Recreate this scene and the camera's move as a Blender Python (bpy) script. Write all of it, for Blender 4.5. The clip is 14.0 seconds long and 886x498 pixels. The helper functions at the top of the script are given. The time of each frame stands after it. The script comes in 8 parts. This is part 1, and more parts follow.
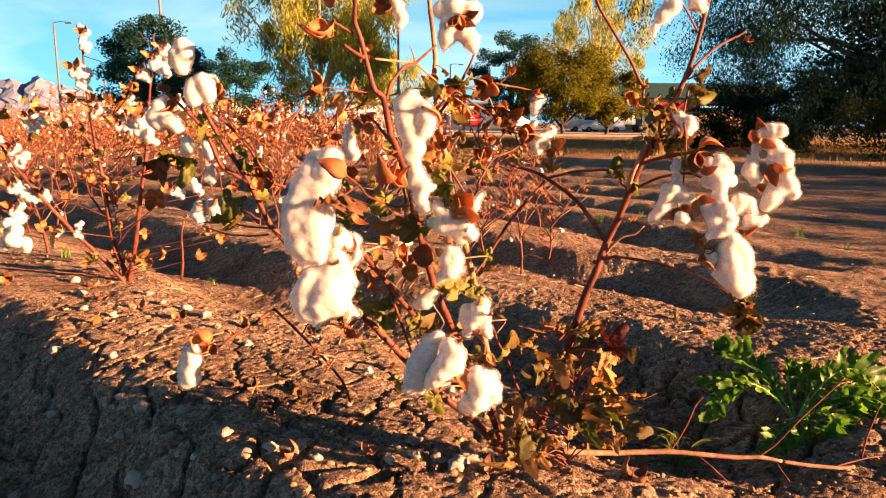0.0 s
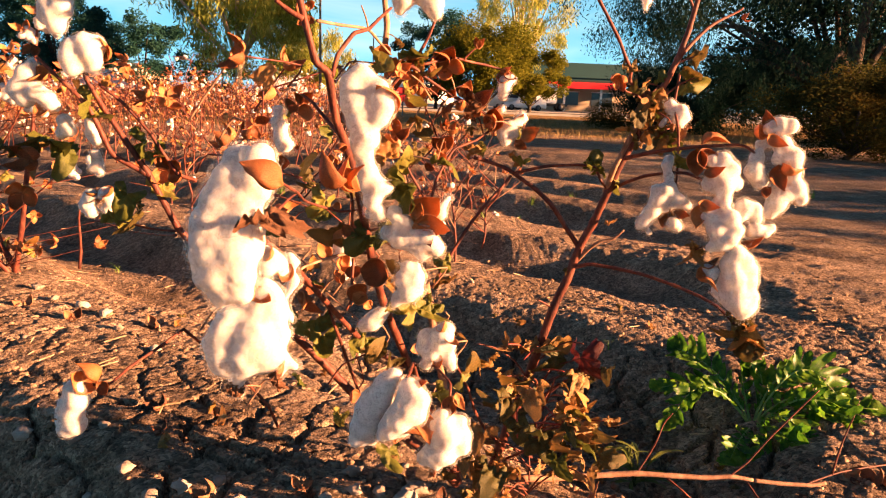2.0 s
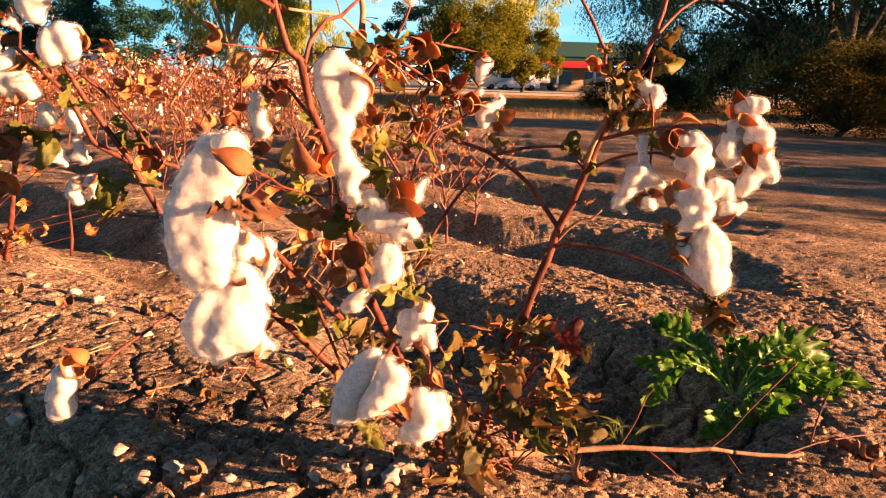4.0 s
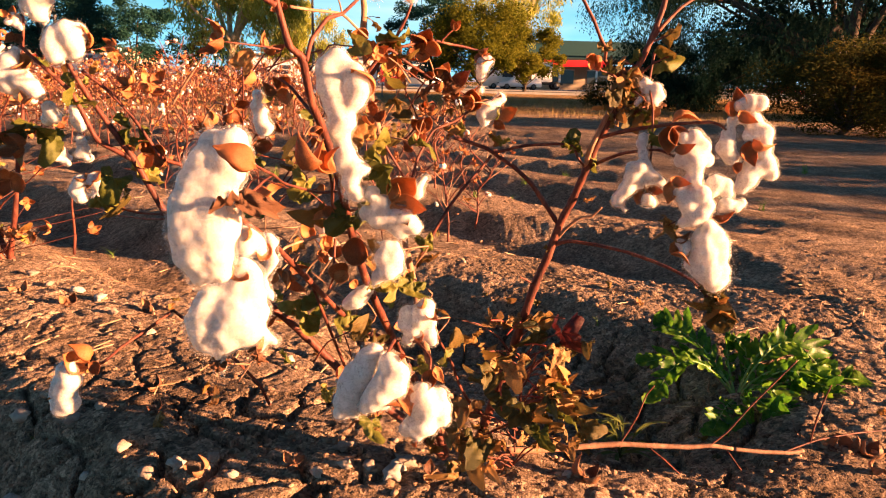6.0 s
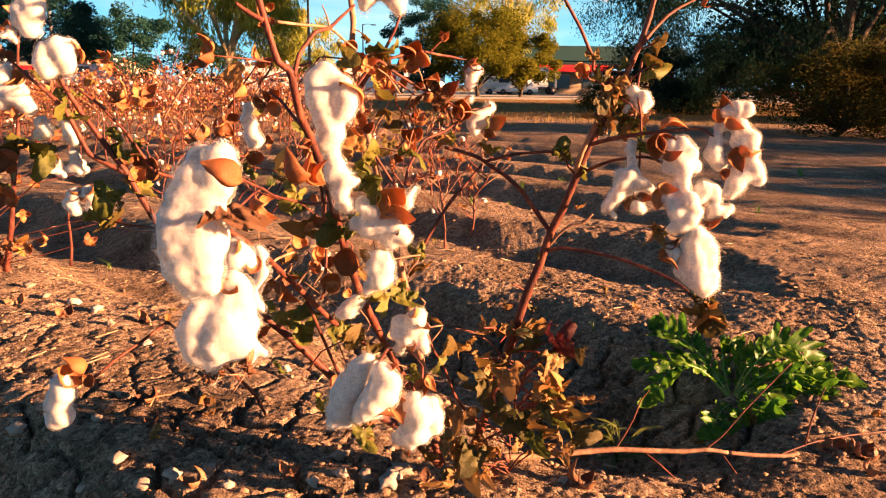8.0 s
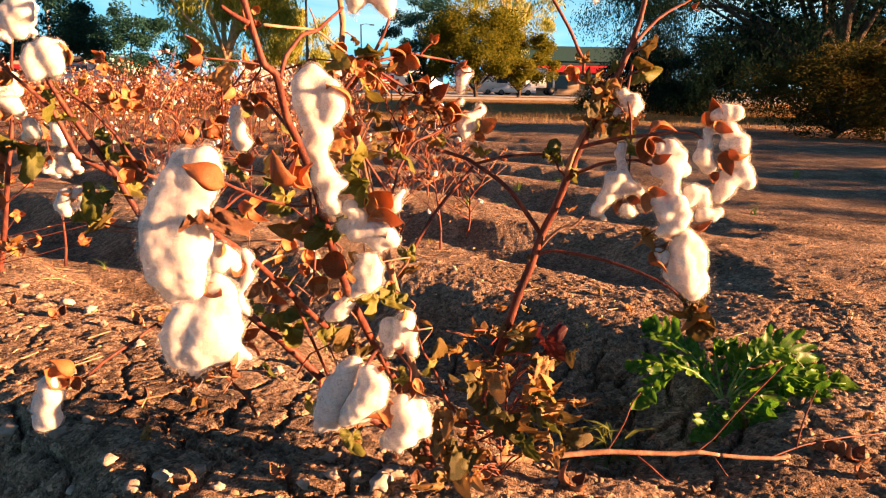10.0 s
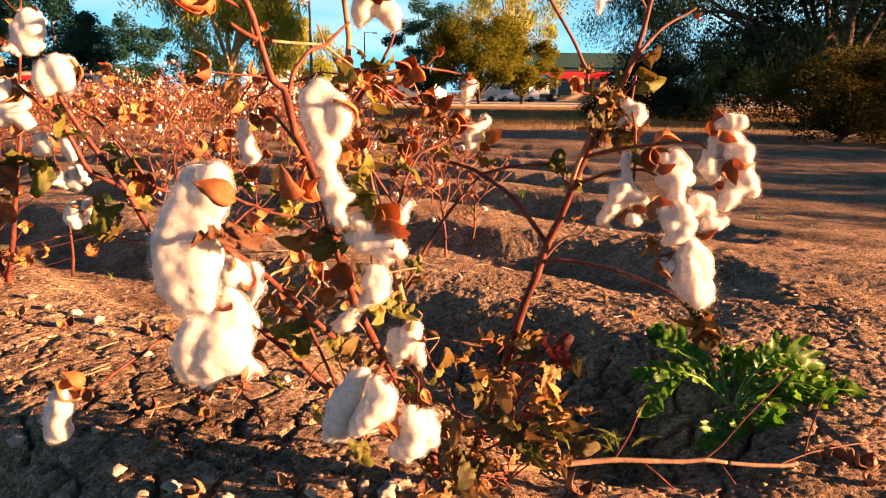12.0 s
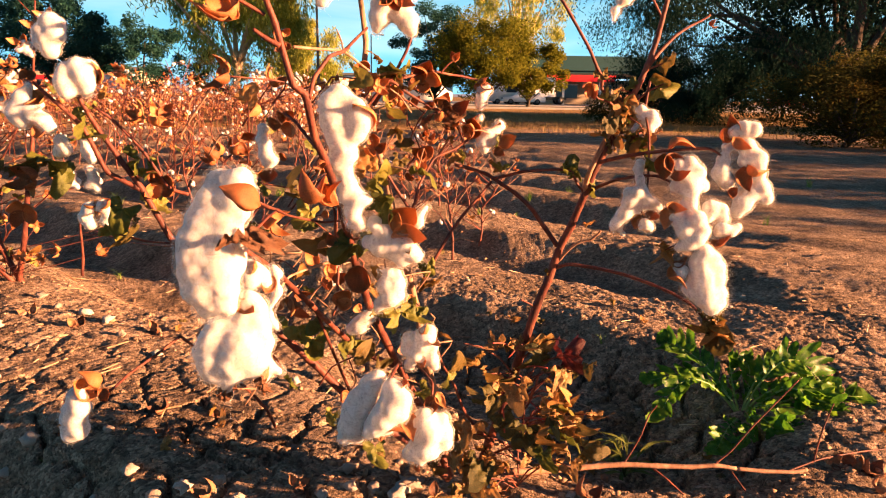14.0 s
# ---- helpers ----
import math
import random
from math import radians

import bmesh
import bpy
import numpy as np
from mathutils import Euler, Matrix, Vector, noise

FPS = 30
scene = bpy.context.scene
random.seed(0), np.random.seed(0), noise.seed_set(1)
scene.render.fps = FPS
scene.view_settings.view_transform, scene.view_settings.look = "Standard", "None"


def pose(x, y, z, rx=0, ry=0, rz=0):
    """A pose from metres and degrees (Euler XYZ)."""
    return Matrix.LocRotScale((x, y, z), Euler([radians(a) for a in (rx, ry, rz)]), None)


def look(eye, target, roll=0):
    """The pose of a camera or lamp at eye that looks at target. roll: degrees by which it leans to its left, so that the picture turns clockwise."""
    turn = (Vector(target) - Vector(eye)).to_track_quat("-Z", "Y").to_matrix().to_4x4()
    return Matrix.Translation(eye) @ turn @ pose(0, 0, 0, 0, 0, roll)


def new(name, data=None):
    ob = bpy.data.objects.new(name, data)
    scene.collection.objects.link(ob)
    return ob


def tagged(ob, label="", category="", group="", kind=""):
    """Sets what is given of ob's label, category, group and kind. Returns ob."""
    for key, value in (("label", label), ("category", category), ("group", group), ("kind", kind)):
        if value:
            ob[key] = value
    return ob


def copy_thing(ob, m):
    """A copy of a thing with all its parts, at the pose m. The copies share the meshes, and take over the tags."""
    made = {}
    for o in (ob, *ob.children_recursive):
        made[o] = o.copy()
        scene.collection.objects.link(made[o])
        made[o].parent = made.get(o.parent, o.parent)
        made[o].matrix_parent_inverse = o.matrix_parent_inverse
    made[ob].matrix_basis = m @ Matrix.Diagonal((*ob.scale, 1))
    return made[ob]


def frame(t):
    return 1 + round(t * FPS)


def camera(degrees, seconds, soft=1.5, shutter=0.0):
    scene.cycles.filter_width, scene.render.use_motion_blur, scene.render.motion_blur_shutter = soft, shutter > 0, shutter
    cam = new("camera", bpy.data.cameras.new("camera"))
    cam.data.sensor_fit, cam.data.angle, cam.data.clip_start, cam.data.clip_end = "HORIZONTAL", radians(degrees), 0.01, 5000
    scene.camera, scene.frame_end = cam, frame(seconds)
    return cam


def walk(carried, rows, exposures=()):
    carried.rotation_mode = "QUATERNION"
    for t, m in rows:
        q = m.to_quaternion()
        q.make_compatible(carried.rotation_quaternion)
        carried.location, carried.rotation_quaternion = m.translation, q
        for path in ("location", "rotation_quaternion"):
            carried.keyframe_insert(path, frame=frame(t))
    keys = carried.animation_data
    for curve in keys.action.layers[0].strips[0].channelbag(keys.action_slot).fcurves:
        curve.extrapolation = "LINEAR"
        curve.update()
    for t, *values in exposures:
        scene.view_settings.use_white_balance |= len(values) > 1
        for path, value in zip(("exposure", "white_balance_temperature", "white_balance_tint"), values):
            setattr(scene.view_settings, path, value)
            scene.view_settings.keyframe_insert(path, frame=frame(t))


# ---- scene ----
cam = camera(66.8, 14.0, soft=1.1)
PATH = [
    (0, (0.144, 0.087, 0.795), (0.009, 2.049, 0.429), 0.7),
    (0.5, (0.144, 0.091, 0.796), (-0.014, 2.051, 0.428), -0.5),
    (1, (0.152, 0.127, 0.803), (0.031, 2.088, 0.429), 0.5),
    (1.5, (0.117, 0.264, 0.808), (0.127, 2.221, 0.399), 1.5),
    (2, (0.088, 0.29, 0.806), (0.185, 2.241, 0.375), 2.3),
    (2.5, (0.089, 0.276, 0.808), (0.211, 2.219, 0.353), 2.2),
    (3, (0.097, 0.275, 0.811), (0.212, 2.214, 0.336), 1.8),
    (5.5, (0.114, 0.263, 0.811), (0.226, 2.2, 0.326), 1.4),
    (6, (0.111, 0.264, 0.809), (0.217, 2.201, 0.324), 1.5),
    (6.5, (0.114, 0.266, 0.808), (0.224, 2.204, 0.326), 1.2),
    (7, (0.114, 0.264, 0.81), (0.218, 2.204, 0.332), 0.9),
    (7.5, (0.117, 0.261, 0.812), (0.223, 2.201, 0.338), 1.1),
    (8, (0.121, 0.258, 0.815), (0.231, 2.199, 0.347), 0.8),
    (10.5, (0.134, 0.259, 0.82), (0.251, 2.2, 0.353), 1.0),
    (11, (0.134, 0.25, 0.823), (0.238, 2.196, 0.374), 0.5),
    (11.5, (0.13, 0.25, 0.825), (0.242, 2.196, 0.378), 0.6),
    (12, (0.13, 0.254, 0.825), (0.233, 2.201, 0.377), 0.5),
    (12.5, (0.129, 0.253, 0.826), (0.234, 2.2, 0.379), 0.8),
    (13, (0.125, 0.251, 0.823), (0.219, 2.195, 0.367), 0.7),
    (13.5, (0.119, 0.248, 0.823), (0.209, 2.195, 0.372), 0.5),
    (14, (0.116, 0.249, 0.829), (0.205, 2.197, 0.387), 0.9),
]
walk(cam, [(t, look(eye, target, roll)) for t, eye, target, roll in PATH])

# ---- light ----
SUN_AZ, SUN_EL = -16.5, 10.0          # degrees: azimuth from +x (minus: towards -y), height
world = bpy.data.worlds.new("sky")
scene.world = world
world.use_nodes = True
wn = world.node_tree.nodes
sky = wn.new("ShaderNodeTexSky")
sky.sky_type = "NISHITA"
sky.sun_disc = False
sky.sun_elevation = radians(SUN_EL)
sky.sun_rotation = radians(90 - SUN_AZ)
sky.air_density, sky.dust_density, sky.ozone_density = 1.0, 0.2, 3.6
wn["Background"].inputs["Strength"].default_value = 0.013
wl = world.node_tree.links
# pale cyan haze that thickens towards the horizon all round, with thin streaks of high cloud in it
where = wn.new("ShaderNodeTexCoord")
split = wn.new("ShaderNodeSeparateXYZ")
wl.new(where.outputs["Generated"], split.inputs[0])
rise = wn.new("ShaderNodeMapRange")
rise.inputs["From Min"].default_value, rise.inputs["From Max"].default_value = 0.0, 1.0
rise.inputs["To Min"].default_value, rise.inputs["To Max"].default_value = 1.0, 0.0
wl.new(split.outputs["Z"], rise.inputs["Value"])
thick = wn.new("ShaderNodeMath")
thick.operation = "POWER"
thick.inputs[1].default_value = 3.5
wl.new(rise.outputs[0], thick.inputs[0])
streak_map = wn.new("ShaderNodeMapping")
streak_map.inputs["Scale"].default_value = (1.6, 1.6, 7.0)
wl.new(where.outputs["Generated"], streak_map.inputs[0])
streak = wn.new("ShaderNodeTexNoise")
streak.inputs["Scale"].default_value, streak.inputs["Detail"].default_value, streak.inputs["Distortion"].default_value = 2.2, 5.0, 0.6
wl.new(streak_map.outputs[0], streak.inputs["Vector"])
streak_tone = wn.new("ShaderNodeValToRGB")
streak_tone.color_ramp.elements[0].position, streak_tone.color_ramp.elements[0].color = 0.42, (0.20, 0.66, 0.95, 1)
streak_tone.color_ramp.elements[1].position, streak_tone.color_ramp.elements[1].color = 0.72, (0.62, 0.92, 1.0, 1)
wl.new(streak.outputs[0], streak_tone.inputs[0])
haze = wn.new("ShaderNodeVectorMath")
haze.operation = "SCALE"
haze.inputs["Scale"].default_value = 15.0
wl.new(streak_tone.outputs[0], haze.inputs[0])
veil = wn.new("ShaderNodeMix")
veil.data_type = "RGBA"
wl.new(thick.outputs[0], veil.inputs["Factor"])
wl.new(sky.outputs[0], veil.inputs["A"])
wl.new(haze.outputs[0], veil.inputs["B"])
wl.new(veil.outputs["Result"], wn["Background"].inputs[0])
sun_data = bpy.data.lights.new("sun", "SUN")
sun_data.energy, sun_data.angle, sun_data.color = 5.0, radians(0.6), (1.0, 0.482, 0.222)
sun = new("sun", sun_data)
to_sun = Vector((math.cos(radians(SUN_AZ)) * math.cos(radians(SUN_EL)), math.sin(radians(SUN_AZ)) * math.cos(radians(SUN_EL)), math.sin(radians(SUN_EL))))
sun.matrix_world = look(to_sun * 50, (0, 0, 0))
scene.view_settings.exposure = 2.96

# ---- materials ----


def mat(name, ramp, scale=20.0, rough=0.8, bump=0.2, detail=6.0, translucent=0.0, spec=0.3, fine=0.0, per_object=0.0, coords="Object", sheen=0.0, stretch=None):
    """Two-scale noise over a colour ramp; ramp is a list of (position, rgb)."""
    m = bpy.data.materials.new(name)
    m.use_nodes = True
    nt = m.node_tree
    n, l = nt.nodes, nt.links
    bsdf, out = n["Principled BSDF"], n["Material Output"]
    tc = n.new("ShaderNodeTexCoord")
    src = tc.outputs[coords]
    if stretch:
        mp = n.new("ShaderNodeMapping")
        mp.inputs["Scale"].default_value = stretch
        l.new(src, mp.inputs[0])
        src = mp.outputs[0]
    a = n.new("ShaderNodeTexNoise")
    a.inputs["Scale"].default_value, a.inputs["Detail"].default_value, a.inputs["Roughness"].default_value = scale, detail, 0.65
    l.new(src, a.inputs["Vector"])
    b = n.new("ShaderNodeTexNoise")
    b.inputs["Scale"].default_value, b.inputs["Detail"].default_value = scale * 7.3, 4.0
    l.new(src, b.inputs["Vector"])
    mix = n.new("ShaderNodeMath")
    mix.operation = "MULTIPLY_ADD"
    l.new(b.outputs[0], mix.inputs[0])
    mix.inputs[1].default_value = 0.45
    add = n.new("ShaderNodeMath")
    add.operation = "MULTIPLY_ADD"
    l.new(a.outputs[0], add.inputs[0])
    add.inputs[1].default_value, add.inputs[2].default_value = 1.5, -0.48
    l.new(add.outputs[0], mix.inputs[2])
    value = mix.outputs[0]
    if per_object:
        info = n.new("ShaderNodeObjectInfo")
        geo = n.new("ShaderNodeNewGeometry")
        s1 = n.new("ShaderNodeMath")
        s1.operation = "ADD"
        l.new(info.outputs["Random"], s1.inputs[0])
        l.new(geo.outputs["Random Per Island"], s1.inputs[1])
        s2 = n.new("ShaderNodeMath")
        s2.operation = "FRACT"
        l.new(s1.outputs[0], s2.inputs[0])
        s3 = n.new("ShaderNodeMath")
        s3.operation = "MULTIPLY_ADD"
        l.new(s2.outputs[0], s3.inputs[0])
        s3.inputs[1].default_value = per_object
        s4 = n.new("ShaderNodeMath")
        s4.operation = "SUBTRACT"
        l.new(value, s4.inputs[0])
        s4.inputs[1].default_value = per_object * 0.5
        l.new(s4.outputs[0], s3.inputs[2])
        value = s3.outputs[0]
    cr = n.new("ShaderNodeValToRGB")
    els = cr.color_ramp.elements
    els[0].position, els[0].color = ramp[0][0], (*ramp[0][1], 1)
    els[1].position, els[1].color = ramp[-1][0], (*ramp[-1][1], 1)
    for p, c in ramp[1:-1]:
        e = els.new(p)
        e.color = (*c, 1)
    l.new(value, cr.inputs[0])
    l.new(cr.outputs[0], bsdf.inputs["Base Color"])
    bsdf.inputs["Roughness"].default_value = rough
    bsdf.inputs["Specular IOR Level"].default_value = spec
    if sheen:
        bsdf.inputs["Sheen Weight"].default_value = sheen
    if bump:
        bp = n.new("ShaderNodeBump")
        bp.inputs["Strength"].default_value = bump
        bp.inputs["Distance"].default_value = fine or 0.002
        l.new(b.outputs[0], bp.inputs["Height"])
        l.new(bp.outputs[0], bsdf.inputs["Normal"])
    if translucent:
        tr = n.new("ShaderNodeBsdfTranslucent")
        l.new(cr.outputs[0], tr.inputs[0])
        ms = n.new("ShaderNodeMixShader")
        ms.inputs[0].default_value = translucent
        l.new(bsdf.outputs[0], ms.inputs[1])
        l.new(tr.outputs[0], ms.inputs[2])
        l.new(ms.outputs[0], out.inputs["Surface"])
    return m


def plain(name, rgb, rough=0.6, metal=0.0, var=0.12):
    d = tuple(c * (1 - var) for c in rgb)
    m = mat(name, [(0.3, d), (0.75, rgb)], scale=3.0, rough=rough, bump=0.05)
    m.node_tree.nodes["Principled BSDF"].inputs["Metallic"].default_value = metal
    return m


LINT = mat("lint", [(0.2, (0.53, 0.50, 0.475)), (0.5, (0.60, 0.585, 0.57)), (0.85, (0.65, 0.64, 0.635))], scale=34, rough=1.0, bump=0.35, fine=0.0012, translucent=0.14, stretch=(1, 1, 0.45), spec=0.02, sheen=0.25)
lint_bsdf = LINT.node_tree.nodes["Principled BSDF"]
lint_bsdf.inputs["Subsurface Weight"].default_value = 0.75
lint_bsdf.inputs["Subsurface Radius"].default_value = (1.0, 0.8, 0.65)
lint_bsdf.inputs["Subsurface Scale"].default_value = 0.016


def fluff_material():
    """Loose cotton down: mostly holes between wispy matted strands."""
    m = mat("cotton_down", [(0.2, (0.60, 0.585, 0.56)), (0.8, (0.68, 0.665, 0.65))], scale=60, rough=1.0, bump=0.0, translucent=0.45, spec=0.0)
    nt = m.node_tree
    n, l = nt.nodes, nt.links
    out = n["Material Output"]
    solid = out.inputs["Surface"].links[0].from_socket
    tc = n.new("ShaderNodeTexCoord")
    strands = n.new("ShaderNodeTexNoise")
    strands.inputs["Scale"].default_value, strands.inputs["Detail"].default_value, strands.inputs["Roughness"].default_value, strands.inputs["Distortion"].default_value = 170.0, 5.0, 0.6, 1.5
    l.new(tc.outputs["Object"], strands.inputs["Vector"])
    rp = n.new("ShaderNodeMapRange")
    rp.inputs["From Min"].default_value, rp.inputs["From Max"].default_value = 0.40, 0.75
    rp.inputs["To Min"].default_value, rp.inputs["To Max"].default_value = 0.04, 0.42
    l.new(strands.outputs[0], rp.inputs["Value"])
    gap = n.new("ShaderNodeBsdfTransparent")
    mx = n.new("ShaderNodeMixShader")
    l.new(rp.outputs[0], mx.inputs[0])
    l.new(gap.outputs[0], mx.inputs[1])
    l.new(solid, mx.inputs[2])
    l.new(mx.outputs[0], out.inputs["Surface"])
    return m


FLUFF = fluff_material()
WITHER = mat("withered_leaf", [(0.15, (0.05, 0.022, 0.012)), (0.55, (0.14, 0.06, 0.03)), (0.9, (0.26, 0.13, 0.06))], scale=40, rough=0.65, bump=0.5, fine=0.001, translucent=0.2)
FIBRE = mat("fibre", [(0.2, (0.66, 0.63, 0.59)), (0.8, (0.74, 0.72, 0.69))], scale=28, rough=0.9, bump=0.0, translucent=0.4, spec=0.05)
BARK = mat("bark", [(0.2, (0.03, 0.009, 0.007)), (0.5, (0.10, 0.025, 0.016)), (0.9, (0.25, 0.085, 0.045))], scale=55, rough=0.62, bump=0.5, fine=0.0015, stretch=(1, 1, 0.35))
DRYBARK = mat("dry_bark", [(0.15, (0.11, 0.055, 0.035)), (0.5, (0.27, 0.14, 0.085)), (0.9, (0.42, 0.26, 0.17))], scale=60, rough=0.75, bump=0.5, fine=0.0015, stretch=(1, 1, 0.35))
CARPEL = mat("carpel", [(0.1, (0.13, 0.045, 0.02)), (0.45, (0.40, 0.135, 0.045)), (0.9, (0.62, 0.29, 0.11))], scale=45, rough=0.5, bump=0.4, fine=0.001, translucent=0.4, per_object=0.6, spec=0.4)
OLD_CARPEL = mat("weathered_carpel", [(0.1, (0.06, 0.028, 0.018)), (0.45, (0.19, 0.075, 0.038)), (0.9, (0.40, 0.20, 0.10))], scale=45, rough=0.6, bump=0.5, fine=0.001, translucent=0.2, per_object=0.7, spec=0.3)
DIRTY_LINT = mat("dirty_lint", [(0.2, (0.16, 0.13, 0.11)), (0.5, (0.36, 0.32, 0.29)), (0.85, (0.54, 0.51, 0.48))], scale=50, rough=1.0, bump=0.6, fine=0.002, spec=0.02, sheen=0.2)
DRYLEAF = mat("dry_leaf", [(0.1, (0.05, 0.042, 0.012)), (0.38, (0.14, 0.095, 0.023)), (0.6, (0.26, 0.115, 0.030)), (0.95, (0.46, 0.24, 0.08))], scale=30, rough=0.6, bump=0.4, fine=0.001, translucent=0.3, per_object=0.7)
GREENLEAF = mat("green_leaf", [(0.1, (0.03, 0.04, 0.008)), (0.5, (0.11, 0.12, 0.02)), (0.9, (0.27, 0.21, 0.045))], scale=35, rough=0.5, bump=0.35, fine=0.001, translucent=0.3, per_object=0.5)
PETIOLE = mat("leaf_stalk_red", [(0.2, (0.16, 0.025, 0.022)), (0.8, (0.36, 0.075, 0.055))], scale=60, rough=0.45, bump=0.2, translucent=0.1)
KHAKI = mat("khaki_leaf", [(0.1, (0.028, 0.034, 0.010)), (0.38, (0.085, 0.075, 0.020)), (0.58, (0.19, 0.105, 0.034)), (0.9, (0.40, 0.215, 0.08))], scale=32, rough=0.55, bump=0.5, fine=0.001, translucent=0.25, per_object=0.6)
REDLEAF = mat("red_leaf", [(0.2, (0.025, 0.005, 0.008)), (0.6, (0.075, 0.012, 0.014)), (0.9, (0.2, 0.05, 0.025))], scale=36, rough=0.5, bump=0.4, fine=0.001, translucent=0.3)
WEED = mat("weed", [(0.15, (0.016, 0.066, 0.006)), (0.5, (0.08, 0.205, 0.013)), (0.9, (0.22, 0.35, 0.032))], scale=40, rough=0.42, bump=0.5, fine=0.001, translucent=0.6, spec=0.35, per_object=0.35)
HERB = mat("herb", [(0.15, (0.045, 0.065, 0.014)), (0.5, (0.12, 0.15, 0.03)), (0.9, (0.26, 0.27, 0.07))], scale=40, rough=0.45, bump=0.3, fine=0.001, translucent=0.4, per_object=0.3)
WEED_RIB = mat("weed_rib", [(0.2, (0.13, 0.22, 0.05)), (0.8, (0.30, 0.42, 0.12))], scale=60, rough=0.45, bump=0.1, translucent=0.1)
GRASS = mat("grass_blade", [(0.1, (0.05, 0.11, 0.01)), (0.5, (0.13, 0.24, 0.03)), (0.9, (0.28, 0.33, 0.08))], scale=30, rough=0.5, bump=0.0, translucent=0.3, per_object=0.4)
STRAW = mat("straw", [(0.1, (0.16, 0.09, 0.05)), (0.5, (0.34, 0.22, 0.13)), (0.9, (0.55, 0.42, 0.28))], scale=40, rough=0.7, bump=0.2, per_object=0.5)
PEBBLE = mat("pebble", [(0.1, (0.14, 0.10, 0.08)), (0.5, (0.30, 0.24, 0.20)), (0.9, (0.52, 0.46, 0.41))], scale=60, rough=0.9, bump=0.5, per_object=0.5)
CLOD = mat("clod", [(0.1, (0.12, 0.075, 0.05)), (0.5, (0.23, 0.148, 0.098)), (0.9, (0.38, 0.26, 0.18))], scale=50, rough=0.95, bump=0.8, fine=0.003, per_object=0.35, spec=0.1)


def soil_material():
    m = mat("soil", [(0.15, (0.108, 0.074, 0.051)), (0.45, (0.20, 0.14, 0.099)), (0.7, (0.29, 0.208, 0.15)), (0.95, (0.42, 0.318, 0.238))], scale=2.6, rough=0.95, bump=0.9, fine=0.006, detail=10, spec=0.08, coords="Object")
    nt = m.node_tree
    n, l = nt.nodes, nt.links
    bsdf = n["Principled BSDF"]
    base = bsdf.inputs["Base Color"].links[0].from_socket
    tc = n.new("ShaderNodeTexCoord")
    sep = n.new("ShaderNodeSeparateXYZ")
    l.new(tc.outputs["Object"], sep.inputs[0])
    wob = n.new("ShaderNodeTexNoise")
    wob.inputs["Scale"].default_value, wob.inputs["Detail"].default_value = 0.35, 5
    l.new(tc.outputs["Object"], wob.inputs["Vector"])
    ym = n.new("ShaderNodeMath")
    ym.operation = "MULTIPLY_ADD"
    l.new(wob.outputs[0], ym.inputs[0])
    ym.inputs[1].default_value = 7.0
    l.new(sep.outputs["Y"], ym.inputs[2])
    step = n.new("ShaderNodeMapRange")
    step.inputs["From Min"].default_value, step.inputs["From Max"].default_value = 20.0, 23.0
    l.new(ym.outputs[0], step.inputs["Value"])
    gr = n.new("ShaderNodeValToRGB")
    gr.color_ramp.elements[0].position, gr.color_ramp.elements[0].color = 0.3, (0.14, 0.095, 0.035, 1)
    gr.color_ramp.elements[1].position, gr.color_ramp.elements[1].color = 0.75, (0.36, 0.20, 0.085, 1)
    gn = n.new("ShaderNodeTexNoise")
    gn.inputs["Scale"].default_value, gn.inputs["Detail"].default_value = 2.2, 8
    l.new(tc.outputs["Object"], gn.inputs["Vector"])
    l.new(gn.outputs[0], gr.inputs[0])
    mx = n.new("ShaderNodeMix")
    mx.data_type = "RGBA"
    l.new(step.outputs[0], mx.inputs["Factor"])
    l.new(base, mx.inputs["A"])
    l.new(gr.outputs[0], mx.inputs["B"])
    # every crumb and flake has its own tone
    tone = mx.outputs["Result"]
    for size, low, high in ((70.0, 0.60, 1.46), (190.0, 0.58, 1.50)):
        cell = n.new("ShaderNodeTexVoronoi")
        cell.inputs["Scale"].default_value, cell.inputs["Randomness"].default_value = size, 1.0
        l.new(tc.outputs["Object"], cell.inputs["Vector"])
        grey = n.new("ShaderNodeSeparateColor")
        l.new(cell.outputs["Color"], grey.inputs[0])
        span = n.new("ShaderNodeMapRange")
        span.inputs["To Min"].default_value, span.inputs["To Max"].default_value = low, high
        l.new(grey.outputs[0], span.inputs["Value"])
        gain = n.new("ShaderNodeVectorMath")
        gain.operation = "SCALE"
        l.new(tone, gain.inputs[0])
        l.new(span.outputs[0], gain.inputs["Scale"])
        tone = gain.outputs[0]
    l.new(tone, bsdf.inputs["Base Color"])
    grit = n.new("ShaderNodeTexNoise")
    grit.inputs["Scale"].default_value, grit.inputs["Detail"].default_value, grit.inputs["Roughness"].default_value = 150.0, 8, 0.75
    l.new(tc.outputs["Object"], grit.inputs["Vector"])
    crumb = n.new("ShaderNodeTexVoronoi")
    crumb.inputs["Scale"].default_value, crumb.inputs["Detail"].default_value = 75.0, 2.0
    l.new(tc.outputs["Object"], crumb.inputs["Vector"])
    bq = n.new("ShaderNodeBump")
    bq.invert = True
    bq.inputs["Strength"].default_value, bq.inputs["Distance"].default_value = 0.8, 0.006
    l.new(crumb.outputs["Distance"], bq.inputs["Height"])
    l.new(bsdf.inputs["Normal"].links[0].from_socket, bq.inputs["Normal"])
    bp = n.new("ShaderNodeBump")
    bp.inputs["Strength"].default_value, bp.inputs["Distance"].default_value = 1.0, 0.006
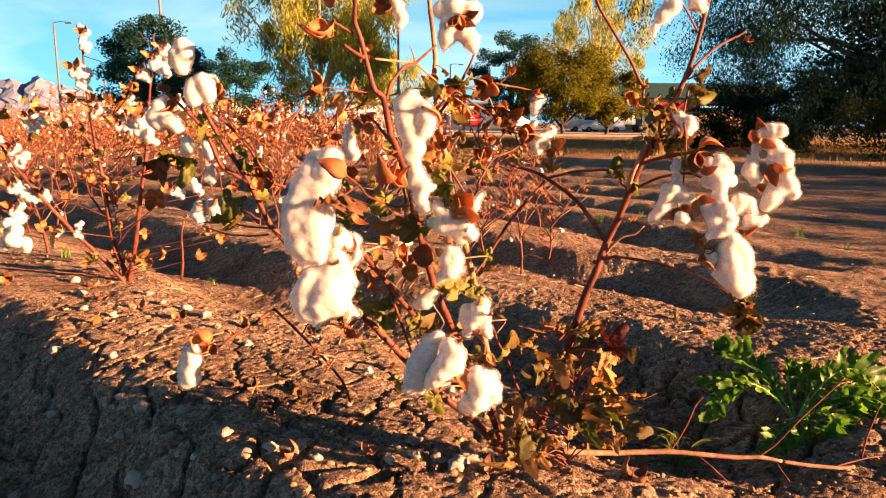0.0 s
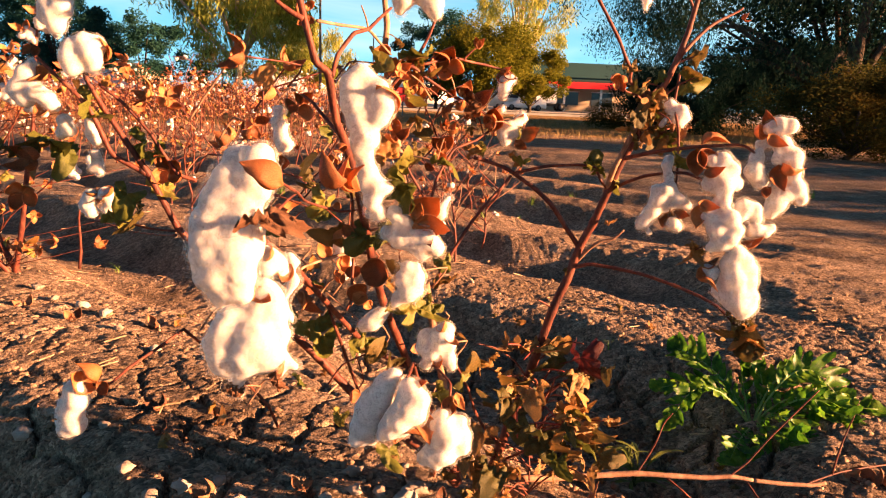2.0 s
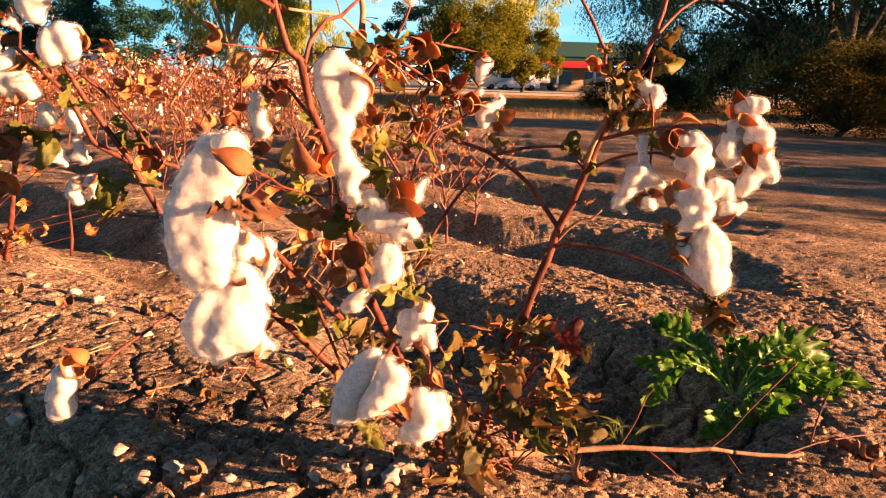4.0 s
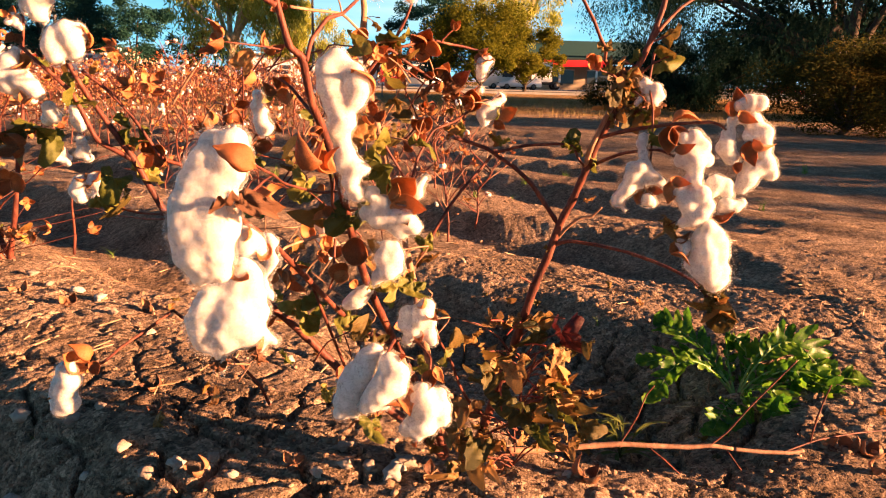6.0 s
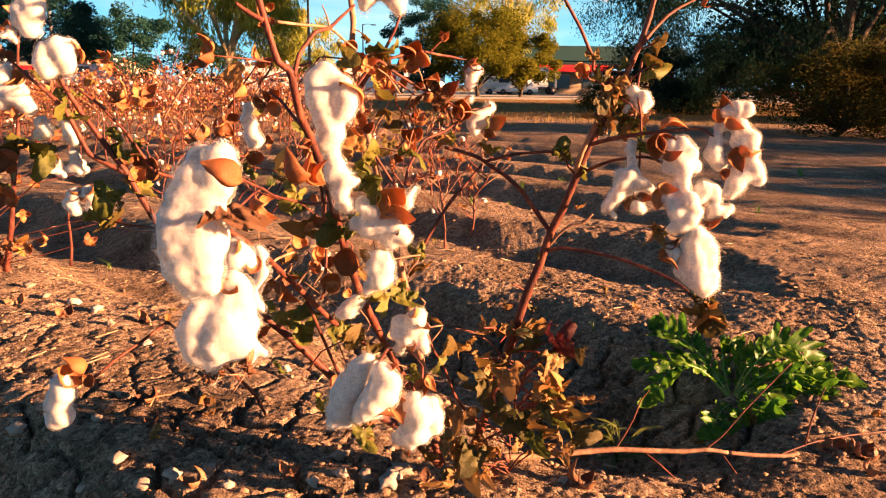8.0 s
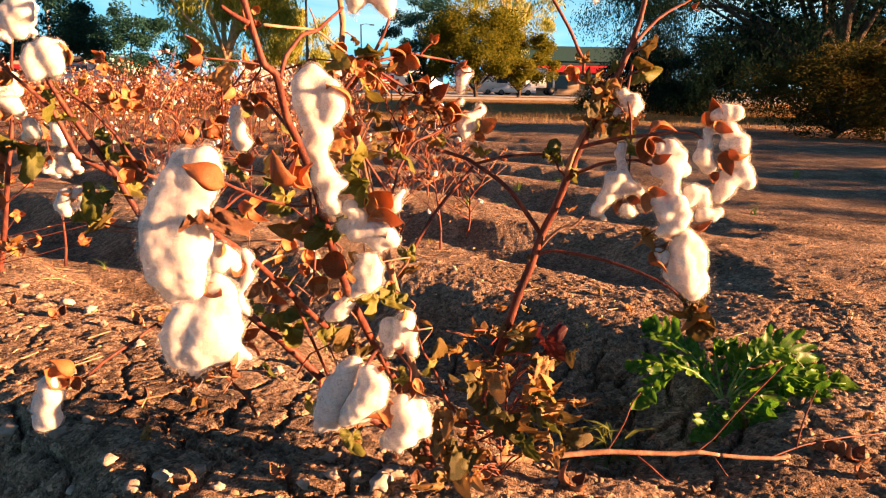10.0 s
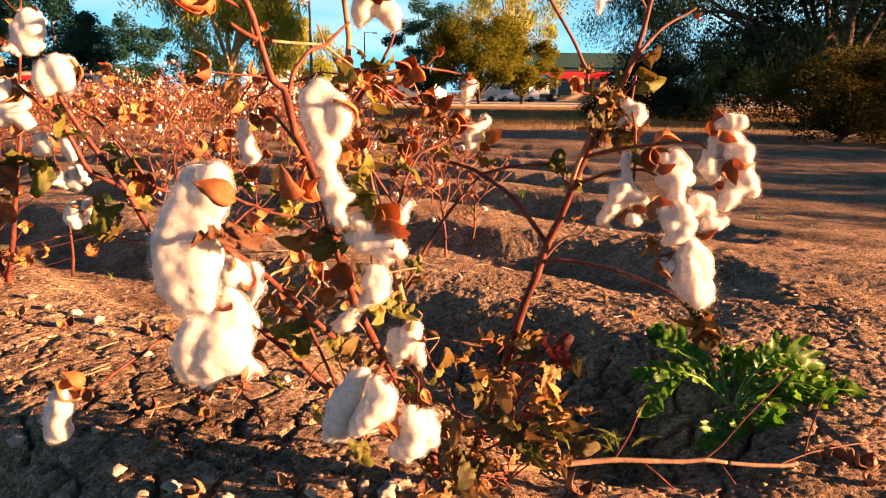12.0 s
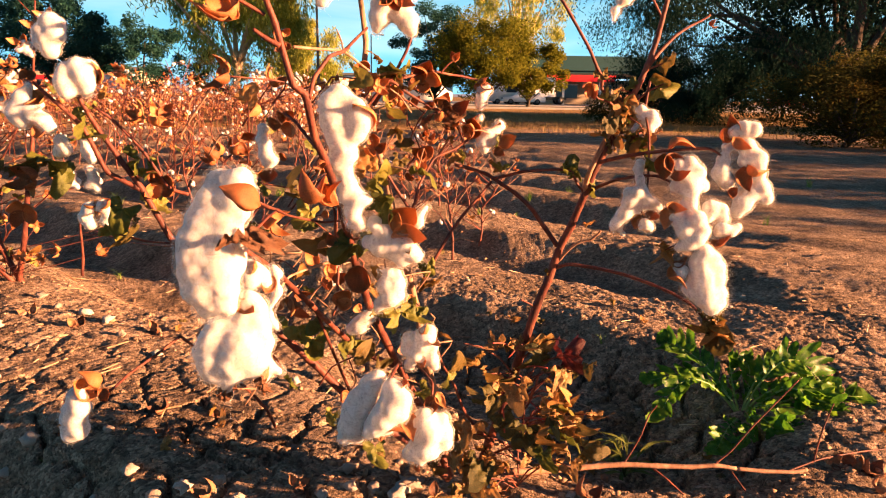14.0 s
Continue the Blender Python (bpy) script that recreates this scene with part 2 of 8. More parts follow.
    l.new(grit.outputs[0], bp.inputs["Height"])
    l.new(bq.outputs[0], bp.inputs["Normal"])
    grain = n.new("ShaderNodeTexVoronoi")
    grain.inputs["Scale"].default_value, grain.inputs["Randomness"].default_value = 230.0, 1.0
    l.new(tc.outputs["Object"], grain.inputs["Vector"])
    bg = n.new("ShaderNodeBump")
    bg.invert = True
    bg.inputs["Strength"].default_value, bg.inputs["Distance"].default_value = 0.8, 0.0035
    l.new(grain.outputs["Distance"], bg.inputs["Height"])
    l.new(bp.outputs[0], bg.inputs["Normal"])
    l.new(bg.outputs[0], bsdf.inputs["Normal"])
    return m


SOIL = soil_material()

# ---- mesh helpers ----


def link_mesh(name, me, material, parent=None, label=""):
    ob = new(name, me)
    if material and not me.materials:
        me.materials.append(material)
    if parent is not None:
        ob.parent = parent
    if label:
        ob["label"] = label
    return ob


def part(name, bm, material, parent=None, label="", smooth=True):
    me = bpy.data.meshes.new(name)
    bm.to_mesh(me)
    bm.free()
    if smooth:
        me.polygons.foreach_set("use_smooth", [True] * len(me.polygons))
    return link_mesh(name, me, material, parent, label)


def mesh_of(name, verts, faces, material, smooth=True):
    me = bpy.data.meshes.new(name)
    me.from_pydata([tuple(v) for v in verts], [], [tuple(f) for f in faces])
    if smooth:
        me.polygons.foreach_set("use_smooth", [True] * len(me.polygons))
    me.materials.append(material)
    return me


def thing(name, label, category, group="", at=(0, 0, 0), kind=""):
    ob = new(name)
    ob.empty_display_size = 0.05
    ob.location = at
    return tagged(ob, label, category, group, kind)


def spline(points, steps):
    """Points along a taut curve that kinks a little at each given point."""
    p = [Vector(q) for q in points]
    p = [p[0] * 2 - p[1]] + p + [p[-1] * 2 - p[-2]]
    out = []
    for i in range(1, len(p) - 2):
        for k in range(steps):
            t = k / steps
            a, b, c, d = p[i - 1], p[i], p[i + 1], p[i + 2]
            h = t * t * (3 - 2 * t)
            out.append(b + (c - b) * h + (c - a) * (0.26 * t * (1 - t) ** 2) - (d - b) * (0.26 * t * t * (1 - t)))
    out.append(p[-2])
    return out


def tube(points, r0, r1, sides=8, steps=5, wob=0.06, knots=0.0, seed=0, offset=0):
    """Vertices and faces of a tapered limb with slight kinks and swollen nodes."""
    line = spline(points, steps)
    rnd = random.Random(seed)
    verts, faces = [], []
    n = len(line)
    side = Vector((0.31, 0.87, 0.12))
    for i, c in enumerate(line):
        d = (line[min(i + 1, n - 1)] - line[max(i - 1, 0)]).normalized()
        side = (side - d * side.dot(d))
        if side.length < 1e-4:
            side = d.orthogonal()
        side.normalize()
        up = d.cross(side)
        r = r0 + (r1 - r0) * i / (n - 1)
        if knots and i % steps == 0 and 0 < i < n - 1:
            r *= 1 + knots
        for k in range(sides):
            a = 2 * math.pi * k / sides
            q = r * (1 + rnd.uniform(-wob, wob))
            verts.append(c + side * (math.cos(a) * q) + up * (math.sin(a) * q))
    for i in range(n - 1):
        for k in range(sides):
            a, b = i * sides + k, i * sides + (k + 1) % sides
            faces.append((a + offset, b + offset, b + sides + offset, a + sides + offset))
    faces.append(tuple(range(offset + sides - 1, offset - 1, -1)))
    faces.append(tuple(range(offset + (n - 1) * sides, offset + n * sides)))
    return verts, faces


def limb(name, parent, material, points, r0, r1, label="", sides=8, steps=5, knots=0.12):
    v, f = tube(points, r0, r1, sides, steps, knots=knots, seed=len(bpy.data.meshes))
    return link_mesh(name, mesh_of(name, v, f, material), None, parent, label)


def aim(at, direction, roll=0.0, scale=1.0):
    """A pose at a point whose z runs along direction."""
    q = Vector(direction).to_track_quat("Z", "Y").to_matrix().to_4x4()
    return Matrix.Translation(Vector(at)) @ q @ Matrix.Rotation(roll, 4, "Z") @ Matrix.Scale(scale, 4)


# ---- ground ----


def lattice(ix, iy, seed):
    h = (ix.astype(np.int64) * 374761393 + iy.astype(np.int64) * 668265263 + seed * 982451653) & 0x7FFFFFFF
    h = ((h ^ (h >> 13)) * 1274126177) & 0x7FFFFFFF
    return ((h ^ (h >> 16)) & 0xFFFF) / 65535.0


def vnoise(x, y, seed=0):
    """Smooth gradient noise, about 0 to 1."""
    ix, iy = np.floor(x), np.floor(y)
    fx, fy = x - ix, y - iy

    def corner(dx, dy):
        g = lattice(ix + dx, iy + dy, seed) * 2 * np.pi
        return np.cos(g) * (fx - dx) + np.sin(g) * (fy - dy)

    ux, uy = fx * fx * fx * (fx * (fx * 6 - 15) + 10), fy * fy * fy * (fy * (fy * 6 - 15) + 10)
    a, b, c, d = corner(0, 0), corner(1, 0), corner(0, 1), corner(1, 1)
    v = (a + (b - a) * ux) * (1 - uy) + (c + (d - c) * ux) * uy
    return np.clip(0.5 + v * 0.95, 0, 1)


def fractal(x, y, seed, octaves=4):
    v, amp, tot = 0.0, 1.0, 0.0
    for o in range(octaves):
        v = v + amp * vnoise(x * 2 ** o, y * 2 ** o, seed + o * 17)
        tot += amp
        amp *= 0.55
    return v / tot


def cracks(x, y, seed):
    """Distance between the two nearest scattered cell centres, small along a crack, and each block's own lift and tilt."""
    ix, iy = np.floor(x), np.floor(y)
    f1 = np.full(x.shape, 9.0)
    f2 = np.full(x.shape, 9.0)
    tilt = np.zeros(x.shape)
    for dx in (-1, 0, 1):
        for dy in (-1, 0, 1):
            cx, cy = ix + dx, iy + dy
            px, py = cx + lattice(cx, cy, seed), cy + lattice(cx, cy, seed + 5)
            d = np.hypot(px - x, py - y)
            lift = lattice(cx, cy, seed + 21) - 0.5 + (lattice(cx, cy, seed + 23) - 0.5) * (x - px) + (lattice(cx, cy, seed + 25) - 0.5) * (y - py)
            tilt = np.where(d < f1, lift, tilt)
            f2 = np.minimum(f2, np.maximum(f1, d))
            f1 = np.minimum(f1, d)
    return f2 - f1, tilt


def clods(x, y, seed, share):
    """Rounded lumps of many sizes, heights in cell widths."""
    ix, iy = np.floor(x), np.floor(y)
    z = np.zeros(x.shape)
    for dx in (-1, 0, 1):
        for dy in (-1, 0, 1):
            cx, cy = ix + dx, iy + dy
            px, py = cx + lattice(cx, cy, seed), cy + lattice(cx, cy, seed + 5)
            r = 0.12 + 0.5 * lattice(cx, cy, seed + 9) ** 2
            turn, squash = lattice(cx, cy, seed + 13) * 3.14, 0.6 + 0.4 * lattice(cx, cy, seed + 15)
            ax, ay = px - x, py - y
            d = np.hypot(ax * np.cos(turn) + ay * np.sin(turn), (ay * np.cos(turn) - ax * np.sin(turn)) / squash)
            lump = np.sqrt(np.clip(1 - (d / r) ** 2, 0, 1)) * r * (0.5 + 0.5 * lattice(cx, cy, seed + 19))
            z = np.maximum(z, lump * (lattice(cx, cy, seed + 11) < share))
    return z


ROW, FIRST = 1.35, 1.25


def height(x, y):
    x, y = np.asarray(x, float), np.asarray(y, float)
    s = 0.617 * x + 0.787 * y
    u = -0.787 * x + 0.617 * y
    base = np.interp(y, [-5, 0.2, 1.4, 2.5, 4.0, 7.0], [0.03, 0.065, 0.075, 0.035, 0.0, -0.01])
    back = 0.075 * np.clip((y - 1.9) / 0.2, 0, 1) * np.clip((2.75 - y) / 0.3, 0, 1) * np.clip((x - 0.25) / 0.25, 0, 1) * np.clip((1.15 - x) / 0.25, 0, 1)
    p = ((s - 0.90 - back + 0.065 * np.clip((1.3 - s) / 0.2, 0, 1) + 0.22 * (vnoise(u * 0.9, s * 0.5, 3) - 0.5) + 0.07 * (vnoise(u * 4, s * 4, 4) - 0.5)) / ROW) % 1.0
    bed = np.interp(p, [0, 0.05, 0.10, 0.28, 0.46, 0.52, 0.59, 0.67, 0.80, 0.86, 0.92, 0.97, 1.0], [0.78, 1.0, 1.05, 1.0, 0.86, 0.62, 0.22, 0.03, 0.0, 0.10, 0.30, 0.58, 0.78])
    lip = np.interp(y, [1.35, 1.6, 1.9, 2.1, 5.1], [0.42, 0.60, 0.80, 0.85, 1.75])
    bed = np.where(s < 0.45, 0.0, bed)
    fade = np.clip(1.06 - 0.96 * np.clip((x - lip) / (0.42 + 0.25 * np.clip(y - 2.1, 0, 3)), 0, 1) - np.clip((y - 30) / 20, 0, 1.2), 0.12, 1.0) * np.clip((60 - y) / 30, 0, 1)
    fade = fade * (1 - 0.12 * np.clip((y - 2.3) / 0.6, 0, 1) * np.clip((x + 0.3) / 0.5, 0, 1))
    fade = fade * np.clip((y - 0.1) / 0.8, 0, 1)
    base = base - 0.03 * np.clip(x - 1.8, 0, 2.2) * np.clip((9 - y) / 4, 0, 1)
    base = base + 0.045 * np.clip((x - 1.02 - 0.1 * (y - 2.2)) / 0.33, 0, 1) * np.clip((y - 2.02) / 0.3, 0, 1) * np.clip((5.5 - y) / 2.5, 0, 1)
    z = base + 0.012 + 0.16 * (bed - 0.9) * fade
    z = z - 0.10 * np.interp(s, [0.42, 0.58, 0.82], [1.3, 1.0, 0]) * np.clip((1.0 - x) / 0.8, 0, 1) * np.clip((y - 0.3) / 0.6, 0, 1)
    near = np.clip((11 - np.hypot(x, y)) / 6, 0.0, 1.0) * np.clip((y - 0.8) / 0.4, 0, 1)
    z = z + 0.035 * np.clip(u - 1.3, 0, 1.8) * near
    wx = x + 0.03 * (vnoise(x * 11, y * 11, 71) - 0.5) + 0.012 * (vnoise(x * 31, y * 31, 72) - 0.5)
    wy = y + 0.03 * (vnoise(x * 11, y * 11, 73) - 0.5) + 0.012 * (vnoise(x * 31, y * 31, 74) - 0.5)
    crumbly = np.clip(fractal(x * 1.3 + 4, y * 1.3, 31, 3) * 3.0 - 0.95, 0.1, 1.0)
    low_side = np.interp(p, [0, 0.06, 0.45, 0.55, 0.92, 1.0], [0.7, 0, 0, 1, 1, 0.7]) * np.clip(fade * 1.7, 0, 1)
    crumbly = crumbly * (1 - 0.2 * low_side)
    pan = np.clip(1.5 - 1.5 * np.hypot((x - 0.82) / 0.46, (y - 1.74) / 0.30), 0, 1)
    pan = np.maximum(pan, 0.75 * np.clip(1.5 - 1.5 * np.hypot((x + 0.42) / 0.62, (y - 1.52) / 0.36), 0, 1))
    crumbly, low_side = crumbly * (1 - 0.85 * pan), np.maximum(low_side, pan)
    z = z + 0.024 * (fractal(x * 2.6, y * 2.6, 11) - 0.5) * near + 0.009 * near * (1 - 0.6 * pan) * (fractal(x * 13, y * 13, 41, 3) - 0.5)
    z = z + near * crumbly * (1 + (0.2 + 1.1 * np.clip((x - 0.9) / 0.4, 0, 1)) * np.clip((y - 2.0) / 0.7, 0, 1)) * (clods(wx * 9, wy * 9, 51, 0.30) / 9 * 0.14 + clods(wx * 21, wy * 21, 53, 0.5) / 21 * 0.27)
    z = z + near * np.clip((5.2 - y) / 2.6, 0, 1) * (0.35 + 0.65 * crumbly) * (1 - 0.85 * pan) * (clods(wx * 47, wy * 47, 55, 0.55) / 47 * 0.42 + clods(wx * 83, wy * 83, 57, 0.6) / 83 * 0.6 + 0.006 * (vnoise(x * 70, y * 70, 47) - 0.5))
    open_crack = 0.055 + 0.045 * pan + 0.05 * np.clip(vnoise(x * 4, y * 4, 77) * 2 - 0.6, 0, 1)
    c1, lift1 = cracks(wx * 8.0, wy * 8.0, 61)
    c2, lift2 = cracks(wx * 18, wy * 18, 67)
    c1, c2 = np.clip(c1 / open_crack, 0, 1), np.clip(c2 / 0.11, 0, 1)
    flat = np.clip(1.15 - crumbly * 1.6 + 0.4 * low_side, 0, 1) * near * np.clip((3.1 - y) / 0.9, 0, 1)
    z = z + flat * low_side * (0.006 * lift1 + 0.003 * lift2)
    z = z - (0.35 + 0.65 * low_side) * flat * (0.06 * (1 - c1) ** 0.7 * np.clip(vnoise(x * 3, y * 3, 79) * 3, 0.3, 1) + 0.014 * (1 - c2) * np.clip(vnoise(x * 5, y * 5, 81) * 3 - 0.8, 0, 1))
    # wandering tyre and plough marks on the open side
    open_side = np.clip((x - 0.9) / 1.2, 0, 1) * np.clip((12 - y) / 6, 0, 1)
    marks = np.sin(s * 2 * np.pi / 0.52 + 7 * vnoise(u * 0.8, s * 1.3, 5)) * np.clip(vnoise(u * 1.7, s * 2.2, 8) * 1.8 - 0.5, 0, 1)
    return z + open_side * 0.016 * marks


def graded(lo, hi, fine_lo, fine_hi, step, growth, below=None):
    """Positions with even fine steps in the middle and growing ones outwards; growth: (distance, factor) in turn, below: the same for the low side."""
    mid = list(np.arange(fine_lo, fine_hi, step))

    def outwards(start, limit, sign, growth=growth):
        out, d, v = [], step, start
        while (limit - v) * sign > 0:
            d *= next(g for r, g in growth if abs(v - start) < r)
            v += d * sign
            out.append(v)
        return out

    return np.array(outwards(mid[0], lo, -1, below or growth)[::-1] + mid + outwards(mid[-1], hi, 1))


XS = graded(-2500, 2500, -1.2, 1.6, 0.0072, ((8.0, 1.04), (1e9, 1.1)))
YS = graded(-300, 3500, 1.27, 2.2, 0.0066, ((5.0, 1.0095), (1e9, 1.07)), ((1e9, 1.09),))
GX, GY = np.meshgrid(XS, YS)
GZ = height(GX.ravel(), GY.ravel()).reshape(GX.shape)


def ground_z(x, y):
    """Height of the soil sheet, between its own vertices."""
    i = min(max(int(np.searchsorted(XS, x)) - 1, 0), len(XS) - 2)
    j = min(max(int(np.searchsorted(YS, y)) - 1, 0), len(YS) - 2)
    p, q = (x - XS[i]) / (XS[i + 1] - XS[i]), (y - YS[j]) / (YS[j + 1] - YS[j])
    return float((GZ[j, i] * (1 - p) + GZ[j, i + 1] * p) * (1 - q) + (GZ[j + 1, i] * (1 - p) + GZ[j + 1, i + 1] * p) * q)


def build_ground():
    nx, ny = len(XS), len(YS)
    co = np.stack([GX.ravel(), GY.ravel(), GZ.ravel()], 1)
    idx = np.arange(nx * ny).reshape(ny, nx)
    quads = np.stack([idx[:-1, :-1], idx[:-1, 1:], idx[1:, 1:], idx[1:, :-1]], -1).reshape(-1, 4)
    me = bpy.data.meshes.new("ground")
    me.vertices.add(len(co))
    me.vertices.foreach_set("co", co.ravel())
    me.loops.add(quads.size)
    me.loops.foreach_set("vertex_index", quads.ravel())
    me.polygons.add(len(quads))
    me.polygons.foreach_set("loop_start", np.arange(0, quads.size, 4))
    me.polygons.foreach_set("use_smooth", np.ones(len(quads), bool))
    me.update(calc_edges=True)
    me.materials.append(SOIL)
    ob = new("ground", me)
    tagged(ob, "dry cracked brown field soil with low furrows and clods", "ground", kind="structure")


build_ground()

# ---- pieces of the cotton plant ----


def leaf_mesh(name, seed, material, lobes=3, curl=0.6, crumple=1.0):
    """A lobed, curled, crumpled leaf of unit length; its stalk end at the origin, its tip along +y."""
    rnd = random.Random(seed)
    verts, faces = [], []
    na, nr = 28, 6
    phase = rnd.uniform(0, 9)
    fold = rnd.uniform(0.3, 0.9) * rnd.choice((1, 1, -1))
    for i in range(na + 1):
        a = radians(-140 + 280 * i / na)
        k = abs(math.cos(a * lobes * 0.5 * 0.9)) if lobes > 1 else math.cos(a * 0.5)
        rad = (0.56 + 0.44 * k ** 1.6) * (1 - 0.35 * (abs(a) / 2.5) ** 1.2)
        for j in range(nr + 1):
            r = rad * (0.03 + 0.97 * j / nr)
            x, y = r * math.sin(a), r * math.cos(a)
            q = noise.noise(Vector((x * 3.2 + phase, y * 3.2, seed)))
            z = fold * abs(x) * 0.8 - curl * r * r * 0.7 + 0.30 * crumple * q + 0.08 * math.sin(a * 9 + phase) * j / nr + 0.20 * crumple * noise.noise(Vector((x * 6, y * 6 + phase, seed))) + 0.07 * noise.noise(Vector((x * 13, y * 13 + phase, seed)))
            bend = curl * 0.8 * y
            y2, z2 = y * math.cos(bend) - z * math.sin(bend) * 0.4, z - y * math.sin(bend) * 0.7
            verts.append((x, y2, z2))
    for i in range(na):
        for j in range(nr):
            a = i * (nr + 1) + j
            faces.append((a, a + 1, a + nr + 2, a + nr + 1))
    return mesh_of(name, verts, faces, material)


def carpel_mesh(name, seed, material, cup=0.55, wide=0.42, nu=8, nv=11):
    """A pointed woody cup of unit length with a real wall; base at the origin, tip along +z, hollow side towards +x."""
    rnd = random.Random(seed)
    verts, faces = [], []
    for layer in (0, 1):
        for j in range(nv + 1):
            v = (j / nv) ** 0.9
            w = wide * math.sin(math.pi * v ** 0.72) ** 0.92 if 0 < j < nv else 0.014
            flare = 0.16 * v * v - 0.10 * math.sin(math.pi * v)
            for i in range(nu + 1):
                u = -1 + 2 * i / nu
                a = u * 1.35
                q = 0.07 * noise.noise(Vector((u * 2.2, v * 3, seed))) + 0.035 * noise.noise(Vector((u * 5, v * 7, seed + 3)))
                wl = w * (1 - layer * 0.06)
                verts.append((-cup * wl * math.cos(a) + flare + q + layer * 0.006, wl * math.sin(a) * (1 + q), v + 0.4 * q))
    m = (nu + 1) * (nv + 1)
    for j in range(nv):
        for i in range(nu):
            a = j * (nu + 1) + i
            faces.append((a, a + 1, a + nu + 2, a + nu + 1))
            faces.append((m + a, m + a + nu + 1, m + a + nu + 2, m + a + 1))
        for i in (0, nu):
            a = j * (nu + 1) + i
            faces.append((a, a + nu + 1, m + a + nu + 1, m + a) if i == 0 else (a, m + a, m + a + nu + 1, a + nu + 1))
    return mesh_of(name, verts, faces, material)


LEAVES = [leaf_mesh("leaf", s, DRYLEAF, 3 if s % 3 else 1, 0.6 + 0.16 * s) for s in range(6)]
GREENS = [leaf_mesh("leaf", 20 + s, GREENLEAF, 3, 0.25 + 0.15 * s) for s in range(4)]
KHAKIS = [leaf_mesh("leaf", 40 + s, KHAKI, 3 if s % 2 else 5, 0.35 + 0.2 * s, 0.95) for s in range(5)]
WITHERED = [leaf_mesh("leaf", 60 + s, WITHER, 1, 0.5 + 0.3 * s, 1.5) for s in range(3)]
RED_LEAF = leaf_mesh("leaf", 52, REDLEAF, 3, 0.7, 0.7)
CARPELS = [carpel_mesh("carpel", s, CARPEL, 0.62 + 0.16 * s, 0.33 + 0.03 * s) for s in range(3)]
OLD_CARPELS = [carpel_mesh("carpel", s, OLD_CARPEL, 0.62 + 0.16 * s, 0.36 + 0.03 * s) for s in range(3)]
dice = random.Random(11)


def put(name, mesh, parent, m, label=""):
    ob = new(name, mesh)
    ob.parent = parent
    ob.matrix_basis = m
    if label:
        ob["label"] = label
    return ob


def leaf(parent, at, size, tip=(0, 0, -1), green=False, seed=None, turn=None, name="leaf", mesh=None):
    me = mesh or (GREENS if green else LEAVES)[(seed if seed is not None else dice.randrange(99)) % (4 if green else 6)]
    q = Vector(tip).to_track_quat("Y", "Z").to_matrix().to_4x4()
    m = Matrix.Translation(Vector(at)) @ q @ Matrix.Rotation(dice.uniform(0, 6.28) if turn is None else radians(turn), 4, "Y") @ Matrix.Scale(size * 0.72, 4)
    return put(name, me, parent, m)


def carpel(parent, base, tip, face=(0, -1, 0), label="", wide=1.0, cups=None):
    """One woody cup from base to tip; its hollow side looks towards face."""
    base, tip = Vector(base), Vector(tip)
    z = (tip - base)
    length = z.length * 0.9
    z.normalize()
    x = Vector(face) - z * Vector(face).dot(z)
    x = x.normalized() if x.length > 1e-4 else z.orthogonal().normalized()
    y = z.cross(x)
    m = Matrix(((x.x, y.x, z.x, base.x), (x.y, y.y, z.y, base.y), (x.z, y.z, z.z, base.z), (0, 0, 0, 1)))
    return put("carpel", (cups or CARPELS)[dice.randrange(3)], parent, m @ Matrix.Diagonal((length, length * wide * 0.92, length, 1)), label)


def burr(parent, at, axis, size, spread=60, count=4, roll=0.0, cups=None):
    """An opened boll case: pointed woody cups spread round an axis."""
    axis = Vector(axis).normalized()
    side = axis.orthogonal().normalized()
    for k in range(count):
        a = roll + 2 * math.pi * k / count + dice.uniform(-0.2, 0.2)
        out = Matrix.Rotation(a, 3, axis) @ side
        sp = radians(spread + dice.uniform(-12, 12))
        d = axis * math.cos(sp) + out * math.sin(sp)
        carpel(parent, Vector(at), Vector(at) + d * size * dice.uniform(0.85, 1.1), axis, cups=cups)


CLOUD = bpy.data.textures.new("tufts", "CLOUDS")
CLOUD.noise_scale, CLOUD.noise_depth = 0.026, 2

WISP = bpy.data.textures.new("wisps", "CLOUDS")
WISP.noise_scale, WISP.noise_depth = 0.009, 3
PUFF = bpy.data.textures.new("puffs", "CLOUDS")
PUFF.noise_scale, PUFF.noise_depth = 0.010, 2


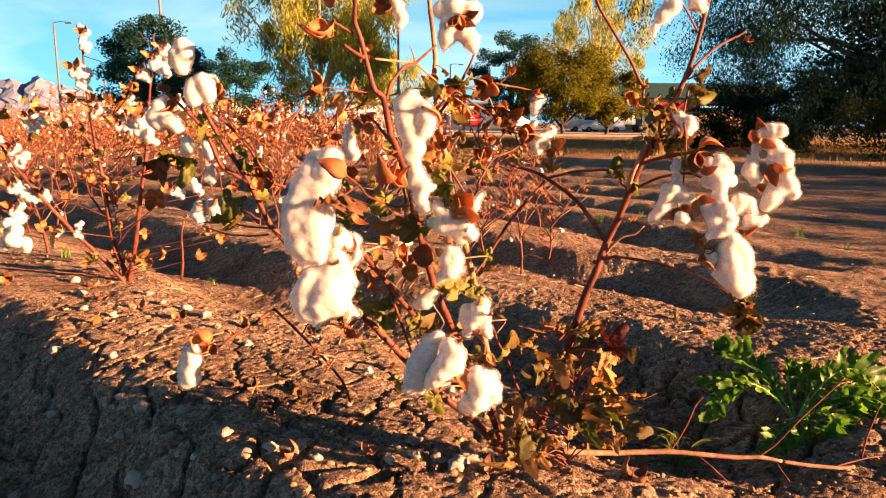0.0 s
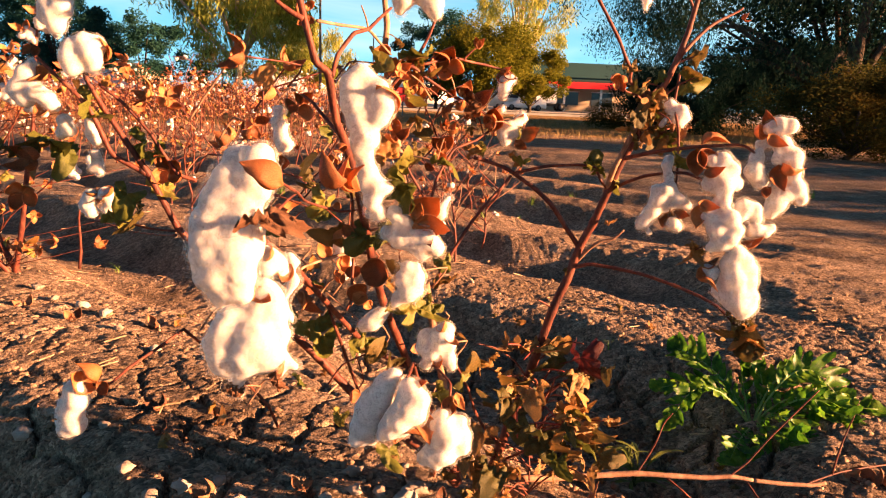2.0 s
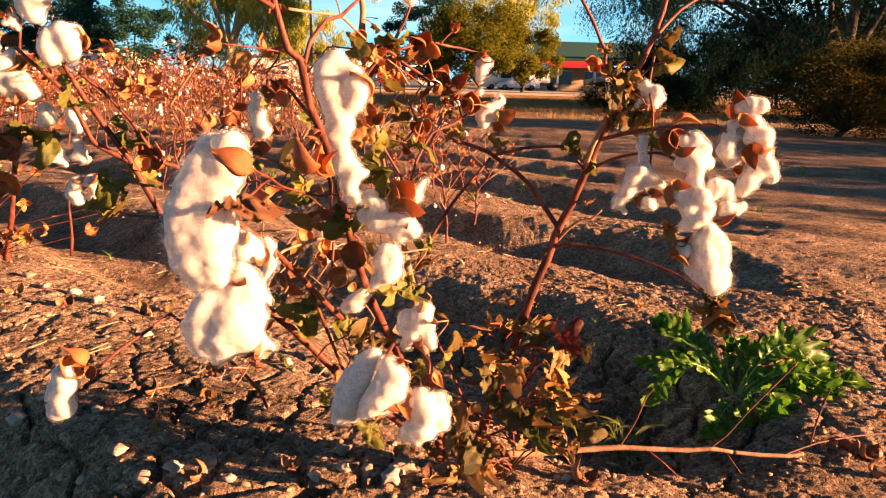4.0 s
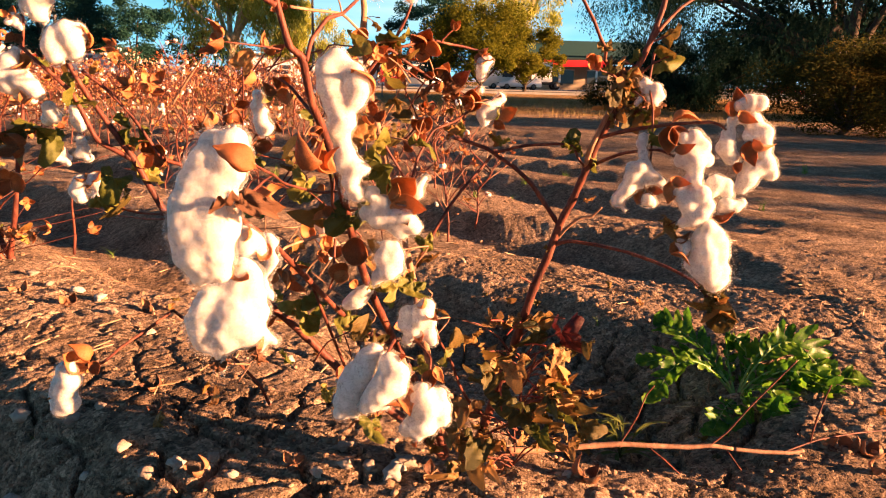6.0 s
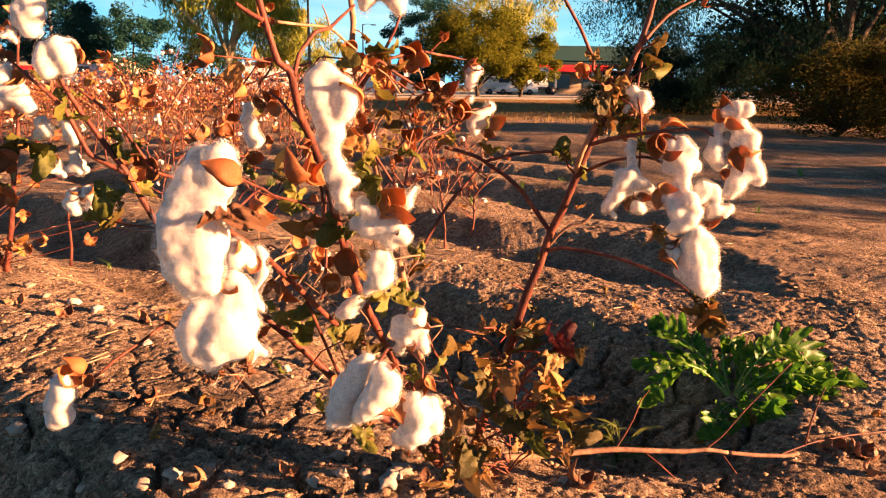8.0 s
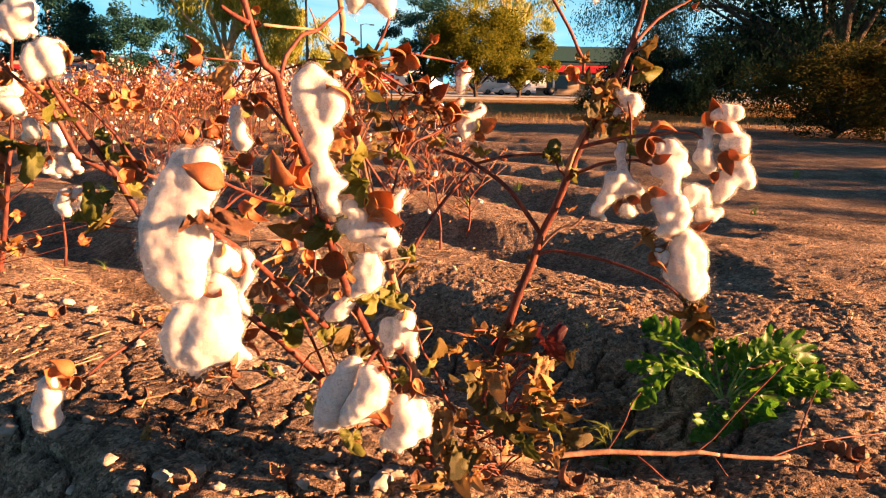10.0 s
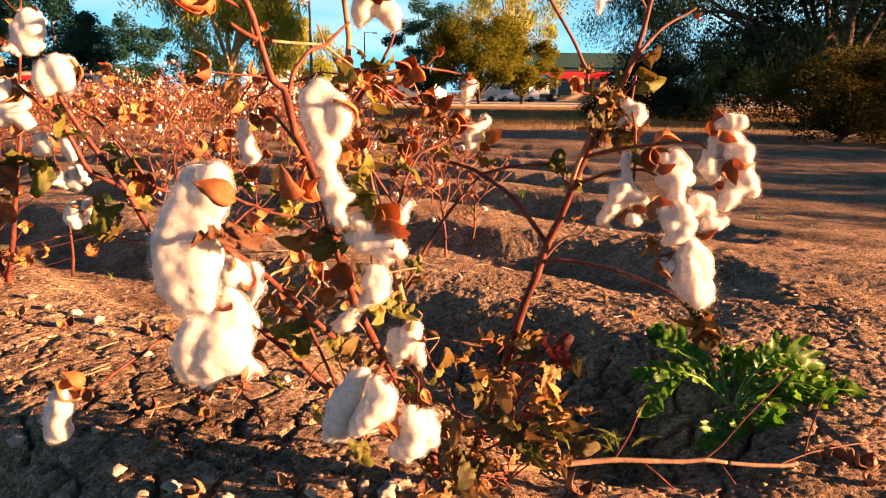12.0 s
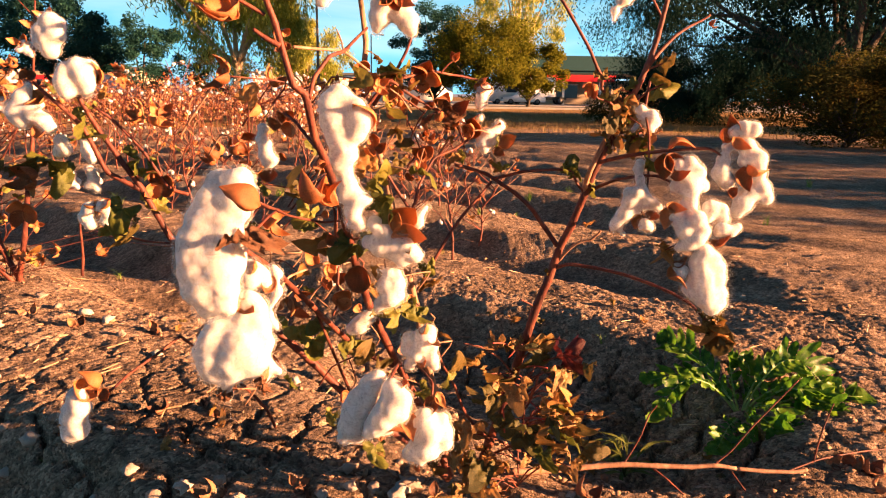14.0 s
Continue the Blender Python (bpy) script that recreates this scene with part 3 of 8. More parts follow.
def fibres(parent, lobes, density, length, seed):
    """Loose cotton hairs standing off the lint."""
    rnd = random.Random(seed)
    verts, faces = [], []
    for x, y, z, r in lobes:
        c = Vector((x, y, z))
        for _ in range(int(4.5 * density * (r / 0.03) ** 2)):
            n = Vector((rnd.gauss(0, 1), rnd.gauss(0, 1), rnd.gauss(0, 1))).normalized()
            p = c + n * r * rnd.uniform(0.9, 1.04)
            if any((p - Vector(o[:3])).length < o[3] * 0.86 for o in lobes if o[0] != x or o[2] != z):
                continue
            t = (n * rnd.uniform(0.0, 0.25) + Vector((rnd.gauss(0, 0.5), rnd.gauss(0, 0.5), rnd.gauss(0, 0.5) - 0.15))).normalized()
            w = t.cross(n)
            w = (w.normalized() if w.length > 1e-3 else t.orthogonal().normalized()) * rnd.uniform(0.000018, 0.000038)
            ln = length * (rnd.uniform(0.15, 0.45) if rnd.random() < 0.95 else rnd.uniform(0.5, 0.9))
            droop = Vector((rnd.gauss(0, 0.6), rnd.gauss(0, 0.6), rnd.gauss(-0.1, 0.6)))
            b = len(verts)
            for k in range(3):
                q = p + t * (ln * k / 2) + droop * (ln * (k / 2) ** 2 * 1.3)
                verts += [q - w, q + w]
            for k in range(2):
                faces.append((b + 2 * k, b + 2 * k + 1, b + 2 * k + 3, b + 2 * k + 2))
    if faces:
        link_mesh("fuzz", mesh_of("fuzz", verts, faces, FIBRE, smooth=False), None, parent)


def lint(parent, lobes, voxel=0.0034, rough=0.009, hair=260, hair_length=0.011, name="boll", label=""):
    """A hanging mass of cotton: soft lobes grown together, (x, y, z, radius) each."""
    bm = bmesh.new()
    lobes = [(x, y, z, r * 0.94) for x, y, z, r in lobes]
    joins = []
    for i, a in enumerate(lobes):
        for b in lobes[:i]:
            if (Vector(a[:3]) - Vector(b[:3])).length < 0.72 * (a[3] + b[3]) and min(a[3], b[3]) > 0.0165:
                joins.append(tuple((p + q) / 2 for p, q in zip(a[:3], b[:3])) + (min(a[3], b[3]) * 0.97,))
    for x, y, z, r in list(lobes) + joins:
        n0 = len(bm.verts)
        bmesh.ops.create_icosphere(bm, subdivisions=3, radius=r, matrix=Matrix.Translation((x, y, z)))
        bm.verts.ensure_lookup_table()
        for v in list(bm.verts)[n0:]:
            d = v.co - Vector((x, y, z))
            k = 1 + 0.10 * noise.noise(v.co * 30) + 0.05 * noise.noise(v.co * 75)
            v.co = Vector((x, y, z)) + d * k
    ob = part(name, bm, LINT, parent, label)
    md = ob.modifiers.new("merge", "REMESH")
    md.mode, md.voxel_size, md.use_smooth_shade = "VOXEL", voxel, True
    sm = ob.modifiers.new("soften", "SMOOTH")
    sm.factor, sm.iterations = 0.5, 18 if voxel < 0.0031 else 7
    dp = ob.modifiers.new("tufts", "DISPLACE")
    dp.texture, dp.strength, dp.mid_level, dp.texture_coords = CLOUD, rough * 0.55, 0.5, "GLOBAL"
    pf = ob.modifiers.new("puffs", "DISPLACE")
    pf.texture, pf.strength, pf.mid_level, pf.texture_coords = PUFF, 0.0015, 0.5, "GLOBAL"
    down = bmesh.new()
    for x, y, z, r in lobes:
        bmesh.ops.create_icosphere(down, subdivisions=2, radius=r * 1.02 + 0.0022, matrix=Matrix.Translation((x, y, z)))
    shell = part("down", down, FLUFF, ob)
    md = shell.modifiers.new("merge", "REMESH")
    md.mode, md.voxel_size, md.use_smooth_shade = "VOXEL", voxel * 1.15, True
    sm = shell.modifiers.new("soften", "SMOOTH")
    sm.factor, sm.iterations = 0.5, 4
    dp = shell.modifiers.new("wisps", "DISPLACE")
    dp.texture, dp.strength, dp.mid_level, dp.texture_coords = WISP, 0.0055, 0.5, "GLOBAL"
    fibres(ob, lobes, hair, hair_length, len(bpy.data.meshes))
    return ob


# ---- the two nearest cotton plants ----
# right-hand plant with the tall forked stem
plant_a = thing("cotton_plant", "ripe cotton plant with forked red-brown stem and hanging lint", "cotton plant", "cotton plants")
A = dict(parent=plant_a, material=BARK)
limb("stem", points=[(0.241, 1.42, 0.106), (0.264, 1.41, 0.195), (0.292, 1.4, 0.291), (0.31, 1.39, 0.367), (0.334, 1.38, 0.465), (0.353, 1.375, 0.52), (0.369, 1.371, 0.578), (0.385, 1.36, 0.621), (0.401, 1.345, 0.678), (0.412, 1.336, 0.717), (0.431, 1.33, 0.759), (0.45, 1.325, 0.809), (0.467, 1.32, 0.849), (0.48, 1.32, 0.882), (0.492, 1.32, 0.923), (0.501, 1.32, 0.97), (0.509, 1.32, 1.013)], r0=0.009, r1=0.0034, sides=10, **A)
limb("branch", points=[(0.398, 1.35, 0.672), (0.399, 1.325, 0.709), (0.416, 1.315, 0.758), (0.433, 1.315, 0.791), (0.446, 1.32, 0.813)], r0=0.0045, r1=0.0032, label="bleached dry side stem", parent=plant_a, material=DRYBARK)
limb("branch", points=[(0.368, 1.371, 0.576), (0.342, 1.372, 0.612), (0.317, 1.372, 0.646), (0.288, 1.372, 0.672), (0.263, 1.371, 0.688), (0.24, 1.37, 0.703), (0.205, 1.36, 0.715), (0.184, 1.355, 0.72)], r0=0.0045, r1=0.0028, **A)
limb("branch", points=[(0.249, 1.371, 0.696), (0.264, 1.36, 0.701), (0.299, 1.35, 0.711), (0.349, 1.34, 0.716), (0.373, 1.335, 0.713), (0.383, 1.33, 0.693), (0.399, 1.345, 0.678)], r0=0.0026, r1=0.002, **A)
limb("branch", points=[(0.357, 1.376, 0.538), (0.384, 1.36, 0.551), (0.423, 1.34, 0.55), (0.458, 1.3, 0.55), (0.491, 1.26, 0.545), (0.512, 1.22, 0.541), (0.528, 1.19, 0.534), (0.543, 1.17, 0.518), (0.559, 1.16, 0.499)], r0=0.0033, r1=0.0016, **A)
limb("branch", points=[(0.368, 1.372, 0.554), (0.378, 1.36, 0.573), (0.394, 1.35, 0.591), (0.416, 1.345, 0.598), (0.43, 1.34, 0.614)], r0=0.003, r1=0.0018, parent=plant_a, material=DRYBARK)
limb("branch", points=[(0.416, 1.334, 0.728), (0.439, 1.3, 0.74), (0.472, 1.26, 0.751), (0.496, 1.235, 0.757), (0.537, 1.215, 0.762), (0.55, 1.21, 0.759), (0.566, 1.205, 0.747)], r0=0.0035, r1=0.0016, **A)
limb("branch", points=[(0.406, 1.345, 0.678), (0.421, 1.33, 0.691), (0.438, 1.29, 0.707), (0.459, 1.25, 0.717), (0.477, 1.23, 0.719), (0.5, 1.21, 0.708), (0.523, 1.2, 0.681)], r0=0.003, r1=0.0016, **A)
limb("twig", points=[(0.486, 1.32, 0.86), (0.475, 1.3, 0.815), (0.474, 1.27, 0.774), (0.47, 1.25, 0.732), (0.465, 1.235, 0.696), (0.456, 1.225, 0.679), (0.455, 1.22, 0.665)], r0=0.002, r1=0.0013, **A)
limb("branch", points=[(0.474, 1.32, 0.868), (0.497, 1.33, 0.898), (0.525, 1.34, 0.926), (0.548, 1.35, 0.941), (0.575, 1.36, 0.954), (0.589, 1.36, 0.963)], r0=0.0032, r1=0.0016, **A)
limb("branch", points=[(0.446, 1.32, 0.811), (0.426, 1.31, 0.829), (0.405, 1.3, 0.844), (0.403, 1.295, 0.86), (0.392, 1.29, 0.877), (0.378, 1.285, 0.902), (0.344, 1.28, 0.952), (0.318, 1.28, 0.991), (0.299, 1.28, 1.037)], r0=0.0028, r1=0.0022, **A)
limb("twig", points=[(0.442, 1.32, 0.811), (0.417, 1.3, 0.825), (0.397, 1.29, 0.83), (0.39, 1.285, 0.838)], r0=0.0018, r1=0.0012, **A)
limb("twig", points=[(0.461, 1.32, 0.822), (0.482, 1.31, 0.843), (0.502, 1.3, 0.854)], r0=0.0016, r1=0.001, **A)
limb("twig", points=[(0.482, 1.32, 0.876), (0.497, 1.31, 0.883), (0.512, 1.31, 0.889)], r0=0.0016, r1=0.001, **A)
limb("twig", points=[(0.495, 1.32, 0.955), (0.477, 1.31, 0.978), (0.456, 1.3, 1.005), (0.446, 1.3, 1.032)], r0=0.0018, r1=0.0012, **A)
lint(plant_a, [(0.485, 1.31, 1.002, 0.0151), (0.495, 1.31, 0.993, 0.0108), (0.489, 1.31, 1.02, 0.0174), (0.479, 1.31, 0.996, 0.0086)], hair=200)
limb("twig", points=[(0.334, 1.38, 0.467), (0.317, 1.37, 0.479), (0.304, 1.365, 0.486)], r0=0.0022, r1=0.0012, **A)
limb("twig", points=[(0.301, 1.39, 0.334), (0.272, 1.37, 0.375), (0.234, 1.35, 0.405), (0.203, 1.34, 0.415)], r0=0.0018, r1=0.001, **A)
limb("twig", points=[(0.31, 1.39, 0.361), (0.341, 1.37, 0.401), (0.363, 1.36, 0.415), (0.385, 1.35, 0.415)], r0=0.0018, r1=0.001, **A)
limb("branch", points=[(0.27, 1.41, 0.186), (0.229, 1.36, 0.249), (0.205, 1.33, 0.297), (0.188, 1.3, 0.352), (0.165, 1.27, 0.405), (0.155, 1.25, 0.441)], r0=0.003, r1=0.0017, **A)
limb("branch", points=[(0.273, 1.41, 0.165), (0.302, 1.36, 0.213), (0.32, 1.33, 0.264), (0.34, 1.31, 0.282), (0.367, 1.3, 0.284)], r0=0.0026, r1=0.0014, **A)
limb("branch", points=[(0.294, 1.4, 0.287), (0.319, 1.36, 0.282), (0.327, 1.33, 0.328), (0.333, 1.32, 0.363)], r0=0.0024, r1=0.0014, **A)
# its lint, from the outermost boll inwards
lint(plant_a, [(0.585, 1.2, 0.79, 0.015), (0.597, 1.195, 0.79, 0.0124), (0.572, 1.2, 0.786, 0.0105)], name="boll", hair=200)
lint(plant_a, [(0.594, 1.2, 0.765, 0.0142), (0.607, 1.195, 0.749, 0.016), (0.594, 1.2, 0.746, 0.0133), (0.585, 1.215, 0.772, 0.0116), (0.571, 1.215, 0.764, 0.0089), (0.565, 1.21, 0.745, 0.0124), (0.559, 1.2, 0.728, 0.0149), (0.571, 1.205, 0.713, 0.0133), (0.613, 1.2, 0.728, 0.0134), (0.621, 1.2, 0.706, 0.0153), (0.629, 1.2, 0.692, 0.0118), (0.606, 1.205, 0.697, 0.018), (0.596, 1.2, 0.683, 0.0161), (0.59, 1.2, 0.672, 0.0116), (0.614, 1.225, 0.716, 0.0165)], hair=420, hair_length=0.014)
carpel(plant_a, (0.567, 1.2, 0.773), (0.565, 1.195, 0.816), (-1, -0.6, 0.2))
carpel(plant_a, (0.573, 1.2, 0.78), (0.542, 1.185, 0.788), (0, -1, 0.4))
carpel(plant_a, (0.566, 1.19, 0.779), (0.589, 1.175, 0.761), (0.2, -1, 0.2))
carpel(plant_a, (0.587, 1.19, 0.739), (0.592, 1.18, 0.699), (0, -1, 0.2), wide=1.1)
carpel(plant_a, (0.591, 1.19, 0.742), (0.626, 1.185, 0.73), (0.1, 0.2, 1))
carpel(plant_a, (0.581, 1.19, 0.707), (0.564, 1.18, 0.692), (0, -1, 0))
lint(plant_a, [(0.484, 1.17, 0.741, 0.0107), (0.5, 1.17, 0.744, 0.0133), (0.509, 1.165, 0.732, 0.0125), (0.492, 1.165, 0.724, 0.0157), (0.485, 1.17, 0.712, 0.0132), (0.499, 1.16, 0.71, 0.0157), (0.52, 1.17, 0.713, 0.0101), (0.501, 1.16, 0.69, 0.0124), (0.482, 1.155, 0.668, 0.0123), (0.491, 1.15, 0.653, 0.0123), (0.5, 1.15, 0.637, 0.014), (0.495, 1.17, 0.677, 0.0133), (0.507, 1.145, 0.669, 0.0139), (0.518, 1.145, 0.654, 0.0107), (0.512, 1.145, 0.644, 0.0124), (0.511, 1.15, 0.63, 0.0075), (0.488, 1.15, 0.629, 0.0082)], hair=420, hair_length=0.014)
lint(plant_a, [(0.523, 1.15, 0.622, 0.0142), (0.518, 1.15, 0.606, 0.0159), (0.535, 1.15, 0.611, 0.0152), (0.547, 1.15, 0.6, 0.0119), (0.524, 1.15, 0.585, 0.0211), (0.543, 1.15, 0.586, 0.017), (0.531, 1.15, 0.561, 0.0221), (0.549, 1.15, 0.561, 0.0154), (0.543, 1.15, 0.545, 0.0163), (0.516, 1.15, 0.563, 0.0135), (0.506, 1.155, 0.568, 0.0101), (0.557, 1.15, 0.549, 0.0086)], hair=600, hair_length=0.017)
lint(plant_a, [(0.499, 1.155, 0.594, 0.0092), (0.491, 1.16, 0.598, 0.0075), (0.494, 1.15, 0.588, 0.0083)], hair=150)
carpel(plant_a, (0.495, 1.16, 0.598), (0.469, 1.15, 0.584), (0.2, -1, 0.5))
carpel(plant_a, (0.476, 1.15, 0.584), (0.503, 1.135, 0.575), (0, -0.6, -1), wide=1.08)
carpel(plant_a, (0.482, 1.16, 0.603), (0.505, 1.15, 0.614), (0, -0.4, 1))
leaf(plant_a, (0.47, 1.17, 0.623), 0.032, (0.4, 0, -1), seed=2, turn=30)
leaf(plant_a, (0.48, 1.17, 0.621), 0.028, (-0.5, 0, -1), seed=3, turn=70)
limb("twig", points=[(0.476, 1.17, 0.621), (0.491, 1.16, 0.633), (0.499, 1.15, 0.648)], r0=0.0012, r1=0.001, **A)
carpel(plant_a, (0.489, 1.165, 0.751), (0.448, 1.15, 0.739), (-0.3, -1, 0.1), label="large sunlit orange-brown boll case", wide=1.08)
carpel(plant_a, (0.465, 1.165, 0.762), (0.504, 1.16, 0.772), (0.1, -0.3, -1), wide=1.0)
carpel(plant_a, (0.46, 1.165, 0.758), (0.46, 1.155, 0.716), (-0.4, -1, 0))
carpel(plant_a, (0.466, 1.15, 0.727), (0.493, 1.14, 0.736), (0, -1, 0.7))
carpel(plant_a, (0.464, 1.15, 0.689), (0.492, 1.14, 0.682), (0, -1, 0.4))
carpel(plant_a, (0.469, 1.15, 0.686), (0.461, 1.145, 0.651), (-0.3, -1, 0))
lint(plant_a, [(0.536, 1.17, 0.681, 0.0144), (0.549, 1.17, 0.678, 0.0128), (0.555, 1.17, 0.666, 0.0103), (0.532, 1.17, 0.67, 0.0119)], hair=220)
lint(plant_a, [(0.553, 1.165, 0.653, 0.0119), (0.565, 1.165, 0.65, 0.0103), (0.574, 1.165, 0.655, 0.0077), (0.551, 1.17, 0.646, 0.0094)], hair=220)
carpel(plant_a, (0.534, 1.165, 0.634), (0.566, 1.155, 0.641), (0, -0.3, 1), wide=1.08)
carpel(plant_a, (0.539, 1.17, 0.654), (0.527, 1.155, 0.631), (0.6, -1, 0))
lint(plant_a, [(0.437, 1.235, 0.694, 0.0104), (0.448, 1.23, 0.693, 0.013), (0.439, 1.23, 0.678, 0.0138), (0.432, 1.23, 0.661, 0.0138), (0.422, 1.23, 0.647, 0.0121), (0.466, 1.225, 0.681, 0.013), (0.48, 1.225, 0.673, 0.0096), (0.452, 1.23, 0.672, 0.013), (0.46, 1.235, 0.696, 0.0096), (0.455, 1.24, 0.712, 0.0096), (0.454, 1.245, 0.728, 0.0096), (0.416, 1.23, 0.641, 0.0078), (0.432, 1.23, 0.632, 0.0052), (0.457, 1.25, 0.736, 0.0088)], hair=300)
lint(plant_a, [(0.461, 1.22, 0.649, 0.0113), (0.468, 1.22, 0.643, 0.0087), (0.455, 1.22, 0.643, 0.0069)], hair=150)
carpel(plant_a, (0.452, 1.225, 0.667), (0.484, 1.21, 0.659), (0, -1, 0.2), wide=1.08)
carpel(plant_a, (0.455, 1.225, 0.669), (0.443, 1.215, 0.637), (-0.4, -1, 0))
lint(plant_a, [(0.468, 1.3, 0.815, 0.0092), (0.473, 1.3, 0.803, 0.0111), (0.484, 1.295, 0.804, 0.012), (0.492, 1.295, 0.795, 0.0092), (0.481, 1.295, 0.788, 0.0101), (0.463, 1.3, 0.813, 0.0074), (0.487, 1.295, 0.778, 0.0055)], hair=200)
lint(plant_a, [(0.464, 1.3, 0.79, 0.0064), (0.459, 1.3, 0.783, 0.0055)], hair=80)
for q, tip, s in (((0.554, 1.17, 0.522), (0.3, -0.3, -1), 0.040), ((0.559, 1.165, 0.515), (0.5, 0, -1), 0.036), ((0.545, 1.165, 0.506), (-0.6, 0, -0.6), 0.034), ((0.561, 1.16, 0.495), (0.2, -0.4, -1), 0.042), ((0.545, 1.165, 0.527), (1, 0, 0.1), 0.036), ((0.572, 1.16, 0.491), (0.3, 0, -0.8), 0.03), ((0.556, 1.16, 0.508), (-0.2, -0.5, -1), 0.034)):
    leaf(plant_a, q, s, tip)
for q, tip, s, g in (((0.497, 1.31, 0.883), (1, -0.3, 0.2), 0.035, False), ((0.495, 1.31, 0.847), (0.8, -0.4, -0.2), 0.045, True), ((0.496, 1.305, 0.855), (0.3, -0.5, 0.9), 0.032, False), ((0.431, 1.31, 0.838), (-0.2, -0.4, 1), 0.022, False), ((0.459, 1.315, 0.847), (0.1, -0.4, 1), 0.022, True), ((0.448, 1.31, 0.823), (0.3, -0.8, -0.2), 0.03, False), ((0.441, 1.31, 0.804), (-0.3, -0.8, -0.5), 0.03, True), ((0.455, 1.315, 0.779), (0.5, -0.5, -0.6), 0.028, False), ((0.462, 1.31, 0.766), (0.7, -0.5, -0.4), 0.035, True), ((0.473, 1.29, 0.759), (0.6, -0.6, -0.8), 0.034, True), ((0.449, 1.31, 0.792), (0.1, -0.8, 0.6), 0.028, False), ((0.401, 1.29, 0.865), (0.3, -0.5, -1), 0.028, False), ((0.37, 1.34, 0.713), (0.1, -0.4, 0.8), 0.036, True), ((0.37, 1.34, 0.71), (-0.8, -0.5, 0.1), 0.032, True), ((0.377, 1.34, 0.71), (0.8, -0.6, 0), 0.03, True), ((0.413, 1.34, 0.688), (-0.3, -0.7, -0.6), 0.03, True), ((0.406, 1.35, 0.626), (0.9, -0.3, -0.2), 0.022, False), ((0.349, 1.37, 0.534), (-0.4, -0.4, 0.5), 0.012, False), ((0.264, 1.365, 0.709), (-0.6, -0.6, 0.2), 0.03, True), ((0.25, 1.365, 0.72), (0.4, -0.6, 0.6), 0.028, False), ((0.466, 1.24, 0.737), (0.4, -0.8, -0.5), 0.035, True)):
    leaf(plant_a, q, s, tip, green=g)
burr(plant_a, (0.383, 1.28, 0.844), (-0.2, -0.8, -0.4), 0.026, spread=38)
burr(plant_a, (0.592, 1.36, 0.947), (0.6, -0.4, 0.5), 0.014, spread=40, count=3)
# shrivelled bracts crowding the upper forks
knot = random.Random(17)
for k in range(44):
    lo, hi = (Vector((0.453, 1.32, 0.832)), Vector((0.432, 1.33, 0.75))) if k % 3 else (Vector((0.427, 1.31, 0.813)), Vector((0.478, 1.3, 0.767)))
    p = lo.lerp(hi, knot.random()) + Vector((knot.gauss(0, 0.013), knot.gauss(-0.008, 0.010), knot.gauss(0, 0.012)))
    d = Vector((knot.uniform(-1, 1), knot.uniform(-1, 0.1), knot.uniform(-0.8, 1))).normalized()
    me = (WITHERED[k % 3], LEAVES[k % 6], KHAKIS[k % 5], LEAVES[(k + 3) % 6])[k % 4]
    leaf(plant_a, p, knot.uniform(0.014, 0.028), d, mesh=me)
    if k % 4 == 0:
        limb("twig", plant_a, BARK, [p - d * 0.03 + Vector((0, 0.008, -0.006)), p - d * 0.012, p], 0.0012, 0.0008, sides=5, steps=3)
# withered skirt of leaves round the foot
skirt = random.Random(5)
for k in range(68):
    a, rr = skirt.uniform(0, 6.28), skirt.uniform(0.02, 0.125)
    x, y, z = 0.315 + math.cos(a) * rr, 1.38 + math.sin(a) * rr * 0.9 - 0.03, skirt.uniform(0.14, 0.385)
    if z > 0.27 and x < 0.28:
        x += 0.07
    if z < 0.2:
        x -= 0.045
    tip = (math.cos(a) * 0.7, math.sin(a) - 0.5, skirt.uniform(-1.2, 0.3))
    if k % 4 == 0 and math.cos(a) > 0.2:
        continue
    if z > 0.2 and y < 1.40 and abs(x - 0.245 - 0.259 * (z - 0.106)) < 0.042:
        x += 0.075 if k % 2 else -0.055
    if k % 6 == 0:
        leaf(plant_a, (x, y, z), skirt.uniform(0.045, 0.066), tip, mesh=KHAKIS[k % 5])
    else:
        leaf(plant_a, (x, y, z), skirt.uniform(0.018, 0.042), tip, mesh=(KHAKIS[k % 5] if k % 2 else LEAVES[k % 6]))
    if k % 3:
        foot = (0.315 + 0.05 * (z - 0.1), 1.40, max(0.09, z - 0.06))
        limb("twig", plant_a, BARK, [foot, ((x + foot[0]) / 2, (y + foot[1]) / 2, (z + foot[2]) / 2 + 0.012), (x, y, z)], 0.0019, 0.001, sides=5, steps=3)
limb("twig", points=[(0.326, 1.385, 0.334), (0.347, 1.37, 0.368), (0.367, 1.35, 0.384), (0.377, 1.34, 0.394)], r0=0.0013, r1=0.001, **A)
leaf(plant_a, (0.377, 1.34, 0.394), 0.075, (0.25, -0.25, -1), turn=100, mesh=RED_LEAF)["label"] = "dark red hanging leaf"
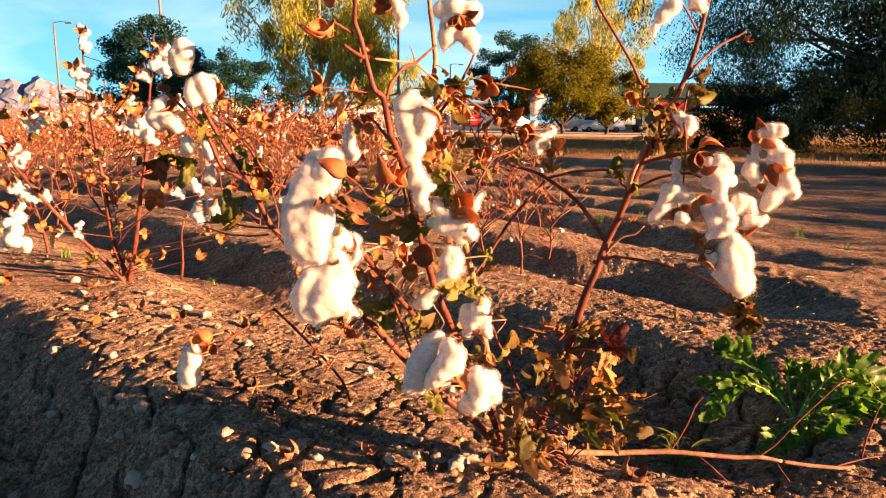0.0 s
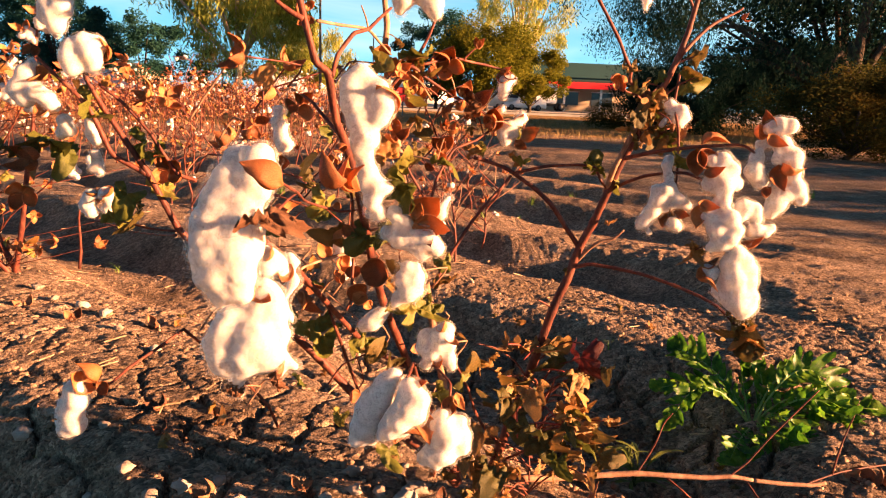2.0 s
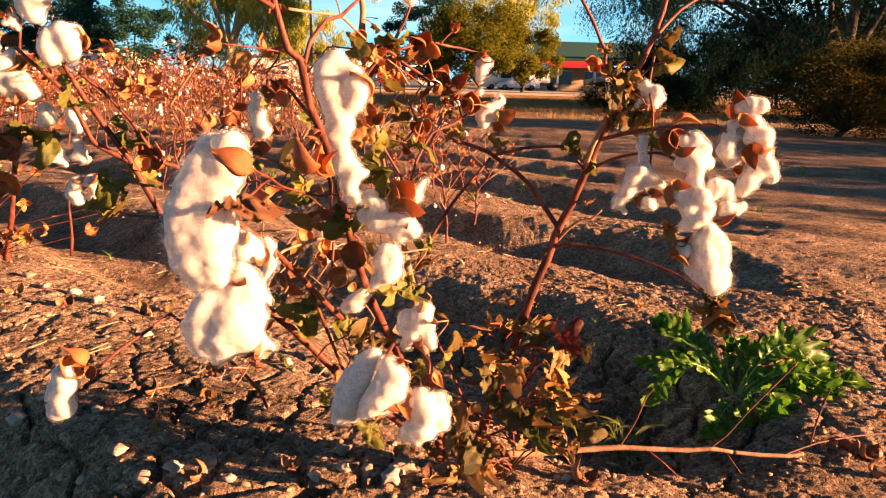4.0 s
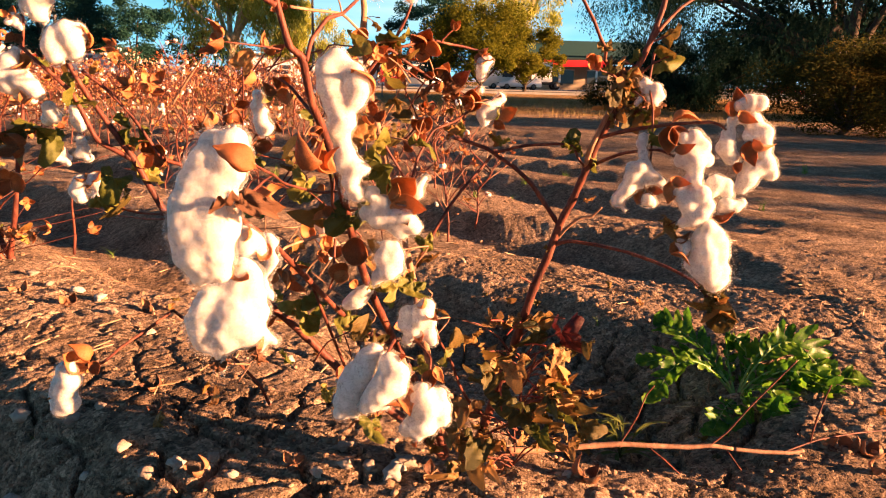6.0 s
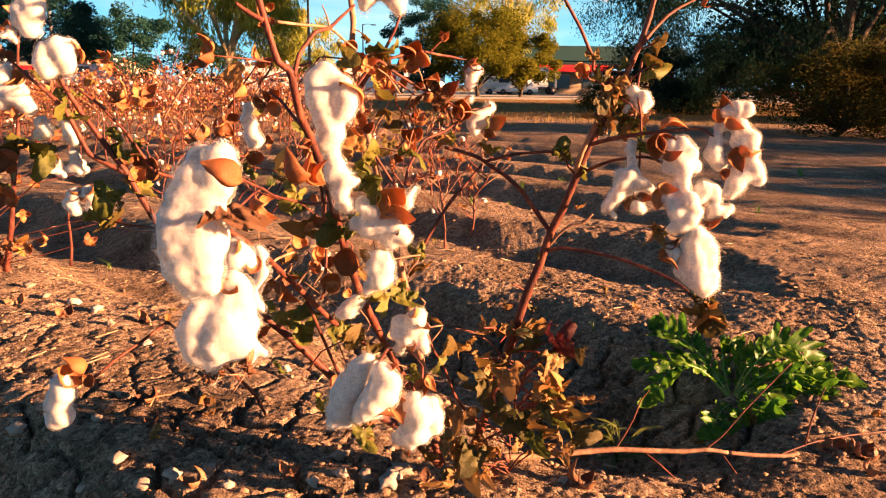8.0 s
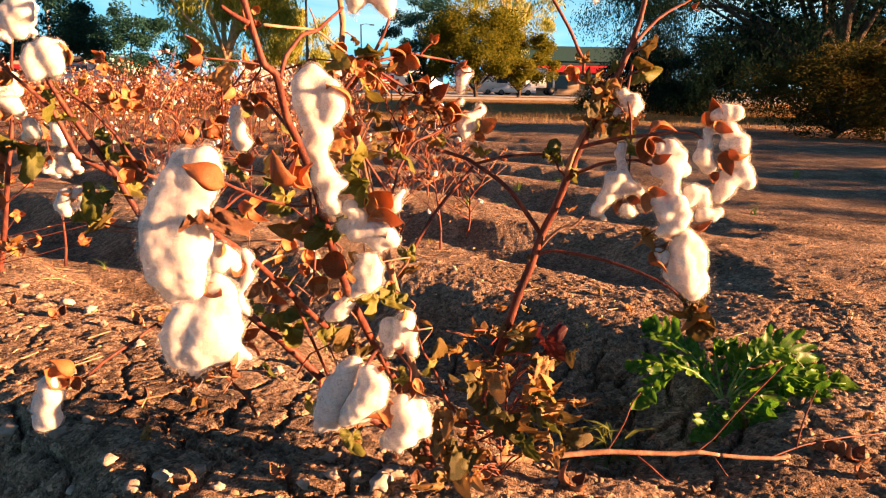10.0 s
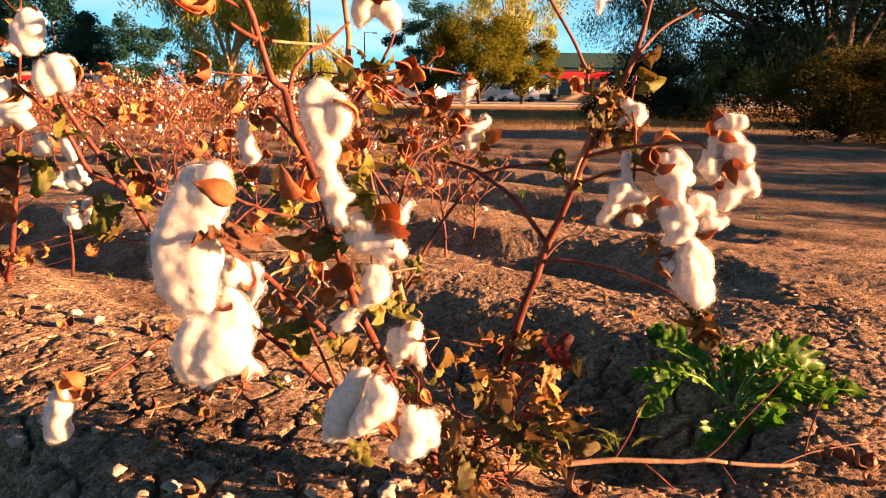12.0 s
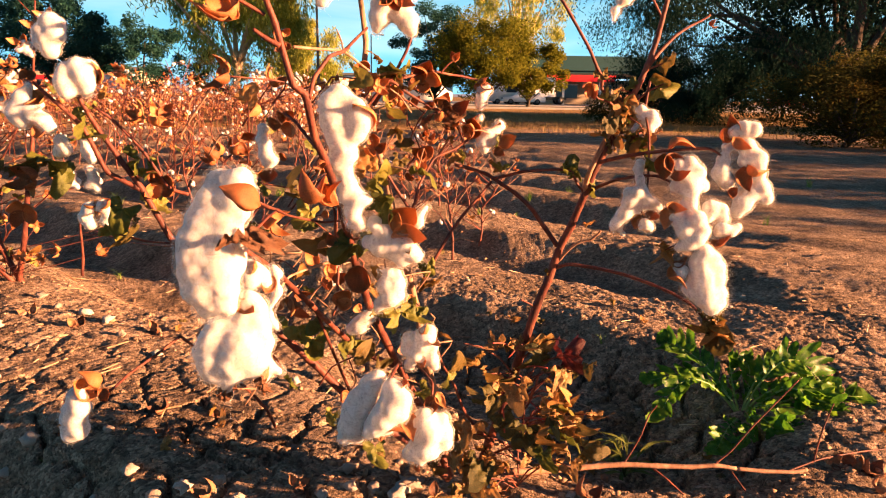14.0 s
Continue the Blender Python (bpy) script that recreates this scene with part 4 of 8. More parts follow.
for q, tip, size, k in (((0.372, 1.33, 0.315), (0.9, -0.4, -0.1), 0.05, 0), ((0.361, 1.32, 0.3), (0.4, -0.6, -0.7), 0.06, 1), ((0.387, 1.32, 0.268), (0.8, -0.4, -0.5), 0.066, 2), ((0.261, 1.37, 0.406), (-0.6, -0.5, -0.8), 0.05, 3), ((0.305, 1.37, 0.406), (0.4, -0.5, -0.8), 0.05, 4), ((0.273, 1.37, 0.332), (-0.6, -0.6, -0.4), 0.055, 1), ((0.277, 1.35, 0.276), (0.2, -0.8, -0.6), 0.06, 3), ((0.221, 1.33, 0.259), (-0.4, -0.6, -0.2), 0.055, 0), ((0.229, 1.34, 0.183), (-0.4, -0.6, -0.5), 0.06, 2), ((0.316, 1.33, 0.248), (0.3, -0.7, -0.5), 0.06, 4), ((0.344, 1.36, 0.389), (-0.5, -0.6, -0.7), 0.055, 2)):
    leaf(plant_a, q, size, tip, mesh=KHAKIS[k])
for q, tip, s in (((0.369, 1.3, 0.258), (1, -0.4, -0.2), 0.06), ((0.363, 1.31, 0.305), (0.8, -0.6, 0.3), 0.05), ((0.325, 1.3, 0.258), (0.2, -0.7, -0.7), 0.045), ((0.382, 1.31, 0.316), (0.4, -0.4, 0.7), 0.04), ((0.346, 1.3, 0.226), (0.1, -0.6, -0.9), 0.05), ((0.23, 1.36, 0.379), (-0.5, -0.5, -0.3), 0.04), ((0.297, 1.38, 0.392), (0.5, -0.6, -0.3), 0.04), ((0.341, 1.37, 0.401), (0.6, -0.5, 0.3), 0.04)):
    leaf(plant_a, q, s, tip, green=s > 0.045)
for p0, p1 in (((0.253, 1.33, 0.419), (0.292, 1.38, 0.394)), ((0.284, 1.35, 0.384), (0.314, 1.37, 0.404)), ((0.301, 1.37, 0.257), (0.355, 1.33, 0.276)), ((0.300, 1.38, 0.246), (0.364, 1.33, 0.251)), ((0.344, 1.33, 0.289), (0.305, 1.38, 0.306)), ((0.350, 1.33, 0.373), (0.312, 1.37, 0.358)), ((0.273, 1.34, 0.326), (0.281, 1.34, 0.246))):
    p0, p1 = Vector(p0), Vector(p1)
    limb("leaf_stalk", plant_a, PETIOLE, [p0, (p0 + p1) / 2 + Vector((0, -0.002, 0.004)), p1], 0.0013, 0.0017, sides=6, steps=3)
burr(plant_a, (0.36, 1.36, 0.073), (0.1, -0.6, -0.6), 0.04, spread=50)

# left-hand plant: three stems spreading from one foot, the largest bolls
plant_b = thing("cotton_plant", "spreading ripe cotton plant with large drooping white bolls", "cotton plant", "cotton plants")
B = dict(parent=plant_b, material=BARK)
limb("stem", points=[(0.188, 1.4, 0.122), (0.16, 1.39, 0.206), (0.128, 1.36, 0.294), (0.095, 1.32, 0.377), (0.07, 1.27, 0.453), (0.05, 1.22, 0.523), (0.038, 1.15, 0.6), (0.029, 1.1, 0.67), (0.022, 1.06, 0.72), (0.013, 1.03, 0.759), (0.006, 1.01, 0.783), (0.001, 0.985, 0.828), (-0.011, 0.98, 0.84), (-0.025, 0.97, 0.899), (-0.032, 0.965, 0.921), (-0.029, 0.955, 0.945), (-0.024, 0.95, 0.991)], r0=0.0072, r1=0.0024, sides=10, **B)
limb("stem", points=[(0.19, 1.41, 0.116), (0.166, 1.4, 0.264), (0.14, 1.36, 0.379), (0.121, 1.32, 0.489), (0.105, 1.29, 0.567), (0.086, 1.27, 0.65), (0.069, 1.25, 0.732), (0.059, 1.25, 0.768), (0.052, 1.25, 0.815), (0.045, 1.25, 0.868), (0.047, 1.25, 0.906), (0.038, 1.25, 0.979), (0.033, 1.25, 1.023), (0.028, 1.25, 1.076)], r0=0.007, r1=0.003, parent=plant_b, material=DRYBARK, label="grey-brown weathered stem", sides=10)
limb("stem", points=[(0.185, 1.4, 0.119), (0.113, 1.36, 0.217), (0.054, 1.34, 0.267), (0.006, 1.32, 0.326), (-0.053, 1.3, 0.401), (-0.118, 1.28, 0.473), (-0.177, 1.27, 0.531), (-0.217, 1.26, 0.577), (-0.245, 1.25, 0.614), (-0.277, 1.235, 0.692), (-0.301, 1.225, 0.737), (-0.325, 1.22, 0.779), (-0.342, 1.215, 0.816), (-0.346, 1.21, 0.841)], r0=0.0082, r1=0.0026, sides=10, **B)
limb("branch", points=[(-0.277, 1.235, 0.69), (-0.316, 1.22, 0.717), (-0.326, 1.215, 0.743), (-0.339, 1.21, 0.778), (-0.358, 1.205, 0.802), (-0.376, 1.2, 0.821), (-0.395, 1.2, 0.84)], r0=0.004, r1=0.002, **B)
limb("branch", points=[(-0.219, 1.26, 0.681), (-0.243, 1.25, 0.692), (-0.274, 1.24, 0.748), (-0.302, 1.23, 0.785), (-0.329, 1.22, 0.81)], r0=0.003, r1=0.002, **B)
limb("branch", points=[(0.084, 1.31, 0.387), (0.04, 1.29, 0.417), (0.009, 1.24, 0.464), (-0.022, 1.15, 0.54), (-0.044, 1.06, 0.606), (-0.055, 1, 0.642), (-0.064, 0.95, 0.67), (-0.057, 0.9, 0.708), (-0.042, 0.87, 0.743)], r0=0.005, r1=0.0022, **B)
limb("branch", points=[(0.005, 0.985, 0.825), (0.009, 1, 0.847), (0.023, 1.02, 0.87), (0.036, 1.05, 0.878), (0.044, 1.1, 0.894), (0.056, 1.15, 0.913)], r0=0.0025, r1=0.0016, **B)
limb("twig", points=[(-0.009, 0.98, 0.877), (0.01, 1.02, 0.878), (0.035, 1.05, 0.878), (0.045, 1.12, 0.87), (0.055, 1.2, 0.862)], r0=0.0016, r1=0.0014, parent=plant_b, material=DRYBARK)
limb("twig", points=[(0.036, 1.05, 0.878), (0.033, 1.05, 0.89), (0.028, 1.05, 0.902)], r0=0.0011, r1=0.0007, parent=plant_b, material=DRYBARK)
limb("branch", points=[(-0.021, 0.97, 0.877), (-0.034, 0.965, 0.884), (-0.045, 0.96, 0.892)], r0=0.003, r1=0.002, **B)
limb("branch", points=[(0.124, 1.32, 0.515), (0.142, 1.33, 0.548), (0.176, 1.34, 0.607), (0.2, 1.35, 0.639), (0.23, 1.36, 0.672), (0.247, 1.37, 0.692)], r0=0.003, r1=0.0022, **B)
limb("branch", points=[(0.069, 1.25, 0.728), (0.112, 1.26, 0.661), (0.125, 1.28, 0.696), (0.148, 1.3, 0.735), (0.182, 1.32, 0.749), (0.213, 1.33, 0.771)], r0=0.0022, r1=0.0018, **B)
limb("branch", points=[(0.057, 1.25, 0.815), (0.073, 1.25, 0.838), (0.088, 1.25, 0.86), (0.105, 1.25, 0.892), (0.113, 1.25, 0.913)], r0=0.003, r1=0.0018, **B)
limb("branch", points=[(0.059, 1.25, 0.788), (0.048, 1.24, 0.811), (0.08, 1.24, 0.85), (0.104, 1.25, 0.835), (0.144, 1.27, 0.812), (0.179, 1.3, 0.797), (0.212, 1.32, 0.78)], r0=0.0028, r1=0.0016, **B)
limb("branch", points=[(0.096, 1.25, 0.853), (0.14, 1.28, 0.866), (0.17, 1.3, 0.862), (0.189, 1.31, 0.86), (0.214, 1.32, 0.855)], r0=0.002, r1=0.0018, **B)
limb("twig", points=[(0.156, 1.28, 0.864), (0.167, 1.28, 0.876), (0.175, 1.28, 0.882)], r0=0.0014, r1=0.001, **B)
limb("branch", points=[(0.015, 1.14, 0.602), (0.014, 1.13, 0.574), (0.017, 1.12, 0.561), (0.008, 1.12, 0.538)], r0=0.0022, r1=0.0014, **B)
limb("branch", points=[(0.035, 1.15, 0.608), (0.012, 1.13, 0.612), (-0.016, 1.1, 0.61), (-0.039, 1.07, 0.606), (-0.05, 1.05, 0.592)], r0=0.0024, r1=0.0014, parent=plant_b, material=DRYBARK)
limb("branch", points=[(0.034, 1.12, 0.637), (0.017, 1.1, 0.654), (0.017, 1.09, 0.685), (0.012, 1.08, 0.714), (0.007, 1.06, 0.73)], r0=0.0022, r1=0.0012, **B)
limb("branch", points=[(0.038, 1.12, 0.644), (0.063, 1.1, 0.654), (0.092, 1.07, 0.663), (0.109, 1.05, 0.664)], r0=0.002, r1=0.0014, parent=plant_b, material=DRYBARK)
limb("branch", points=[(0.011, 1.31, 0.339), (-0.014, 1.22, 0.471), (-0.027, 1.18, 0.535), (-0.039, 1.16, 0.553), (-0.053, 1.14, 0.571)], r0=0.0026, r1=0.0014, **B)
limb("branch", points=[(0.128, 1.36, 0.294), (0.106, 1.25, 0.385), (0.097, 1.15, 0.455), (0.092, 1.05, 0.486), (0.089, 1.02, 0.49)], r0=0.003, r1=0.002, **B)
limb("twig", points=[(0.097, 1.16, 0.449), (0.124, 1.12, 0.464), (0.142, 1.06, 0.466), (0.139, 1.04, 0.437)], r0=0.0018, r1=0.0014, **B)
limb("branch", points=[(0.012, 1.03, 0.761), (-0.008, 1.06, 0.778), (-0.027, 1.08, 0.797), (-0.041, 1.09, 0.806)], r0=0.0024, r1=0.0016, **B)
limb("branch", points=[(-0.238, 1.255, 0.607), (-0.296, 1.28, 0.605), (-0.359, 1.32, 0.608), (-0.426, 1.36, 0.597)], r0=0.002, r1=0.0012, **B)

# the great hanging boll and the one below it
lint(plant_b, [(-0.053, 0.845, 0.751, 0.0163), (-0.035, 0.835, 0.755, 0.015), (-0.025, 0.835, 0.745, 0.007), (-0.061, 0.835, 0.737, 0.0162), (-0.038, 0.83, 0.738, 0.0169), (-0.065, 0.835, 0.721, 0.0193), (-0.045, 0.83, 0.722, 0.018), (-0.033, 0.825, 0.73, 0.0108), (-0.072, 0.835, 0.699, 0.0231), (-0.05, 0.83, 0.701, 0.0212), (-0.074, 0.835, 0.679, 0.0228), (-0.053, 0.83, 0.68, 0.0213), (-0.07, 0.835, 0.662, 0.0218), (-0.051, 0.83, 0.66, 0.0164), (-0.063, 0.835, 0.649, 0.0177), (-0.05, 0.83, 0.644, 0.0103), (-0.069, 0.835, 0.641, 0.0126), (-0.042, 0.835, 0.689, 0.0112), (-0.073, 0.84, 0.629, 0.0043), (-0.07, 0.84, 0.631, 0.0058)], voxel=0.0028, rough=0.011, hair=520, hair_length=0.012, label="very large elongated white boll, fully opened and drooping")
carpel(plant_b, (-0.010, 0.80, 0.739), (-0.040, 0.788, 0.760), (-0.35, 0.8, -0.45), label="sunlit orange-brown boll case", wide=1.12)
lint(plant_b, [(-0.045, 0.9, 0.66, 0.0124), (-0.036, 0.9, 0.653, 0.0113), (-0.044, 0.895, 0.649, 0.0113), (-0.053, 0.9, 0.653, 0.008), (-0.031, 0.9, 0.645, 0.0079)], hair=300)
lint(plant_b, [(-0.027, 0.94, 0.644, 0.0078), (-0.031, 0.94, 0.651, 0.0054), (-0.025, 0.93, 0.628, 0.0083), (-0.03, 0.93, 0.618, 0.0065), (-0.033, 0.93, 0.595, 0.0072), (-0.028, 0.93, 0.589, 0.0048), (-0.036, 0.93, 0.604, 0.0072)], hair=260)
lint(plant_b, [(-0.041, 0.87, 0.636, 0.0131), (-0.034, 0.87, 0.628, 0.0142), (-0.043, 0.865, 0.622, 0.0131), (-0.031, 0.865, 0.613, 0.0131), (-0.068, 0.865, 0.611, 0.0133), (-0.059, 0.865, 0.616, 0.0099), (-0.074, 0.86, 0.599, 0.0146), (-0.078, 0.86, 0.582, 0.0162), (-0.073, 0.86, 0.569, 0.0145), (-0.080, 0.86, 0.567, 0.0105), (-0.046, 0.86, 0.599, 0.0197), (-0.039, 0.86, 0.585, 0.0187), (-0.055, 0.86, 0.579, 0.0189), (-0.058, 0.86, 0.565, 0.0123), (-0.03, 0.86, 0.574, 0.0122), (-0.04, 0.86, 0.57, 0.0111), (-0.026, 0.865, 0.597, 0.011), (-0.02, 0.86, 0.574, 0.007), (-0.012, 0.86, 0.569, 0.0055), (-0.026, 0.86, 0.562, 0.006), (-0.063, 0.86, 0.555, 0.0079), (-0.062, 0.86, 0.545, 0.0042), (-0.061, 0.86, 0.538, 0.003), (-0.084, 0.86, 0.588, 0.0118)], voxel=0.0028, rough=0.011, hair=480, hair_length=0.012)
for q, tip, size, turn in (((-0.027, 0.8, 0.712), (-1, -0.2, -0.1), 0.030, 20), ((-0.022, 0.81, 0.712), (0.9, -0.3, -0.3), 0.034, 60), ((-0.018, 0.82, 0.708), (0.8, -0.3, -0.5), 0.03, 100), ((-0.013, 0.83, 0.704), (1, 0.2, -0.4), 0.024, 10)):
    put("leaf", WITHERED[len(plant_b.children) % 3], plant_b, Matrix.Translation(q) @ Vector(tip).to_track_quat("Y", "Z").to_matrix().to_4x4() @ Matrix.Rotation(radians(turn), 4, "Y") @ Matrix.Diagonal((size * 0.42, size * 0.75, size * 0.5, 1)), "shrivelled dark brown leaf")
limb("twig", points=[(-0.018, 0.83, 0.738), (-0.013, 0.85, 0.73), (-0.015, 0.9, 0.719), (-0.023, 1, 0.696), (0, 1.1, 0.67), (0.028, 1.1, 0.673)], r0=0.0012, r1=0.0016, **B)
limb("twig", points=[(-0.027, 0.81, 0.709), (-0.022, 0.84, 0.713), (-0.018, 0.87, 0.718), (-0.015, 0.9, 0.72)], r0=0.0014, r1=0.001, **B)
carpel(plant_b, (-0.054, 0.9, 0.662), (-0.031, 0.88, 0.668), (0, -1, 0.6))
carpel(plant_b, (-0.022, 0.9, 0.653), (-0.029, 0.88, 0.637), (0.2, -1, 0))
carpel(plant_b, (-0.048, 0.86, 0.642), (-0.028, 0.845, 0.629), (0, -0.5, 1))
carpel(plant_b, (-0.035, 0.86, 0.561), (-0.017, 0.85, 0.575), (0, 0.3, 1))
for q, tip, size in (((-0.030, 0.85, 0.560), (0.8, -0.4, -0.3), 0.018), ((-0.024, 0.848, 0.562), (0.3, -0.4, -0.9), 0.016), ((-0.064, 0.855, 0.552), (0.2, -0.3, -1), 0.016)):
    leaf(plant_b, q, size, tip, mesh=WITHERED[0])["label"] = "shrivelled brown bract"

# chain of bolls up the middle
lint(plant_b, [(0.028, 1.06, 0.831, 0.0135), (0.019, 1.06, 0.818, 0.0189), (0.035, 1.06, 0.817, 0.0175), (0.022, 1.055, 0.798, 0.0188), (0.05, 1.05, 0.814, 0.0133), (0.053, 1.05, 0.8, 0.0179), (0.049, 1.05, 0.787, 0.0146), (0.028, 1.055, 0.779, 0.0174), (0.033, 1.055, 0.763, 0.0188), (0.024, 1.055, 0.751, 0.0134), (0.032, 1.06, 0.742, 0.0135), (0.036, 1.06, 0.723, 0.0149), (0.047, 1.06, 0.707, 0.0149), (0.033, 1.06, 0.71, 0.0122), (0.058, 1.06, 0.707, 0.0095), (0.042, 1.06, 0.69, 0.0136), (0.05, 1.07, 0.675, 0.0124), (0.038, 1.08, 0.672, 0.0091)], voxel=0.003, rough=0.010, hair=420, hair_length=0.013)
carpel(plant_b, (0.061, 1.05, 0.786), (0.049, 1.03, 0.827), (-0.6, -1, 0.2))
carpel(plant_b, (0.065, 1.06, 0.79), (0.061, 1.05, 0.826), (0.8, -0.5, 0))
lint(plant_b, [(0.068, 1.07, 0.675, 0.0124), (0.06, 1.08, 0.649, 0.0112), (0.08, 1.07, 0.663, 0.0138), (0.075, 1.07, 0.646, 0.0152), (0.092, 1.07, 0.644, 0.0166), (0.107, 1.065, 0.645, 0.0151), (0.118, 1.065, 0.636, 0.0117), (0.102, 1.07, 0.63, 0.0125), (0.121, 1.075, 0.675, 0.0097), (0.126, 1.08, 0.686, 0.0069), (0.132, 1.085, 0.693, 0.0056)], voxel=0.003, hair=520, hair_length=0.018)
lint(plant_b, [(0.098, 1.08, 0.611, 0.0057), (0.086, 1.08, 0.609, 0.0085), (0.081, 1.08, 0.593, 0.0142), (0.095, 1.08, 0.595, 0.0142), (0.088, 1.08, 0.577, 0.0157), (0.075, 1.085, 0.568, 0.0115), (0.1, 1.08, 0.579, 0.0093), (0.07, 1.085, 0.56, 0.0072), (0.074, 1.08, 0.613, 0.0042), (0.102, 1.075, 0.622, 0.0042)], voxel=0.003, hair=480, hair_length=0.016)
lint(plant_b, [(0.045, 1.225, 0.497, 0.0136), (0.035, 1.225, 0.488, 0.0154), (0.024, 1.225, 0.482, 0.0111), (0.052, 1.225, 0.504, 0.011)], hair=300)
lint(plant_b, [(-0.009, 1.24, 0.594, 0.0127), (-0.012, 1.24, 0.577, 0.0136), (-0.004, 1.24, 0.566, 0.0128), (-0.021, 1.24, 0.6, 0.0085), (0.005, 1.24, 0.591, 0.0076), (-0.007, 1.24, 0.554, 0.0094)], hair=260)
carpel(plant_b, (0.021, 0.96, 0.723), (-0.004, 0.94, 0.753), (-0.5, -0.3, 1), label="broad curled tan boll case", wide=1.1)
carpel(plant_b, (0.036, 0.97, 0.714), (0.018, 0.95, 0.752), (1, -0.5, 0.4), wide=0.9)
carpel(plant_b, (0.033, 0.98, 0.713), (0.035, 0.96, 0.745), (1, -0.4, 0.2), wide=0.8)
carpel(plant_b, (0.092, 1.06, 0.665), (0.122, 1.04, 0.707), (0.4, -1, 0.3), label="broad curled brown boll case", wide=1.1)
carpel(plant_b, (0.089, 1.06, 0.67), (0.102, 1.05, 0.695), (-0.7, -1, 0.2), wide=1.08)
carpel(plant_b, (0.089, 1.06, 0.66), (0.14, 1.04, 0.666), (0, -1, -0.25), wide=1.05)
carpel(plant_b, (0.102, 1.06, 0.658), (0.114, 1.045, 0.638), (0, -1, -0.2), wide=0.8)
carpel(plant_b, (0.026, 1.1, 0.597), (0.071, 1.07, 0.596), (-0.1, -1, 0.1), label="pale sunlit orange boll case", wide=1.1)
carpel(plant_b, (0.019, 1.1, 0.556), (0.034, 1.08, 0.593), (0.4, -1, 0), wide=1.08)
carpel(plant_b, (0.018, 1.1, 0.567), (0.041, 1.08, 0.561), (0, -1, 0.7), wide=1.0)
carpel(plant_b, (0.006, 1.1, 0.654), (0.021, 1.09, 0.637), (0.3, -1, 0.3))
carpel(plant_b, (0.003, 1.1, 0.648), (-0.007, 1.09, 0.634), (-0.4, -1, 0.3))
burr(plant_b, (0.067, 1.1, 0.764), (0.1, -1, 0.6), 0.03, spread=45, count=3)
for q, tip, s, g in (((0.058, 1.08, 0.715), (0.4, -0.6, -0.5), 0.05, True), ((0.068, 1.09, 0.727), (0.5, -0.5, 0.5), 0.045, True), ((0.078, 1.08, 0.708), (0.7, -0.4, -0.6), 0.05, True), ((0.057, 1.1, 0.737), (-0.4, -0.4, 0.8), 0.04, False), ((0.036, 1.1, 0.643), (-0.5, -0.7, -0.5), 0.045, True), ((0.059, 1.1, 0.641), (-0.7, -0.6, -0.4), 0.04, True), ((-0.017, 1.12, 0.681), (-0.4, -0.4, -0.8), 0.04, True), ((-0.004, 1.12, 0.637), (-0.7, -0.5, -0.2), 0.04, False), ((0.064, 1.12, 0.577), (-0.5, -0.5, -0.9), 0.03, False), ((0.139, 1.3, 0.565), (0.2, -0.5, -0.8), 0.034, True), ((0.135, 1.3, 0.537), (0.9, -0.4, -0.3), 0.04, False), ((0.082, 1.15, 0.536), (-0.7, -0.6, 0.3), 0.05, True), ((0.093, 1.15, 0.54), (0.3, -0.6, -0.7), 0.045, True), ((0.117, 1.22, 0.515), (0.3, -0.6, -0.9), 0.05, True), ((0.121, 1.22, 0.519), (-0.6, -0.5, -0.5), 0.04, True), ((-0.042, 1.27, 0.448), (0, -0.5, -1), 0.05, True), ((-0.029, 1.27, 0.472), (-0.8, -0.5, -0.2), 0.04, True), ((0.025, 1.25, 0.455), (-0.7, -0.6, -0.5), 0.045, True), ((0.038, 1.25, 0.441), (0.3, -0.5, -0.9), 0.04, False), ((-0.064, 1.27, 0.458), (-0.6, -0.3, 0.2), 0.035, True), ((0.071, 1.02, 0.398), (0.1, -0.3, -1), 0.036, True), ((0.08, 1.02, 0.39), (0.5, -0.3, -1), 0.02, False), ((0.128, 1.1, 0.437), (0.7, -0.4, -0.4), 0.03, True), ((-0.012, 1.25, 0.328), (-0.3, -0.3, -1), 0.03, True), ((0.177, 1.28, 0.371), (-0.5, -0.5, 0.4), 0.04, True), ((0.158, 1.3, 0.442), (0.7, -0.4, 0.6), 0.03, False), ((0.187, 1.3, 0.383), (0.4, -0.6, 0.2), 0.04, False)):
    leaf(plant_b, q, s, tip, green=g)

# crowded dry cases, leaves and twigs behind the middle chain
mess = random.Random(31)
for k in range(64):
    x, y, z = mess.uniform(-0.17, 0.13), mess.uniform(1.16, 1.38), mess.uniform(0.36, 0.86)
    d = Vector((mess.uniform(-1, 1), mess.uniform(-1, 0), mess.uniform(-0.4, 1))).normalized()
    root = Vector((x, y, z)) - d * mess.uniform(0.04, 0.12)
    limb("twig", plant_b, BARK if k % 2 else DRYBARK, [root - Vector((0.02, 0, 0.03)), root, (x, y, z)], 0.0016, 0.0011, sides=5, steps=3)
    if k % 3 == 0:
        burr(plant_b, (x, y, z), d, mess.uniform(0.024, 0.038), spread=50, count=3)
    elif k % 3 == 1:
        leaf(plant_b, (x, y, z), mess.uniform(0.025, 0.045), d, green=mess.random() < 0.4)
    else:
        carpel(plant_b, (x, y, z), Vector((x, y, z)) + d * mess.uniform(0.025, 0.04), (0.3, -1, 0.2))

